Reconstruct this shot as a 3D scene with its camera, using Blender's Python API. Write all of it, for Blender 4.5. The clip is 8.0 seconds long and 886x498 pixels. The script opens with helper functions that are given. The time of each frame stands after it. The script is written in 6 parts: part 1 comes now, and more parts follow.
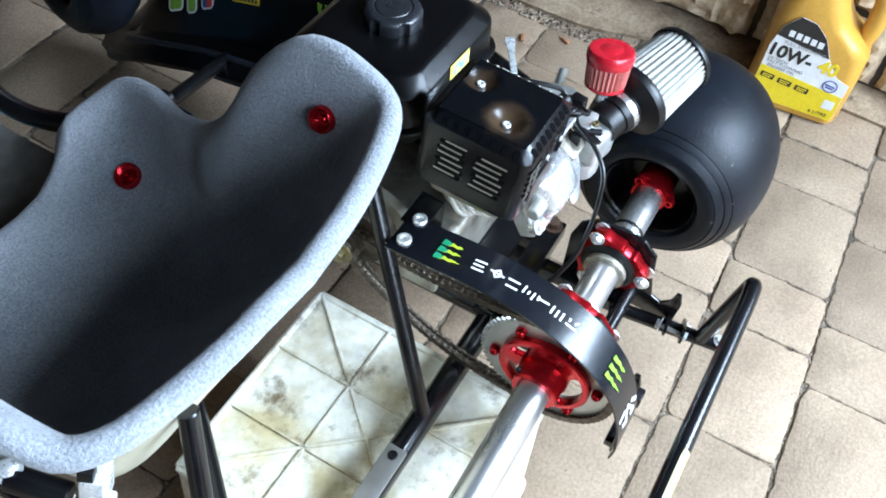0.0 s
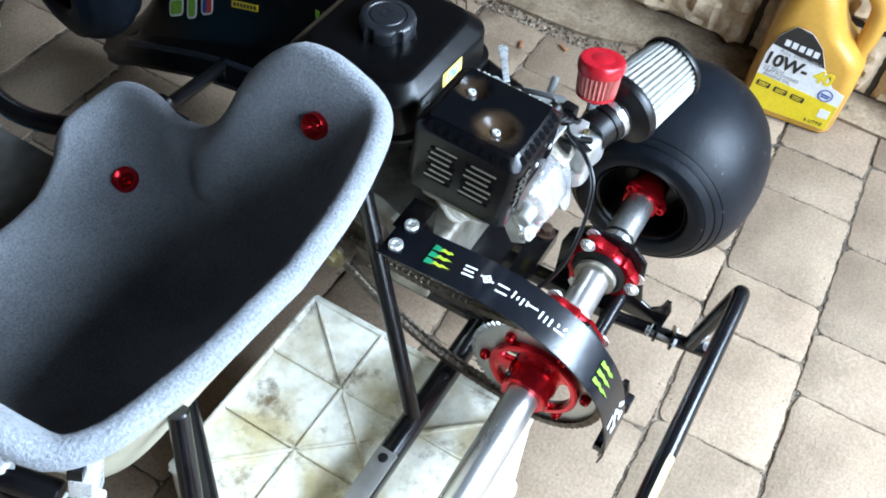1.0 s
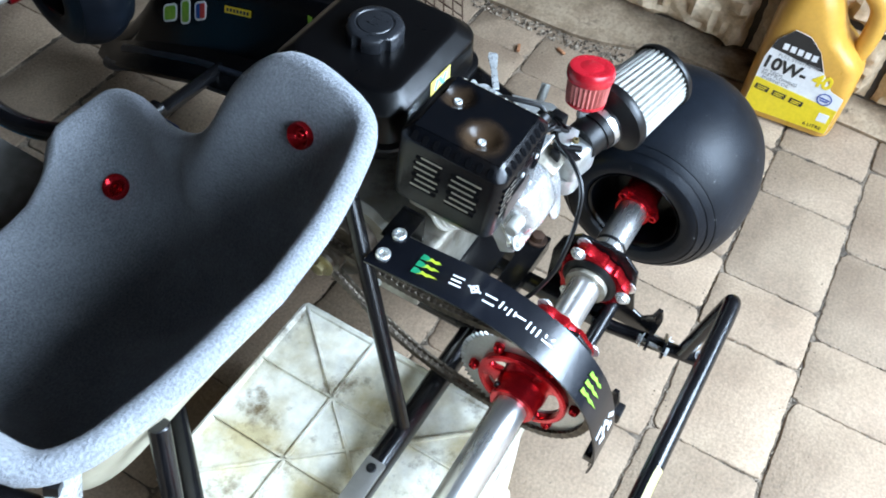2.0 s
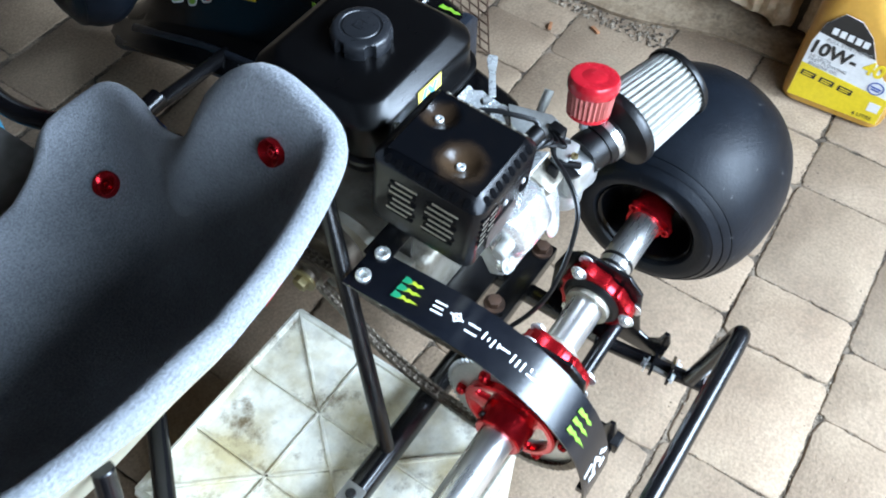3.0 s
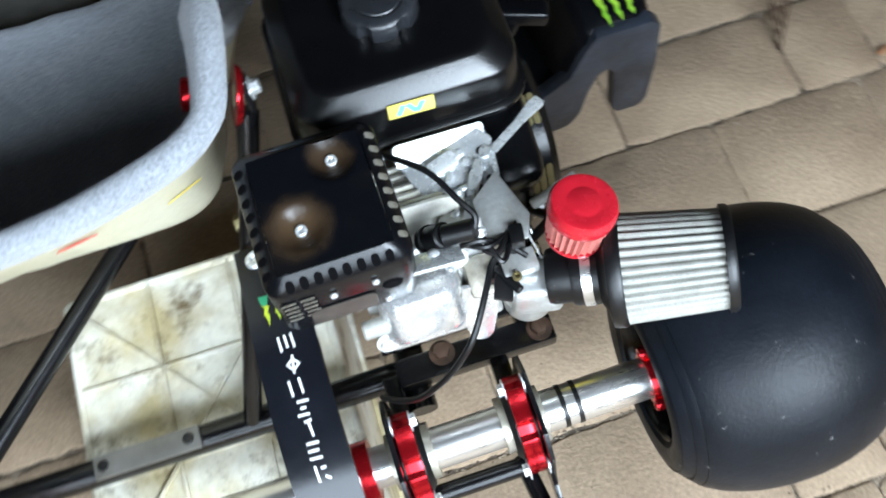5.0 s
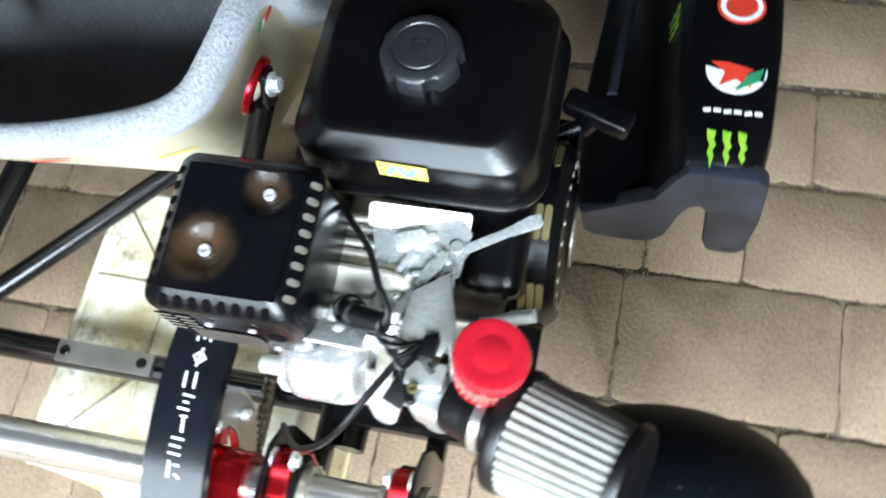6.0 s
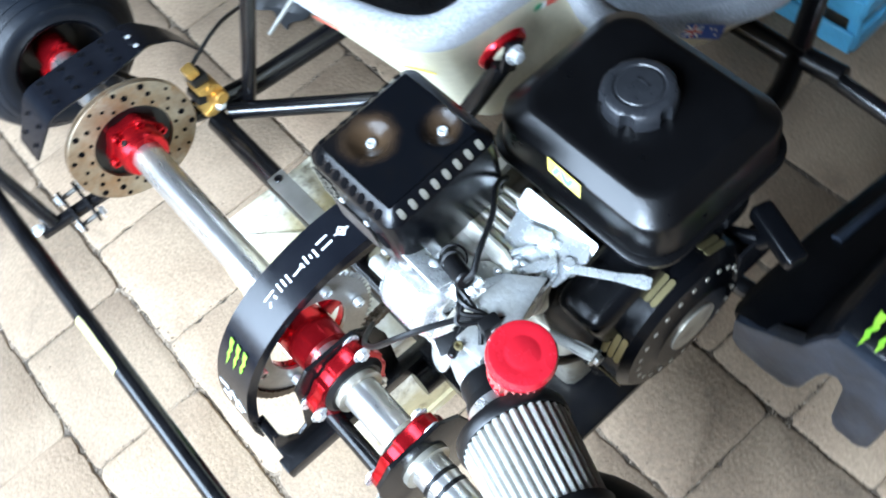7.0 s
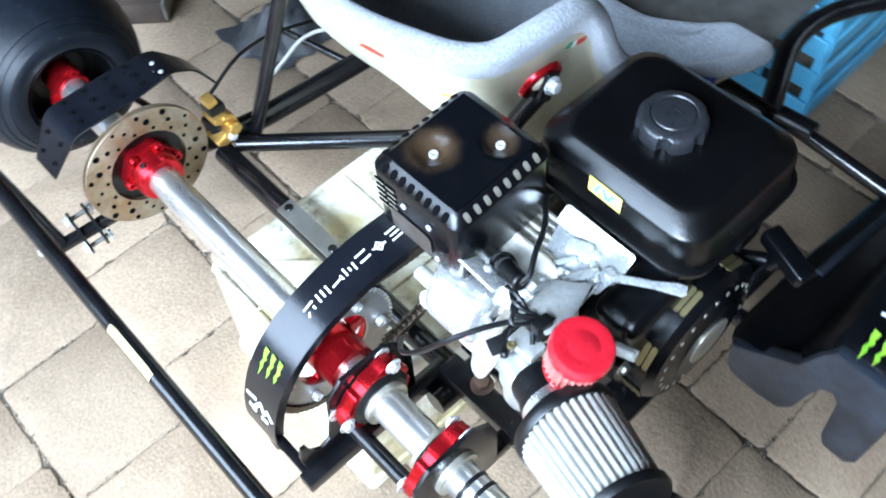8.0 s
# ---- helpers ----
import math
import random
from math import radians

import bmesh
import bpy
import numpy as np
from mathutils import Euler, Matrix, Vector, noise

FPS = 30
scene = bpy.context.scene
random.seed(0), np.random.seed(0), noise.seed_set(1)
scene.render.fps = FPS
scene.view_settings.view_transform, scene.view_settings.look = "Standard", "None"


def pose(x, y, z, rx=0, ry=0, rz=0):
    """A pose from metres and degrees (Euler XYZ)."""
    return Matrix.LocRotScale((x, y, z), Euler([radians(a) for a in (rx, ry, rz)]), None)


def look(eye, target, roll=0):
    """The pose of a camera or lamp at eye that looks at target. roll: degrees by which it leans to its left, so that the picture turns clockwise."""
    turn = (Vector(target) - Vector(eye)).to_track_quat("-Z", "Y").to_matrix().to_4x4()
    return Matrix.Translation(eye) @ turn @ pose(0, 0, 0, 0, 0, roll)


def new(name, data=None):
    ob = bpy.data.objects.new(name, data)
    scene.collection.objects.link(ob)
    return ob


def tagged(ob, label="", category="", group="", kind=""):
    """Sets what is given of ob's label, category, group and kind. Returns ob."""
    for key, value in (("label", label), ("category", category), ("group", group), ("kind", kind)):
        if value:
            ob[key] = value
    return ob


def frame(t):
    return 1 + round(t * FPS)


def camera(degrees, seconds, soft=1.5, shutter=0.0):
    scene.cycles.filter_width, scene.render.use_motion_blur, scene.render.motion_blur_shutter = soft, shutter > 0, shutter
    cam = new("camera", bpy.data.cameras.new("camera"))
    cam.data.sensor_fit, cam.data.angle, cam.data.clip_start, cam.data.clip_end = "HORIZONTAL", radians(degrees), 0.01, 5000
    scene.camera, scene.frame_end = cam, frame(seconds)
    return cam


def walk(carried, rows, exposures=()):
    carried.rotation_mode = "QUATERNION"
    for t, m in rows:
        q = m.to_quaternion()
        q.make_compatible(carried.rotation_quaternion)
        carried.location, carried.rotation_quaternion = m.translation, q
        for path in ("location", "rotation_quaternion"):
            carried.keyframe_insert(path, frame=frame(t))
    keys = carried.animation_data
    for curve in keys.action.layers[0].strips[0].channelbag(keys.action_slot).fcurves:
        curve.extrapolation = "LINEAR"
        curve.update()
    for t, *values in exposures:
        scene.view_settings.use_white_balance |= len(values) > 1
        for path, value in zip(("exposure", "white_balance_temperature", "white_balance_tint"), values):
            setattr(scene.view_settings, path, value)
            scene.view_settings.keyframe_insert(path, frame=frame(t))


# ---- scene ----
cam = camera(51.51, 8.0, 1.8, 0.5)
PATH = [
    (0, (-0.6873, -0.0975, 1.2539), (0.0468, 0.2251, 0.2307), 7.94),
    (0.5, (-0.6828, -0.1048, 1.2528), (0.0490, 0.2185, 0.2282), 8.29),
    (1, (-0.6867, -0.1120, 1.2659), (0.0488, 0.2176, 0.2459), 8.11),
    (1.5, (-0.6852, -0.1162, 1.2700), (0.0600, 0.2181, 0.2585), 8.04),
    (3, (-0.5385, -0.1385, 1.2695), (0.0987, 0.2380, 0.2008), 4.35),
    (3.5, (-0.4384, -0.1396, 1.2608), (0.1285, 0.2772, 0.1676), 1.95),
    (4, (-0.3222, -0.1041, 1.2243), (0.1303, 0.2796, 0.0676), 1.87),
    (4.2, (-0.2790, -0.0905, 1.2151), (0.1494, 0.2681, 0.0412), 6.65),
    (5.3, (0.0580, -0.2006, 1.2310), (-0.0462, 0.3299, 0.0487), -19.44),
    (5.5, (0.0923, -0.1834, 1.2253), (-0.0892, 0.3371, 0.0480), -21.45),
    (6, (0.2073, -0.0774, 1.1961), (-0.0383, 0.3983, 0.0114), -17.12),
    (6.5, (0.2697, -0.0408, 1.2037), (-0.1599, 0.3254, 0.0327), -21.69),
    (7, (0.3515, -0.0539, 1.2292), (-0.2330, 0.2350, 0.1046), -17.11),
    (7.5, (0.3604, -0.1122, 1.2461), (-0.2695, 0.2347, 0.1631), -8.02),
    (8, (0.3276, -0.2000, 1.2525), (-0.2368, 0.2543, 0.1731), -5.00),
]
EXPOSURES = [(0.0, -0.09, 6150, 10), (3.0, -0.13, 6150, 10), (4.2, -0.2, 6150, 10), (5.3, -0.45, 7000, 10), (6.0, 0.0, 7050, 10), (6.5, 0.16, 6450, 10), (7.0, 0.29, 6150, 10), (8.0, 0.25, 6000, 10)]
walk(cam, [(t, look(eye, target, roll)) for t, eye, target, roll in PATH], EXPOSURES)

# ---- light ----
world = bpy.data.worlds.new("sky")
scene.world = world
world.use_nodes = True
sky = world.node_tree.nodes.new("ShaderNodeTexSky")
sky.sky_type, sky.sun_disc, sky.sun_elevation, sky.sun_rotation = "NISHITA", False, radians(12), radians(200)
world.node_tree.links.new(sky.outputs["Color"], world.node_tree.nodes["Background"].inputs["Color"])
world.node_tree.nodes["Background"].inputs["Strength"].default_value = 0.024


def area_lamp(name, eye, target, width, height, watts, colour):
    data = bpy.data.lights.new(name, "AREA")
    data.shape, data.size, data.size_y, data.energy, data.color = "RECTANGLE", width, height, watts, colour
    ob = new(name, data)
    ob.matrix_world = look(eye, target)
    return ob


# sky light that comes in under the edge of the added, unseen roof
area_lamp("opening_light", (-0.2, -2.45, 2.52), (0.0, 0.3, 0.3), 4.3, 2.8, 630, (0.665, 0.82, 1.0))
area_lamp("side_bay_light", (1.35, -2.5, 2.75), (-0.1, 0.3, 0.3), 1.7, 1.9, 480, (0.68, 0.83, 1.0))


# ---- small builders ----
def bm_obj(name, bm, material, smooth=True):
    me = bpy.data.meshes.new(name)
    bmesh.ops.recalc_face_normals(bm, faces=bm.faces)
    bm.to_mesh(me)
    bm.free()
    me.materials.append(material)
    if smooth:
        for p in me.polygons:
            p.use_smooth = True
        me.set_sharp_from_angle(angle=radians(38))
    return me


BASE = {}


def thing(name, loc, label, category, group="", kind=""):
    ob = new(name)
    ob.location = loc
    ob.empty_display_size = 0.02
    BASE[ob.name] = Vector(loc)
    return tagged(ob, label, category, group, kind)


def base_of(ob):
    while ob.parent:
        ob = ob.parent
    return BASE[ob.name]


def part(name, bm, material, parent, label="", smooth=True):
    """One mesh, built in world places, as a part of a thing or of a part."""
    me = bm_obj(name, bm, material, smooth)
    me.transform(Matrix.Translation(-base_of(parent)))
    ob = new(name, me)
    ob.parent = parent
    return tagged(ob, label)


def piece(name, me, m, parent, label=""):
    """A further object on shared mesh data, at the world pose m."""
    ob = new(name, me)
    ob.parent = parent
    ob.matrix_basis = Matrix.Translation(-base_of(parent)) @ m
    return tagged(ob, label)


def lone(name, bm, material, label, category, kind="", group="", smooth=True):
    """A thing that is a single mesh."""
    ob = new(name, bm_obj(name, bm, material, smooth))
    BASE[ob.name] = Vector((0, 0, 0))
    return tagged(ob, label, category, group, kind)


def join(*bms):
    out = bmesh.new()
    for b in bms:
        me = bpy.data.meshes.new("tmp")
        b.to_mesh(me)
        b.free()
        out.from_mesh(me)
        bpy.data.meshes.remove(me)
    return out


def moved(bm, m):
    bmesh.ops.transform(bm, matrix=m, verts=bm.verts)
    return bm


def box(size, m=None, bevel=0.0, seg=2):
    bm = bmesh.new()
    bmesh.ops.create_cube(bm, size=1.0)
    bmesh.ops.scale(bm, vec=size, verts=bm.verts)
    if bevel > 0:
        bmesh.ops.bevel(bm, geom=bm.edges[:] + bm.verts[:], offset=bevel, segments=seg, profile=0.6, affect="EDGES", clamp_overlap=True)
    if m is not None:
        moved(bm, m)
    return bm


def at(x, y, z, rx=0, ry=0, rz=0):
    return pose(x, y, z, rx, ry, rz)


def frame_to(a, b):
    """A pose at a whose z axis points to b."""
    a, b = Vector(a), Vector(b)
    return Matrix.Translation(a) @ (b - a).to_track_quat("Z", "Y").to_matrix().to_4x4()


def lathe(profile, m, steps=48, closed=False):
    """Revolve (radius, height) pairs round z."""
    bm = bmesh.new()
    rings = []
    for r, h in profile:
        if r < 1e-6:
            rings.append([bm.verts.new((0, 0, h))])
        else:
            rings.append([bm.verts.new((r * math.cos(2 * math.pi * i / steps), r * math.sin(2 * math.pi * i / steps), h)) for i in range(steps)])
    pairs = list(zip(rings[:-1], rings[1:]))
    if closed:
        pairs.append((rings[-1], rings[0]))
    for a, b in pairs:
        for i in range(steps):
            j = (i + 1) % steps
            if len(a) == 1 and len(b) == 1:
                continue
            if len(a) == 1:
                bm.faces.new((a[0], b[i], b[j]))
            elif len(b) == 1:
                bm.faces.new((a[i], a[j], b[0]))
            else:
                bm.faces.new((a[i], a[j], b[j], b[i]))
    return moved(bm, m)


def rod(a, b, r, steps=20, bevel=0.0015):
    n = (Vector(b) - Vector(a)).length
    e = min(bevel, r * 0.4, n * 0.3)
    return lathe([(0, 0), (r - e, 0), (r, e), (r, n - e), (r - e, n), (0, n)], frame_to(a, b), steps)


def rounded(points, radius, n=7):
    """A polyline with its inner corners turned into arcs."""
    pts = [Vector(p) for p in points]
    out = [pts[0]]
    for a, b, c in zip(pts[:-2], pts[1:-1], pts[2:]):
        u, v = (a - b), (c - b)
        k = min(radius, u.length * 0.48, v.length * 0.48)
        p, q = b + u.normalized() * k, b + v.normalized() * k
        for i in range(n + 1):
            t = i / n
            out.append((1 - t) ** 2 * p + 2 * t * (1 - t) * b + t * t * q)
    out.append(pts[-1])
    return out


def sweep(points, r, steps=14, caps=True, radii=None, loop=False):
    """A round bar along points."""
    pts = [Vector(p) for p in points]
    bm = bmesh.new()
    up = None
    rings = []
    n = len(pts)
    for i, p in enumerate(pts):
        if loop:
            d = (pts[(i + 1) % n] - pts[i - 1]).normalized()
        else:
            d = (pts[min(i + 1, n - 1)] - pts[max(i - 1, 0)]).normalized()
        if up is None:
            up = d.orthogonal().normalized()
        up = (up - up.dot(d) * d).normalized()
        w = d.cross(up)
        rr = radii[i] if radii else r
        rings.append([bm.verts.new(p + rr * (math.cos(2 * math.pi * k / steps) * up + math.sin(2 * math.pi * k / steps) * w)) for k in range(steps)])
    pairs = list(zip(rings[:-1], rings[1:]))
    if loop:
        pairs.append((rings[-1], rings[0]))
    for a, b in pairs:
        for k in range(steps):
            j = (k + 1) % steps
            bm.faces.new((a[k], a[j], b[j], b[k]))
    if caps and not loop:
        bm.faces.new(rings[0][::-1])
        bm.faces.new(rings[-1])
    return bm


def bar(points, r, radius=0.03, steps=16):
    return sweep(rounded(points, radius), r, steps)


def rrect(w, d, r, n=6):
    """A rounded rectangle, counter-clockwise."""
    out = []
    r = min(r, w * 0.499, d * 0.499)
    for cx, cy, a0 in ((w / 2 - r, d / 2 - r, 0), (-w / 2 + r, d / 2 - r, 90), (-w / 2 + r, -d / 2 + r, 180), (w / 2 - r, -d / 2 + r, 270)):
        for i in range(n + 1):
            a = radians(a0 + 90 * i / n)
            out.append((cx + r * math.cos(a), cy + r * math.sin(a)))
    return out


def loft(sections, caps=True):
    """sections: lists of points of one length, joined ring to ring."""
    bm = bmesh.new()
    rings = [[bm.verts.new(p) for p in s] for s in sections]
    for a, b in zip(rings[:-1], rings[1:]):
        for i in range(len(a)):
            j = (i + 1) % len(a)
            bm.faces.new((a[i], a[j], b[j], b[i]))
    if caps:
        bm.faces.new(rings[0][::-1])
        bm.faces.new(rings[-1])
    return bm


def slab(outline, h, m, bevel=0.0):
    """A flat outline in xy, extruded by h along z."""
    bm = bmesh.new()
    vs = [bm.verts.new((x, y, 0)) for x, y in outline]
    f = bm.faces.new(vs)
    res = bmesh.ops.extrude_face_region(bm, geom=[f])
    bmesh.ops.translate(bm, vec=(0, 0, h), verts=[v for v in res["geom"] if isinstance(v, bmesh.types.BMVert)])
    if bevel > 0:
        bmesh.ops.recalc_face_normals(bm, faces=bm.faces)
        edges = [e for e in bm.edges if len(e.link_faces) == 2 and e.calc_face_angle(0) > 0.6]
        bmesh.ops.bevel(bm, geom=edges, offset=bevel, segments=2, profile=0.6, affect="EDGES", clamp_overlap=True)
    return moved(bm, m)


def sheet(grid, thick):
    """A grid of points made into a sheet with thickness (towards its normals)."""
    bm = bmesh.new()
    rows, cols = len(grid), len(grid[0])
    P = [[Vector(p) for p in r] for r in grid]

    def normal(i, j):
        a = P[min(i + 1, rows - 1)][j] - P[max(i - 1, 0)][j]
        b = P[i][min(j + 1, cols - 1)] - P[i][max(j - 1, 0)]
        n = a.cross(b)
        return n.normalized() if n.length > 1e-12 else Vector((0, 0, 1))

    A = [[bm.verts.new(P[i][j]) for j in range(cols)] for i in range(rows)]
    B = [[bm.verts.new(P[i][j] + thick * normal(i, j)) for j in range(cols)] for i in range(rows)]
    for i in range(rows - 1):
        for j in range(cols - 1):
            bm.faces.new((A[i][j], A[i][j + 1], A[i + 1][j + 1], A[i + 1][j]))
            bm.faces.new((B[i][j], B[i + 1][j], B[i + 1][j + 1], B[i][j + 1]))
    edge = [(0, j) for j in range(cols)] + [(i, cols - 1) for i in range(1, rows)] + [(rows - 1, j) for j in range(cols - 2, -1, -1)] + [(i, 0) for i in range(rows - 2, 0, -1)]
    for (i, j), (k, l) in zip(edge, edge[1:] + edge[:1]):
        bm.faces.new((A[i][j], B[i][j], B[k][l], A[k][l]))
    return bm


def lerp_table(table, s):
    """Smooth values from rows (s, v...)."""
    xs = [r[0] for r in table]
    i = max(k for k in range(len(xs)) if xs[k] <= s + 1e-9)
    i = min(i, len(xs) - 2)
    t = (s - xs[i]) / (xs[i + 1] - xs[i])
    out = []
    for c in range(1, len(table[0])):
        p1, p2 = table[i][c], table[i + 1][c]
        m1 = (p2 - table[max(i - 1, 0)][c]) / (xs[i + 1] - xs[max(i - 1, 0)])
        k = min(i + 2, len(xs) - 1)
        m2 = (table[k][c] - p1) / (xs[k] - xs[i])
        h = xs[i + 1] - xs[i]
        t2, t3 = t * t, t * t * t
        out.append((2 * t3 - 3 * t2 + 1) * p1 + (t3 - 2 * t2 + t) * h * m1 + (3 * t2 - 2 * t3) * p2 + (t3 - t2) * h * m2)
    return out


def hexagon(r):
    return [(r * math.cos(radians(60 * i)), r * math.sin(radians(60 * i))) for i in range(6)]


def bolt_mesh(name, r, h, material, socket=True):
    """A screw head: along z from its seat."""
    if socket:
        bm = lathe([(0, 0), (r, 0), (r, h * 0.75), (r * 0.85, h), (r * 0.5, h), (r * 0.45, h * 0.5), (0, h * 0.5)], Matrix(), 16)
    else:
        bm = join(lathe([(0, 0), (r * 1.5, 0), (r * 1.5, h * 0.22), (0, h * 0.22)], Matrix(), 18), slab(hexagon(r), h, Matrix(), r * 0.12))
    return bm_obj(name, bm, material)


def writing(text, size, m, material, parent, name="lettering", label="", stretch=1.0, depth=0.0004, bold=0.0):
    cu = bpy.data.curves.new("lettering", "FONT")
    cu.body, cu.size, cu.align_x, cu.align_y, cu.extrude = text, size, "CENTER", "CENTER", depth
    cu.offset = bold
    tmp = bpy.data.objects.new("tmp", cu)
    scene.collection.objects.link(tmp)
    me = bpy.data.meshes.new_from_object(tmp.evaluated_get(bpy.context.evaluated_depsgraph_get()))
    bpy.data.objects.remove(tmp)
    bpy.data.curves.remove(cu)
    me.materials.clear()
    me.materials.append(material)
    me.transform(Matrix.Diagonal((stretch, 1, 1, 1)))
    return piece(name, me, m, parent, label)


# ---- materials ----
def surface(name, colour, rough=0.5, metal=0.0, colour2=None, scale=8.0, spread=(0.35, 0.65), fine=120.0, fine_amount=0.15, bump=0.15, bump_scale=200.0,
            rough_vary=0.1, coat=0.0, dirt=None, dirt_scale=5.0, dirt_at=(0.55, 0.75), by_object=0.0, sheen=0.0, spec=0.5, stretch=(1, 1, 1)):
    """A surface with large patches, fine grain, dirt and relief."""
    m = bpy.data.materials.new(name)
    m.use_nodes = True
    nt = m.node_tree
    n, l = nt.nodes, nt.links
    p = n["Principled BSDF"]
    co = n.new("ShaderNodeTexCoord")
    mp = n.new("ShaderNodeMapping")
    mp.inputs["Scale"].default_value = stretch
    l.new(co.outputs["Object"], mp.inputs["Vector"])
    where = mp.outputs["Vector"]
    if by_object:
        info = n.new("ShaderNodeObjectInfo")
        add = n.new("ShaderNodeVectorMath")
        add.operation = "MULTIPLY_ADD"
        comb = n.new("ShaderNodeCombineXYZ")
        for k in ("X", "Y", "Z"):
            l.new(info.outputs["Random"], comb.inputs[k])
        add.inputs[1].default_value = (31.0, 17.0, 23.0)
        l.new(comb.outputs[0], add.inputs[0])
        l.new(where, add.inputs[2])
        where = add.outputs[0]

    def noise_at(sc, detail=6.0, rough_=0.6):
        t = n.new("ShaderNodeTexNoise")
        t.inputs["Scale"].default_value, t.inputs["Detail"].default_value, t.inputs["Roughness"].default_value = sc, detail, rough_
        l.new(where, t.inputs["Vector"])
        return t.outputs["Fac"]

    def ramp(fac, a, b):
        r = n.new("ShaderNodeMapRange")
        r.inputs["From Min"].default_value, r.inputs["From Max"].default_value = a, b
        l.new(fac, r.inputs["Value"])
        return r.outputs["Result"]

    def mix(fac, a, b, kind="MIX"):
        x = n.new("ShaderNodeMix")
        x.data_type, x.blend_type = "RGBA", kind
        for sock, v in ((x.inputs[0], fac), (x.inputs[6], a), (x.inputs[7], b)):
            if isinstance(v, bpy.types.NodeSocket):
                l.new(v, sock)
            elif isinstance(v, (int, float)):
                sock.default_value = v
            else:
                sock.default_value = (*v, 1)
        return x.outputs[2]

    c2 = colour2 or tuple(min(1, v * 0.72) for v in colour)
    col = mix(ramp(noise_at(scale), *spread), colour, c2)
    f = noise_at(fine, 3.0)
    g = ramp(f, 0.3, 0.7)
    col = mix(fine_amount, col, mix(g, (0.25, 0.25, 0.25), (1.0, 1.0, 1.0)), "MULTIPLY")
    if by_object:
        v = n.new("ShaderNodeHueSaturation")
        r = n.new("ShaderNodeMapRange")
        r.inputs["To Min"].default_value, r.inputs["To Max"].default_value = 1 - by_object, 1 + by_object
        l.new(info.outputs["Random"], r.inputs["Value"])
        l.new(r.outputs["Result"], v.inputs["Value"])
        l.new(col, v.inputs["Color"])
        col = v.outputs["Color"]
    if dirt:
        col = mix(ramp(noise_at(dirt_scale, 8.0, 0.7), *dirt_at), col, dirt)
    l.new(col, p.inputs["Base Color"])
    rr = n.new("ShaderNodeMapRange")
    rr.inputs["To Min"].default_value, rr.inputs["To Max"].default_value = max(0.02, rough - rough_vary), min(1, rough + rough_vary)
    l.new(noise_at(scale * 3), rr.inputs["Value"])
    l.new(rr.outputs["Result"], p.inputs["Roughness"])
    p.inputs["Metallic"].default_value = metal
    p.inputs["Coat Weight"].default_value = coat
    p.inputs["Sheen Weight"].default_value = sheen
    p.inputs["Specular IOR Level"].default_value = spec
    if bump:
        b = n.new("ShaderNodeBump")
        b.inputs["Strength"].default_value, b.inputs["Distance"].default_value = bump, 0.002
        l.new(noise_at(bump_scale, 4.0), b.inputs["Height"])
        l.new(b.outputs["Normal"], p.inputs["Normal"])
    return m


M_PAVER = surface("paver_concrete", (0.348, 0.254, 0.168), 0.85, colour2=(0.266, 0.185, 0.120), scale=7, spread=(0.36, 0.68), fine=210, fine_amount=0.46, bump=0.9, bump_scale=170, by_object=0.14, dirt=(0.15, 0.108, 0.073), dirt_scale=12, dirt_at=(0.58, 0.80))
M_SAND = surface("joint_sand", (0.085, 0.064, 0.045), 0.95, colour2=(0.32, 0.245, 0.175), scale=16, fine=220, fine_amount=0.6, bump=0.8, bump_scale=250, spread=(0.45, 0.62))
M_STONE = surface("sandstone", (0.66, 0.52, 0.36), 0.9, colour2=(0.44, 0.32, 0.19), scale=14, fine=90, fine_amount=0.4, bump=1.0, bump_scale=95, by_object=0.15, dirt=(0.12, 0.09, 0.06), dirt_scale=11, dirt_at=(0.58, 0.72))
# dark joints; also the unseen upper wall, darkened to weaken its reflection
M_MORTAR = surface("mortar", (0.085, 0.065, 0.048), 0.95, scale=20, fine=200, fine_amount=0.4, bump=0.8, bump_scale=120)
# for the unseen walls, kept dark so they bounce little light
M_DARK_WALL = surface("unseen_dark_wall", (0.09, 0.070, 0.050), 0.9, scale=3, bump=0.3)
# near black, so the unseen roof reflects almost nothing
M_DARK_ROOF = surface("unseen_dark_roof", (0.02, 0.018, 0.016), 0.8, scale=3, bump=0.2)
M_TUBE = surface("black_paint_tube", (0.003, 0.003, 0.0036), 0.24, colour2=(0.007, 0.007, 0.008), scale=30, fine=200, fine_amount=0.1, bump=0.08, bump_scale=180, dirt=(0.09, 0.075, 0.06), dirt_scale=22, dirt_at=(0.66, 0.8), rough_vary=0.06)
M_GUARD = surface("black_painted_sheet", (0.0032, 0.0038, 0.006), 0.22, colour2=(0.006, 0.007, 0.010), scale=20, bump=0.05, dirt=(0.06, 0.06, 0.06), dirt_scale=30, dirt_at=(0.68, 0.85), rough_vary=0.05)
M_PLASTIC = surface("black_plastic", (0.0016, 0.0018, 0.0024), 0.23, colour2=(0.003, 0.0032, 0.004), scale=12, bump=0.15, bump_scale=420, dirt=(0.03, 0.032, 0.036), dirt_scale=14, dirt_at=(0.66, 0.9), spec=0.25, rough_vary=0.05)
# scuffed pod plastic, its bluish lighter colour also paints in the sheen
M_SCUFF_SHEEN = surface("scuffed_plastic_painted_sheen", (0.022, 0.028, 0.040), 0.38, colour2=(0.008, 0.010, 0.014), scale=18, fine=160, fine_amount=0.4, bump=0.3, bump_scale=200)
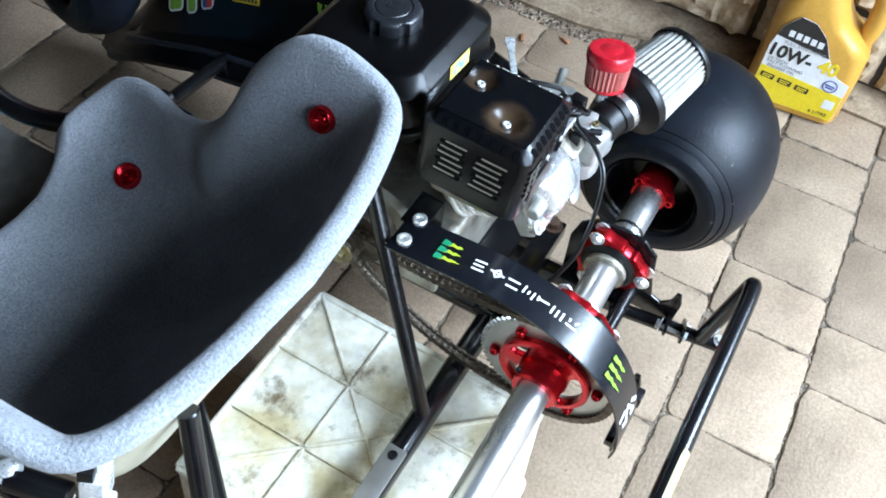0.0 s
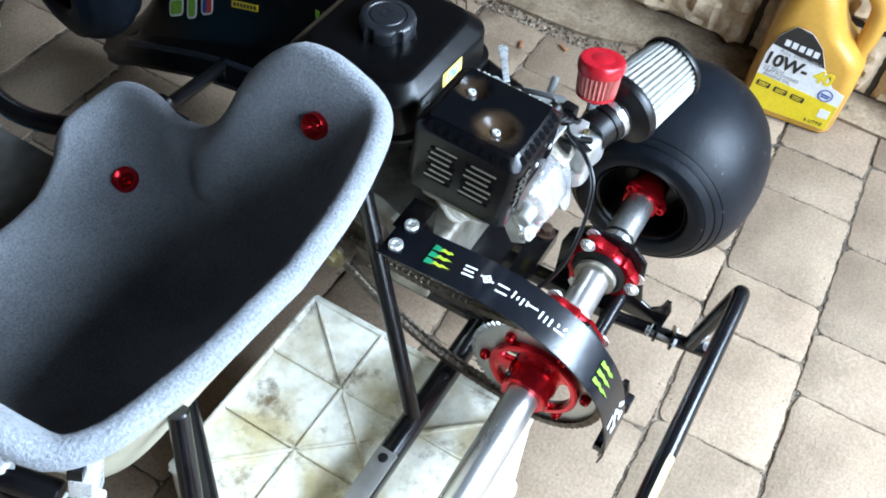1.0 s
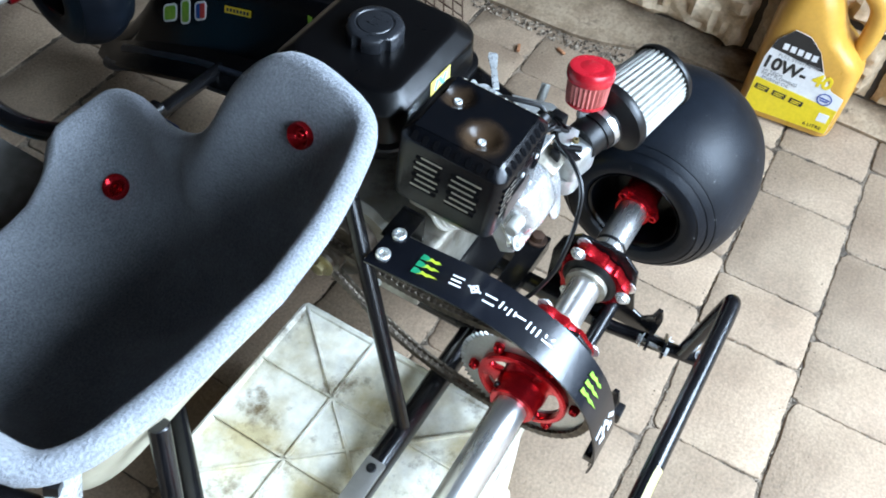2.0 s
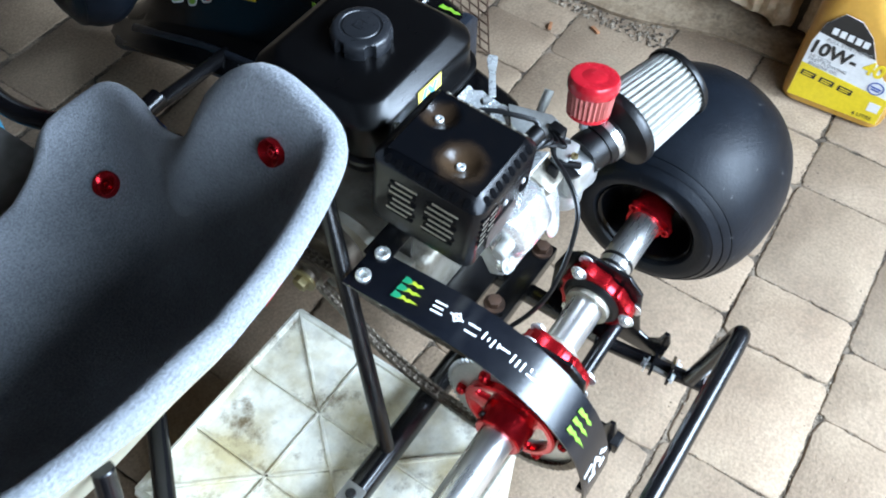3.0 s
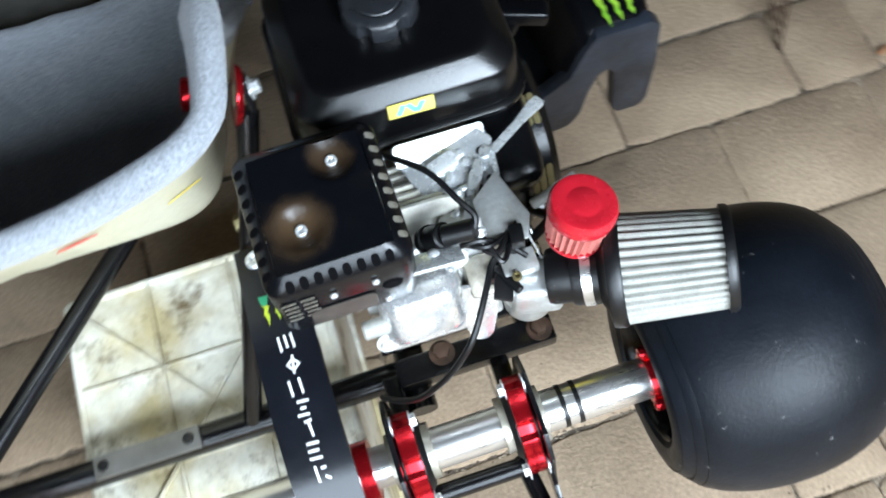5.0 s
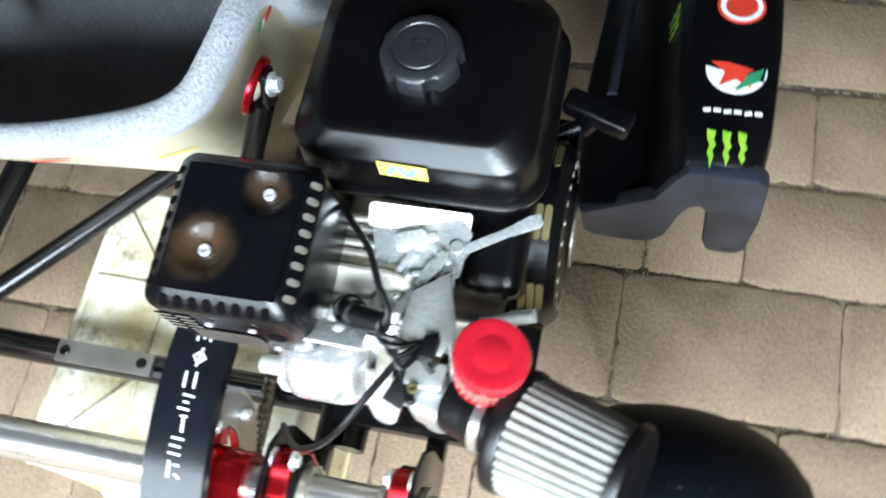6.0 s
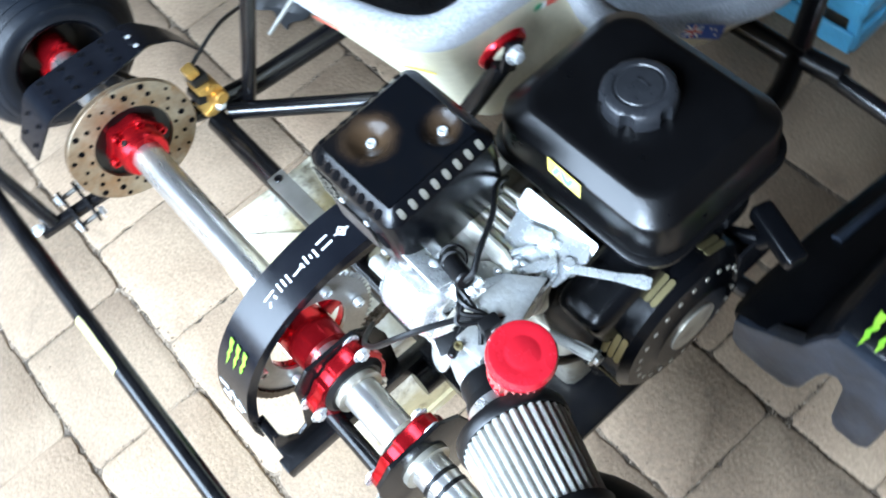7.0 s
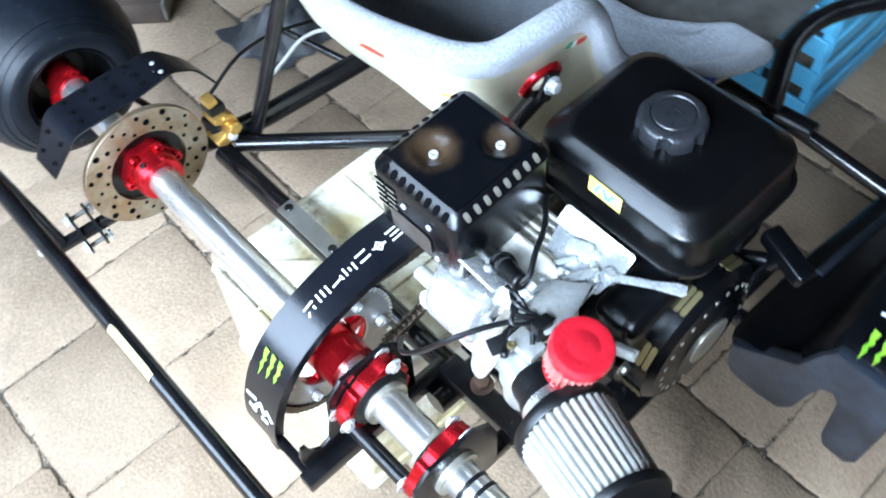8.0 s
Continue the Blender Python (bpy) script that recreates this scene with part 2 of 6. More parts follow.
M_TANK = surface("satin_black_steel", (0.0012, 0.0012, 0.0015), 0.29, colour2=(0.002, 0.002, 0.0024), scale=15, bump=0.10, bump_scale=380, spec=0.5, rough_vary=0.05)
M_CAP = surface("grey_black_plastic", (0.012, 0.013, 0.015), 0.30, colour2=(0.019, 0.020, 0.023), scale=30, bump=0.2, bump_scale=400)
M_MUFFLER = surface("heat_black_steel", (0.0022, 0.0026, 0.0036), 0.24, colour2=(0.006, 0.005, 0.0045), scale=22, spread=(0.52, 0.75), bump=0.12, bump_scale=260, dirt=(0.07, 0.05, 0.035), dirt_scale=34, dirt_at=(0.72, 0.92), spec=0.3, rough_vary=0.06)
M_SOOT = surface("heat_rust", (0.10, 0.05, 0.028), 0.6, colour2=(0.05, 0.028, 0.018), scale=60, bump=0.2, bump_scale=260)
M_TYRE = surface("tyre_rubber", (0.0026, 0.0038, 0.0062), 0.43, colour2=(0.0065, 0.009, 0.0135), scale=11, fine=160, fine_amount=0.35, bump=0.22, bump_scale=260, dirt=(0.17, 0.17, 0.165), dirt_scale=85, dirt_at=(0.655, 0.73), spec=0.20, rough_vary=0.1)
M_STEEL = surface("ground_steel", (0.86, 0.85, 0.83), 0.29, 0.92, colour2=(0.70, 0.69, 0.67), scale=25, fine=300, fine_amount=0.15, bump=0.05, bump_scale=500, stretch=(0.15, 1, 1))
M_ZINC = surface("zinc_plate", (0.88, 0.90, 0.90), 0.28, 0.6, colour2=(0.66, 0.68, 0.67), scale=40, bump=0.25, bump_scale=60)
M_ALU = surface("cast_aluminium", (0.66, 0.675, 0.665), 0.34, 0.65, colour2=(0.45, 0.44, 0.40), scale=30, fine=200, fine_amount=0.2, bump=0.4, bump_scale=150, dirt=(0.25, 0.21, 0.15), dirt_scale=30, dirt_at=(0.62, 0.85))
M_FIN = surface("pale_cast_fins", (0.86, 0.84, 0.77), 0.34, 0.15, colour2=(0.74, 0.71, 0.61), scale=30, fine=200, fine_amount=0.2, bump=0.3, bump_scale=150, dirt=(0.35, 0.30, 0.2), dirt_scale=26, dirt_at=(0.64, 0.85))
M_SHEET = surface("bent_zinc_sheet", (0.90, 0.92, 0.92), 0.26, 0.60, colour2=(0.74, 0.78, 0.80), scale=55, spread=(0.42, 0.6), fine=260, fine_amount=0.1, bump=0.6, bump_scale=38)
M_COVER = surface("polished_cast_cover", (0.84, 0.85, 0.85), 0.25, 0.80, colour2=(0.74, 0.745, 0.73), scale=45, spread=(0.45, 0.7), fine=240, fine_amount=0.12, bump=0.25, bump_scale=70)
M_DARKALU = surface("oily_aluminium", (0.52, 0.49, 0.42), 0.42, 0.7, colour2=(0.34, 0.31, 0.24), scale=30, bump=0.3, bump_scale=200, dirt=(0.08, 0.06, 0.045), dirt_scale=18, dirt_at=(0.5, 0.75))
M_RED = surface("red_anodised", (0.52, 0.011, 0.018), 0.22, 0.8, colour2=(0.42, 0.008, 0.014), scale=30, bump=0.04, dirt=(0.16, 0.01, 0.012), dirt_scale=30, dirt_at=(0.62, 0.9))
M_REDPLASTIC = surface("red_plastic", (0.5, 0.012, 0.025), 0.26, 0.0, colour2=(0.42, 0.009, 0.018), scale=20, bump=0.05, coat=0.3)
M_REDMESH = surface("pale_red_gauze", (0.62, 0.20, 0.17), 0.6, 0.1, colour2=(0.5, 0.13, 0.11), scale=90, fine=700, fine_amount=0.4, bump=0.4, bump_scale=900)
M_GAUZE = surface("filter_gauze", (0.47, 0.47, 0.43), 0.5, 0.3, colour2=(0.39, 0.38, 0.34), scale=60, fine=900, fine_amount=0.45, bump=0.5, bump_scale=1100)
M_RUBBER = surface("black_rubber", (0.003, 0.003, 0.0035), 0.4, scale=20, bump=0.1, spec=0.4, rough_vary=0.05)
M_FLEECE = surface("grey_fleece", (0.36, 0.38, 0.41), 0.95, colour2=(0.26, 0.275, 0.298), scale=14, spread=(0.3, 0.7), fine=330, fine_amount=0.62, bump=1.0, bump_scale=330, sheen=0.35, spec=0.1)
M_SHELL = surface("cream_fibreglass", (0.66, 0.62, 0.47), 0.35, colour2=(0.58, 0.53, 0.37), scale=6, bump=0.05, coat=0.2, dirt=(0.42, 0.38, 0.24), dirt_scale=7, dirt_at=(0.6, 0.85))
M_CRATE = surface("dirty_white_plastic", (0.82, 0.80, 0.70), 0.42, colour2=(0.50, 0.42, 0.24), scale=9, spread=(0.42, 0.62), fine=60, fine_amount=0.3, bump=0.1, dirt=(0.14, 0.10, 0.05), dirt_scale=13, dirt_at=(0.53, 0.66))
M_BLUE = surface("blue_plastic", (0.13, 0.50, 0.74), 0.4, colour2=(0.08, 0.34, 0.56), scale=8, bump=0.05)
M_DISC = surface("brake_disc_steel", (0.44, 0.38, 0.29), 0.45, 0.8, colour2=(0.28, 0.19, 0.11), scale=22, fine=150, fine_amount=0.3, bump=0.2, bump_scale=180, dirt=(0.30, 0.15, 0.06), dirt_scale=16, dirt_at=(0.5, 0.7))
M_GOLD = surface("gold_anodised", (0.72, 0.44, 0.12), 0.32, 0.8, colour2=(0.5, 0.28, 0.07), scale=40, bump=0.1, dirt=(0.12, 0.08, 0.04), dirt_scale=30, dirt_at=(0.6, 0.85))
M_BRASS = surface("brassy_shroud", (0.3, 0.25, 0.12), 0.4, 0.7, colour2=(0.16, 0.13, 0.065), scale=30, bump=0.1)
M_CHAIN = surface("chain_steel", (0.16, 0.13, 0.10), 0.42, 0.8, colour2=(0.06, 0.047, 0.035), scale=60, bump=0.1)
M_SPROCKET = surface("sprocket_alloy", (0.50, 0.50, 0.48), 0.4, 0.8, colour2=(0.42, 0.42, 0.4), scale=20, fine=300, fine_amount=0.2, bump=0.1)
M_OILJUG = surface("gold_bottle_plastic", (0.56, 0.30, 0.045), 0.3, colour2=(0.48, 0.24, 0.035), scale=6, bump=0.05, spec=0.6)
M_WHITE = surface("white_print", (0.8, 0.8, 0.79), 0.4, colour2=(0.74, 0.74, 0.73), scale=50, bump=0)
M_BLACKINK = surface("black_print", (0.02, 0.02, 0.02), 0.4, scale=50, bump=0)
M_YELLOW = surface("yellow_print", (0.82, 0.62, 0.02), 0.4, colour2=(0.78, 0.58, 0.02), scale=50, bump=0)
M_GREEN = surface("green_sticker", (0.15, 0.40, 0.025), 0.4, colour2=(0.27, 0.44, 0.04), scale=60, bump=0)
M_LIME = surface("lime_sticker", (0.50, 0.52, 0.03), 0.4, colour2=(0.30, 0.46, 0.03), scale=60, bump=0)
M_DKGREEN = surface("dark_green_sticker", (0.02, 0.28, 0.13), 0.4, scale=60, bump=0)
M_REDINK = surface("red_sticker", (0.7, 0.05, 0.03), 0.4, scale=60, bump=0)
M_BLUEINK = surface("blue_sticker", (0.03, 0.09, 0.4), 0.4, scale=60, bump=0)
M_CYAN = surface("pale_blue_sticker", (0.2, 0.62, 0.75), 0.4, scale=60, bump=0)
M_GREYINK = surface("grey_print", (0.35, 0.35, 0.35), 0.5, scale=60, bump=0)
M_PALE = surface("pale_yellow_print", (0.84, 0.69, 0.12), 0.4, colour2=(0.78, 0.66, 0.18), scale=60, bump=0)
M_TAPE = surface("pale_yellow_tape", (0.40, 0.34, 0.15), 0.55, scale=40, bump=0.1)
M_RUST = surface("rusty_wire", (0.14, 0.08, 0.05), 0.8, 0.3, colour2=(0.08, 0.05, 0.035), scale=60, bump=0.3)
M_GREYCLOTH = surface("grey_sheet", (0.055, 0.058, 0.062), 0.55, colour2=(0.03, 0.032, 0.035), scale=12, bump=0.3, bump_scale=60)
M_GAP = surface("dark_gap", (0.0025, 0.0025, 0.003), 0.95, scale=30, bump=0, spec=0.05)
M_CHIP = surface("wood_chip", (0.45, 0.2, 0.09), 0.8, scale=60, bump=0.2)
M_DIRT = surface("dry_dirt", (0.07, 0.048, 0.032), 0.95, colour2=(0.42, 0.34, 0.25), scale=90, fine=200, fine_amount=0.5, bump=0.8, bump_scale=120, spread=(0.45, 0.6))
M_TIMBER = surface("weathered_timber", (0.07, 0.045, 0.03), 0.8, colour2=(0.035, 0.024, 0.018), scale=20, fine=150, fine_amount=0.4, bump=0.5, bump_scale=90, stretch=(0.2, 1, 1))
M_EARTH = surface("dry_earth", (0.43, 0.325, 0.215), 0.95, colour2=(0.26, 0.185, 0.115), scale=13, spread=(0.4, 0.62), fine=120, fine_amount=0.5, bump=1.0, bump_scale=90, dirt=(0.07, 0.05, 0.033), dirt_scale=22, dirt_at=(0.58, 0.72))
M_PATCH = surface("scorched_plate", (0.085, 0.072, 0.062), 0.5, 0.3, colour2=(0.05, 0.04, 0.034), scale=40, bump=0.2)
M_GREYPLATE = surface("bare_grey_steel", (0.30, 0.29, 0.27), 0.5, 0.7, colour2=(0.2, 0.19, 0.17), scale=30, bump=0.2)


def scorch(m, centre, inner, outer, amount):
    """A brown heat stain with a soft ragged edge round one screw."""
    nt = m.node_tree
    n, l = nt.nodes, nt.links
    p = n["Principled BSDF"]
    old = p.inputs["Base Color"].links[0].from_socket
    co = n.new("ShaderNodeTexCoord")
    d = n.new("ShaderNodeVectorMath")
    d.operation = "DISTANCE"
    d.inputs[1].default_value = centre
    t = n.new("ShaderNodeTexNoise")
    t.inputs["Scale"].default_value = 70
    l.new(co.outputs["Object"], d.inputs[0])
    l.new(co.outputs["Object"], t.inputs["Vector"])
    a = n.new("ShaderNodeMath")
    a.operation = "MULTIPLY_ADD"
    a.inputs[1].default_value = 0.012
    l.new(t.outputs["Fac"], a.inputs[0])
    l.new(d.outputs["Value"], a.inputs[2])
    r = n.new("ShaderNodeMapRange")
    r.interpolation_type = "SMOOTHSTEP"
    for k, v in (("From Min", inner), ("From Max", outer), ("To Min", amount), ("To Max", 0.0)):
        r.inputs[k].default_value = v
    l.new(a.outputs[0], r.inputs["Value"])
    x = n.new("ShaderNodeMix")
    x.data_type = "RGBA"
    x.inputs[7].default_value = (0.050, 0.030, 0.016, 1)
    l.new(r.outputs["Result"], x.inputs[0])
    l.new(old, x.inputs[6])
    l.new(x.outputs[2], p.inputs["Base Color"])


# ---- the place ----
ground = lone("ground", loft([[(-150, -150, -0.024), (150, -150, -0.024), (150, 150, -0.024), (-150, 150, -0.024)], [(-150, -150, -0.0042), (150, -150, -0.0042), (150, 150, -0.0042), (-150, 150, -0.0042)]]), M_SAND, "sandy ground bed under concrete pavers", "ground", "structure", smooth=False)
WALL_X = 1.04


def plain_box(name, lo, hi, material, label, category):
    size = [b - a for a, b in zip(lo, hi)]
    mid = [(a + b) / 2 for a, b in zip(lo, hi)]
    return lone(name, box(size, at(*mid)), material, label, category, "structure", smooth=False)


# above the stone courses: an unseen plain slab, dark to keep reflections down
wall_east = plain_box("wall_east", (WALL_X + 0.03, -1.2, -0.01), (WALL_X + 0.25, 4.2, 2.5), M_MORTAR, "rough sandstone block wall with recessed mortar, unseen upper part plain and dark", "wall")
# two unseen walls, added only to shut out sky and limit bounce
wall_north = plain_box("wall_north", (-3.2, 4.2, -0.01), (WALL_X + 0.25, 4.4, 2.5), M_DARK_WALL, "unseen dark wall added to close off light", "wall")
wall_west = plain_box("wall_west", (-3.4, -0.6, -0.01), (-3.2, 4.4, 2.5), M_DARK_WALL, "unseen dark wall added to close off light", "wall")
# unseen roof, added: its edge cuts off the upper part of the lamp
ceiling = plain_box("ceiling", (-3.4, -1.42, 2.5), (WALL_X + 0.25, 4.4, 2.6), M_DARK_ROOF, "unseen dark roof added to hold back light from above", "ceiling")


# ---- the kart ----
AX = pose(0, 0, 0.3615, 0, -1.35, 0)  # the rear axle's own frame: x along the axle


def ax(x, y, z, rx=0, ry=0, rz=0):
    return AX @ pose(x, y, z, rx, ry, rz)


def axp(x, y, z):
    return AX @ Vector((x, y, z))


kart = thing("go_kart", (-0.25, 0.4, 0.24), "black tube-frame racing go-kart with red anodised hubs, raised on crates", "go-kart")

# frame bars
R = 0.0158
part("rear_crossmember", rod((-0.528, 0.108, 0.266), (-0.035, 0.108, 0.262), R), M_TUBE, kart)
part("side_rail", bar([(-0.556, 0.045, 0.295), (-0.538, 0.15, 0.272), (-0.526, 0.40, 0.262), (-0.51, 0.80, 0.255), (-0.42, 1.10, 0.255)], R, 0.06), M_TUBE, kart)
part("side_rail", bar([(-0.035, 0.06, 0.272), (-0.03, 0.40, 0.262), (0.0, 0.62, 0.258), (-0.05, 0.735, 0.257), (-0.098, 0.84, 0.257), (-0.098, 0.92, 0.257), (-0.05, 1.03, 0.257), (0.10, 1.12, 0.257)], R, 0.06), M_TUBE, kart)
part("floor_tray", box((0.36, 0.40, 0.003), at(-0.305, 0.935, 0.2405), 0.001), M_GREYPLATE, kart, "dull grey sheet floor tray")
part("front_crossmember", rod((-0.50, 0.70, 0.258), (-0.02, 0.70, 0.258), R), M_TUBE, kart)
part("diagonal_brace", rod((-0.522, 0.128, 0.272), (-0.31, 0.383, 0.250), 0.0125), M_TUBE, kart)
part("pod_bar", join(rod((-0.02, 0.698, 0.272), (0.19, 0.712, 0.238), 0.0115), rod((-0.02, 0.698, 0.272), (0.035, 0.70, 0.275), 0.0155)), M_TUBE, kart)
part("pod_bar", join(rod((0.02, 0.385, 0.27), (0.24, 0.40, 0.29), 0.0115)), M_TUBE, kart)
part("seat_strut", join(rod((-0.212, 0.108, 0.272), (-0.097, 0.281, 0.570), 0.0098), box((0.006, 0.020, 0.034), at(-0.0925, 0.289, 0.579, -25, 0, 0), 0.002)), M_TUBE, kart)
part("seat_strut", rod((-0.521, 0.160, 0.27), (-0.4475, 0.2195, 0.546), 0.0098), M_TUBE, kart)
part("clamp_plate", box((0.115, 0.025, 0.006), at(-0.325, 0.108, 0.2795, 4, 0, 0), 0.002), M_GREYPLATE, kart, "bare grey steel plate lying along the cross bar")
HEX = bolt_mesh("bolt", 0.0065, 0.006, M_ZINC, False)
SOCKET = bolt_mesh("bolt", 0.0065, 0.007, M_ZINC)
SOCKET_RED = bolt_mesh("bolt", 0.0066, 0.009, M_RED)
for x in (-0.372, -0.28):
    piece("bolt", bolt_mesh("bolt", 0.006, 0.003, M_TUBE), at(x, 0.108, 0.2815), kart)

# rear bumper
bumper = part("rear_bumper", bar([(-0.522, -0.142, 0.302), (-0.582, -0.158, 0.415), (-0.545, -0.163, 0.427), (-0.25, -0.163, 0.435), (0.03, -0.163, 0.434), (0.062, -0.162, 0.432), (0.056, -0.140, 0.302)], 0.0098, 0.02), M_TUBE, kart)
strip = []
for i in range(9):
    x = -0.268 + 0.080 * i / 8
    strip.append([(x, -0.163 + 0.0100 * math.cos(radians(a)), 0.4350 + 0.0100 * math.sin(radians(a))) for a in range(96 + (6 if i in (0, 8) else 0), 172, 15)])
part("tape", sheet(strip, 0.0004), M_TAPE, bumper, "worn pale yellow tape on one side of the bar")
for sx, lean in ((-0.517, -3), (0.044, 7)):
    a, b = Vector((sx, -0.02, 0.292)), Vector((sx + math.sin(radians(lean)) * 0.14, -0.163, 0.296))
    part("bumper_stub", rod(a, b, 0.0092), M_TUBE, kart)
    piece("bolt", bolt_mesh("bolt", 0.006, 0.005, M_ZINC, False), Matrix.Translation(b) @ pose(0, 0, 0.009), kart)
    c = a.lerp(b, 0.58)
    br = part("bumper_clamp", join(slab(rrect(0.062, 0.022, 0.010), 0.0035, Matrix.Translation(c + Vector((0.0, 0.011, 0.004))) @ pose(0, 0, 0, 90, 38, lean)), slab(rrect(0.062, 0.022, 0.010), 0.0035, Matrix.Translation(c + Vector((0.0, -0.011, 0.004))) @ pose(0, 0, 0, 90, 38, lean))), M_TUBE, kart, "worn black steel clamp plates with zinc bolts")
    for k in (-1, 1):
        off = Vector((0.021 * k * math.cos(radians(38)), 0, -0.021 * k * math.sin(radians(38)) + 0.004))
        part("clamp_bolt", rod(c + off + Vector((0, 0.019, 0)), c + off + Vector((0, -0.020, 0)), 0.0030), M_GREYPLATE, br)
        piece("bolt", HEX, Matrix.Translation(c + off + Vector((0, -0.015, 0))) @ pose(0, 0, 0, 90, 0, 0), br)
        piece("bolt", HEX, Matrix.Translation(c + off + Vector((0, 0.014, 0))) @ pose(0, 0, 0, -90, 0, 0), br)

# axle
axle = part("axle", join(rod(axp(-0.80, 0, 0), axp(0.36, 0, 0), 0.0200, 40)), M_STEEL, kart, "polished steel rear axle")
for x in (0.092, 0.106):
    part("groove_ring", lathe([(0.0195, -0.0025), (0.0208, -0.0022), (0.0208, 0.0022), (0.0195, 0.0025)], ax(x, 0, 0, 0, 90, 0), 32, True), M_RUBBER, axle)


def carrier(x):
    """A bearing carrier: red ring with three ears, bearing and inner steel collar."""
    out = []
    for i in range(72):
        a = 2 * math.pi * i / 72
        lobe = max(0.0, math.cos(3 * (a - radians(30)))) ** 2
        notch = 0.004 if i % 12 in (4, 5, 6, 7) else 0.0
        out.append(((0.0425 + 0.0115 * lobe - notch) * math.cos(a), (0.0425 + 0.0115 * lobe - notch) * math.sin(a)))
    c = part("bearing_carrier", slab(out, 0.017, ax(x - 0.0085, 0, 0, 0, 90, 0), 0.0016), M_RED, kart, "red anodised axle bearing carrier")
    part("bearing", lathe([(0.0205, -0.014), (0.031, -0.014), (0.036, -0.0095), (0.036, 0.0095), (0.031, 0.014), (0.0205, 0.014)], ax(x, 0, 0, 0, 90, 0), 40, True), M_RUBBER, c, "dark bearing seal")
    part("collar", lathe([(0.0203, -0.021), (0.027, -0.021), (0.027, 0.021), (0.0203, 0.021)], ax(x, 0, 0, 0, 90, 0), 36, True), M_DARKALU, c)
    for k in range(3):
        a = radians(30 + 120 * k)
        for s in (1, -1):
            piece("bolt", HEX, ax(x, 0, 0, 0, 90, 0) @ Matrix.Translation((0.046 * math.cos(a), 0.046 * math.sin(a), s * 0.0085)) @ pose(0, 0, 0, 0 if s > 0 else 180, 0, 0), c)
    # the hanger plate behind it, with a hooked tail to the rear
    sgn = 1 if x > 0 else -1
    o = [(0.058, -0.075), (0.06, 0.0), (0.052, 0.03), (0.03, 0.05), (-0.03, 0.05), (-0.05, 0.03), (-0.055, -0.01), (-0.062, -0.04), (-0.075, -0.046), (-0.086, -0.034), (-0.09, -0.016), (-0.096, -0.016), (-0.101, -0.034), (-0.098, -0.075)]
    part("hanger_plate", slab(o, 0.0045, ax(x + sgn * 0.0105, 0, 0) @ Matrix(((0, 0, sgn, 0), (1, 0, 0, 0), (0, 1, 0, 0), (0, 0, 0, 1))), 0.0006), M_TUBE, kart)
    return c


carrier(0.052)
carrier(-0.056)
part("hanger_bar", rod((-0.065, -0.035, 0.318), (0.06, -0.035, 0.321), 0.0095), M_TUBE, kart)
part("hanger_arm", box((0.02, 0.17, 0.02), at(0.056, 0.05, 0.285), 0.003), M_TUBE, kart)
part("hanger_arm", box((0.02, 0.21, 0.02), at(-0.058, -0.005, 0.285), 0.003), M_TUBE, kart)


# sprocket
def gear(n, r0, r1):
    out = []
    for i in range(n):
        for f, r in ((0.0, r0), (0.22, r0), (0.40, r1), (0.60, r1), (0.78, r0)):
            a = 2 * math.pi * (i + f) / n
            out.append((r * math.cos(a), r * math.sin(a)))
    return out


SPX = -0.128
SM = ax(SPX - 0.002, 0, 0, 0, 90, 0)
og = gear(66, 0.079, 0.0845)
ig = [(0.0485 * x / math.hypot(x, y), 0.0485 * y / math.hypot(x, y)) for x, y in og]
sprocket = part("sprocket", loft([[SM @ Vector((x, y, z)) for x, y in o] for o, z in ((ig, 0), (og, 0), (og, 0.004), (ig, 0.004), (ig, 0))], False), M_SPROCKET, kart, "pale alloy drive sprocket with fine teeth", smooth=False)
SPIN = ax(SPX, 0, 0, 0, 90, 0) @ pose(0, 0, 0, 0, 0, 83)
hub = part("sprocket_carrier", join(lathe([(0.0495, -0.0125), (0.0545, -0.0125), (0.0565, -0.0105), (0.0565, -0.003), (0.0480, -0.003), (0.0480, -0.0110)], SPIN, 60, True), lathe([(0.0203, -0.036), (0.0262, -0.036), (0.0278, -0.034), (0.0278, -0.018), (0.0300, -0.0125), (0.0300, 0.014), (0.029, 0.02), (0.029, 0.034), (0.0203, 0.034)], SPIN, 40, True)), M_RED, kart, "red anodised sprocket carrier with open windows")
for k in range(3):
    turn = SPIN @ pose(0, 0, 0, 0, 0, 17 + 120 * k)
    o = [(0.030, -0.0135), (0.038, -0.0098), (0.044, -0.0105), (0.0505, -0.0165), (0.0530, -0.008), (0.0535, 0.0), (0.0530, 0.008), (0.0505, 0.0165), (0.044, 0.0105), (0.038, 0.0098), (0.030, 0.0135)]
    part("arm", slab(o, 0.0088, turn @ pose(0, 0, -0.0122), 0.0012), M_RED, hub)
BUTTON = bm_obj("bolt", lathe([(0, 0), (0.0056, 0), (0.0060, 0.0012), (0.0058, 0.0034), (0.0046, 0.0056), (0.0028, 0.0064), (0.0026, 0.0045), (0, 0.0045)], Matrix(), 18), M_RED)
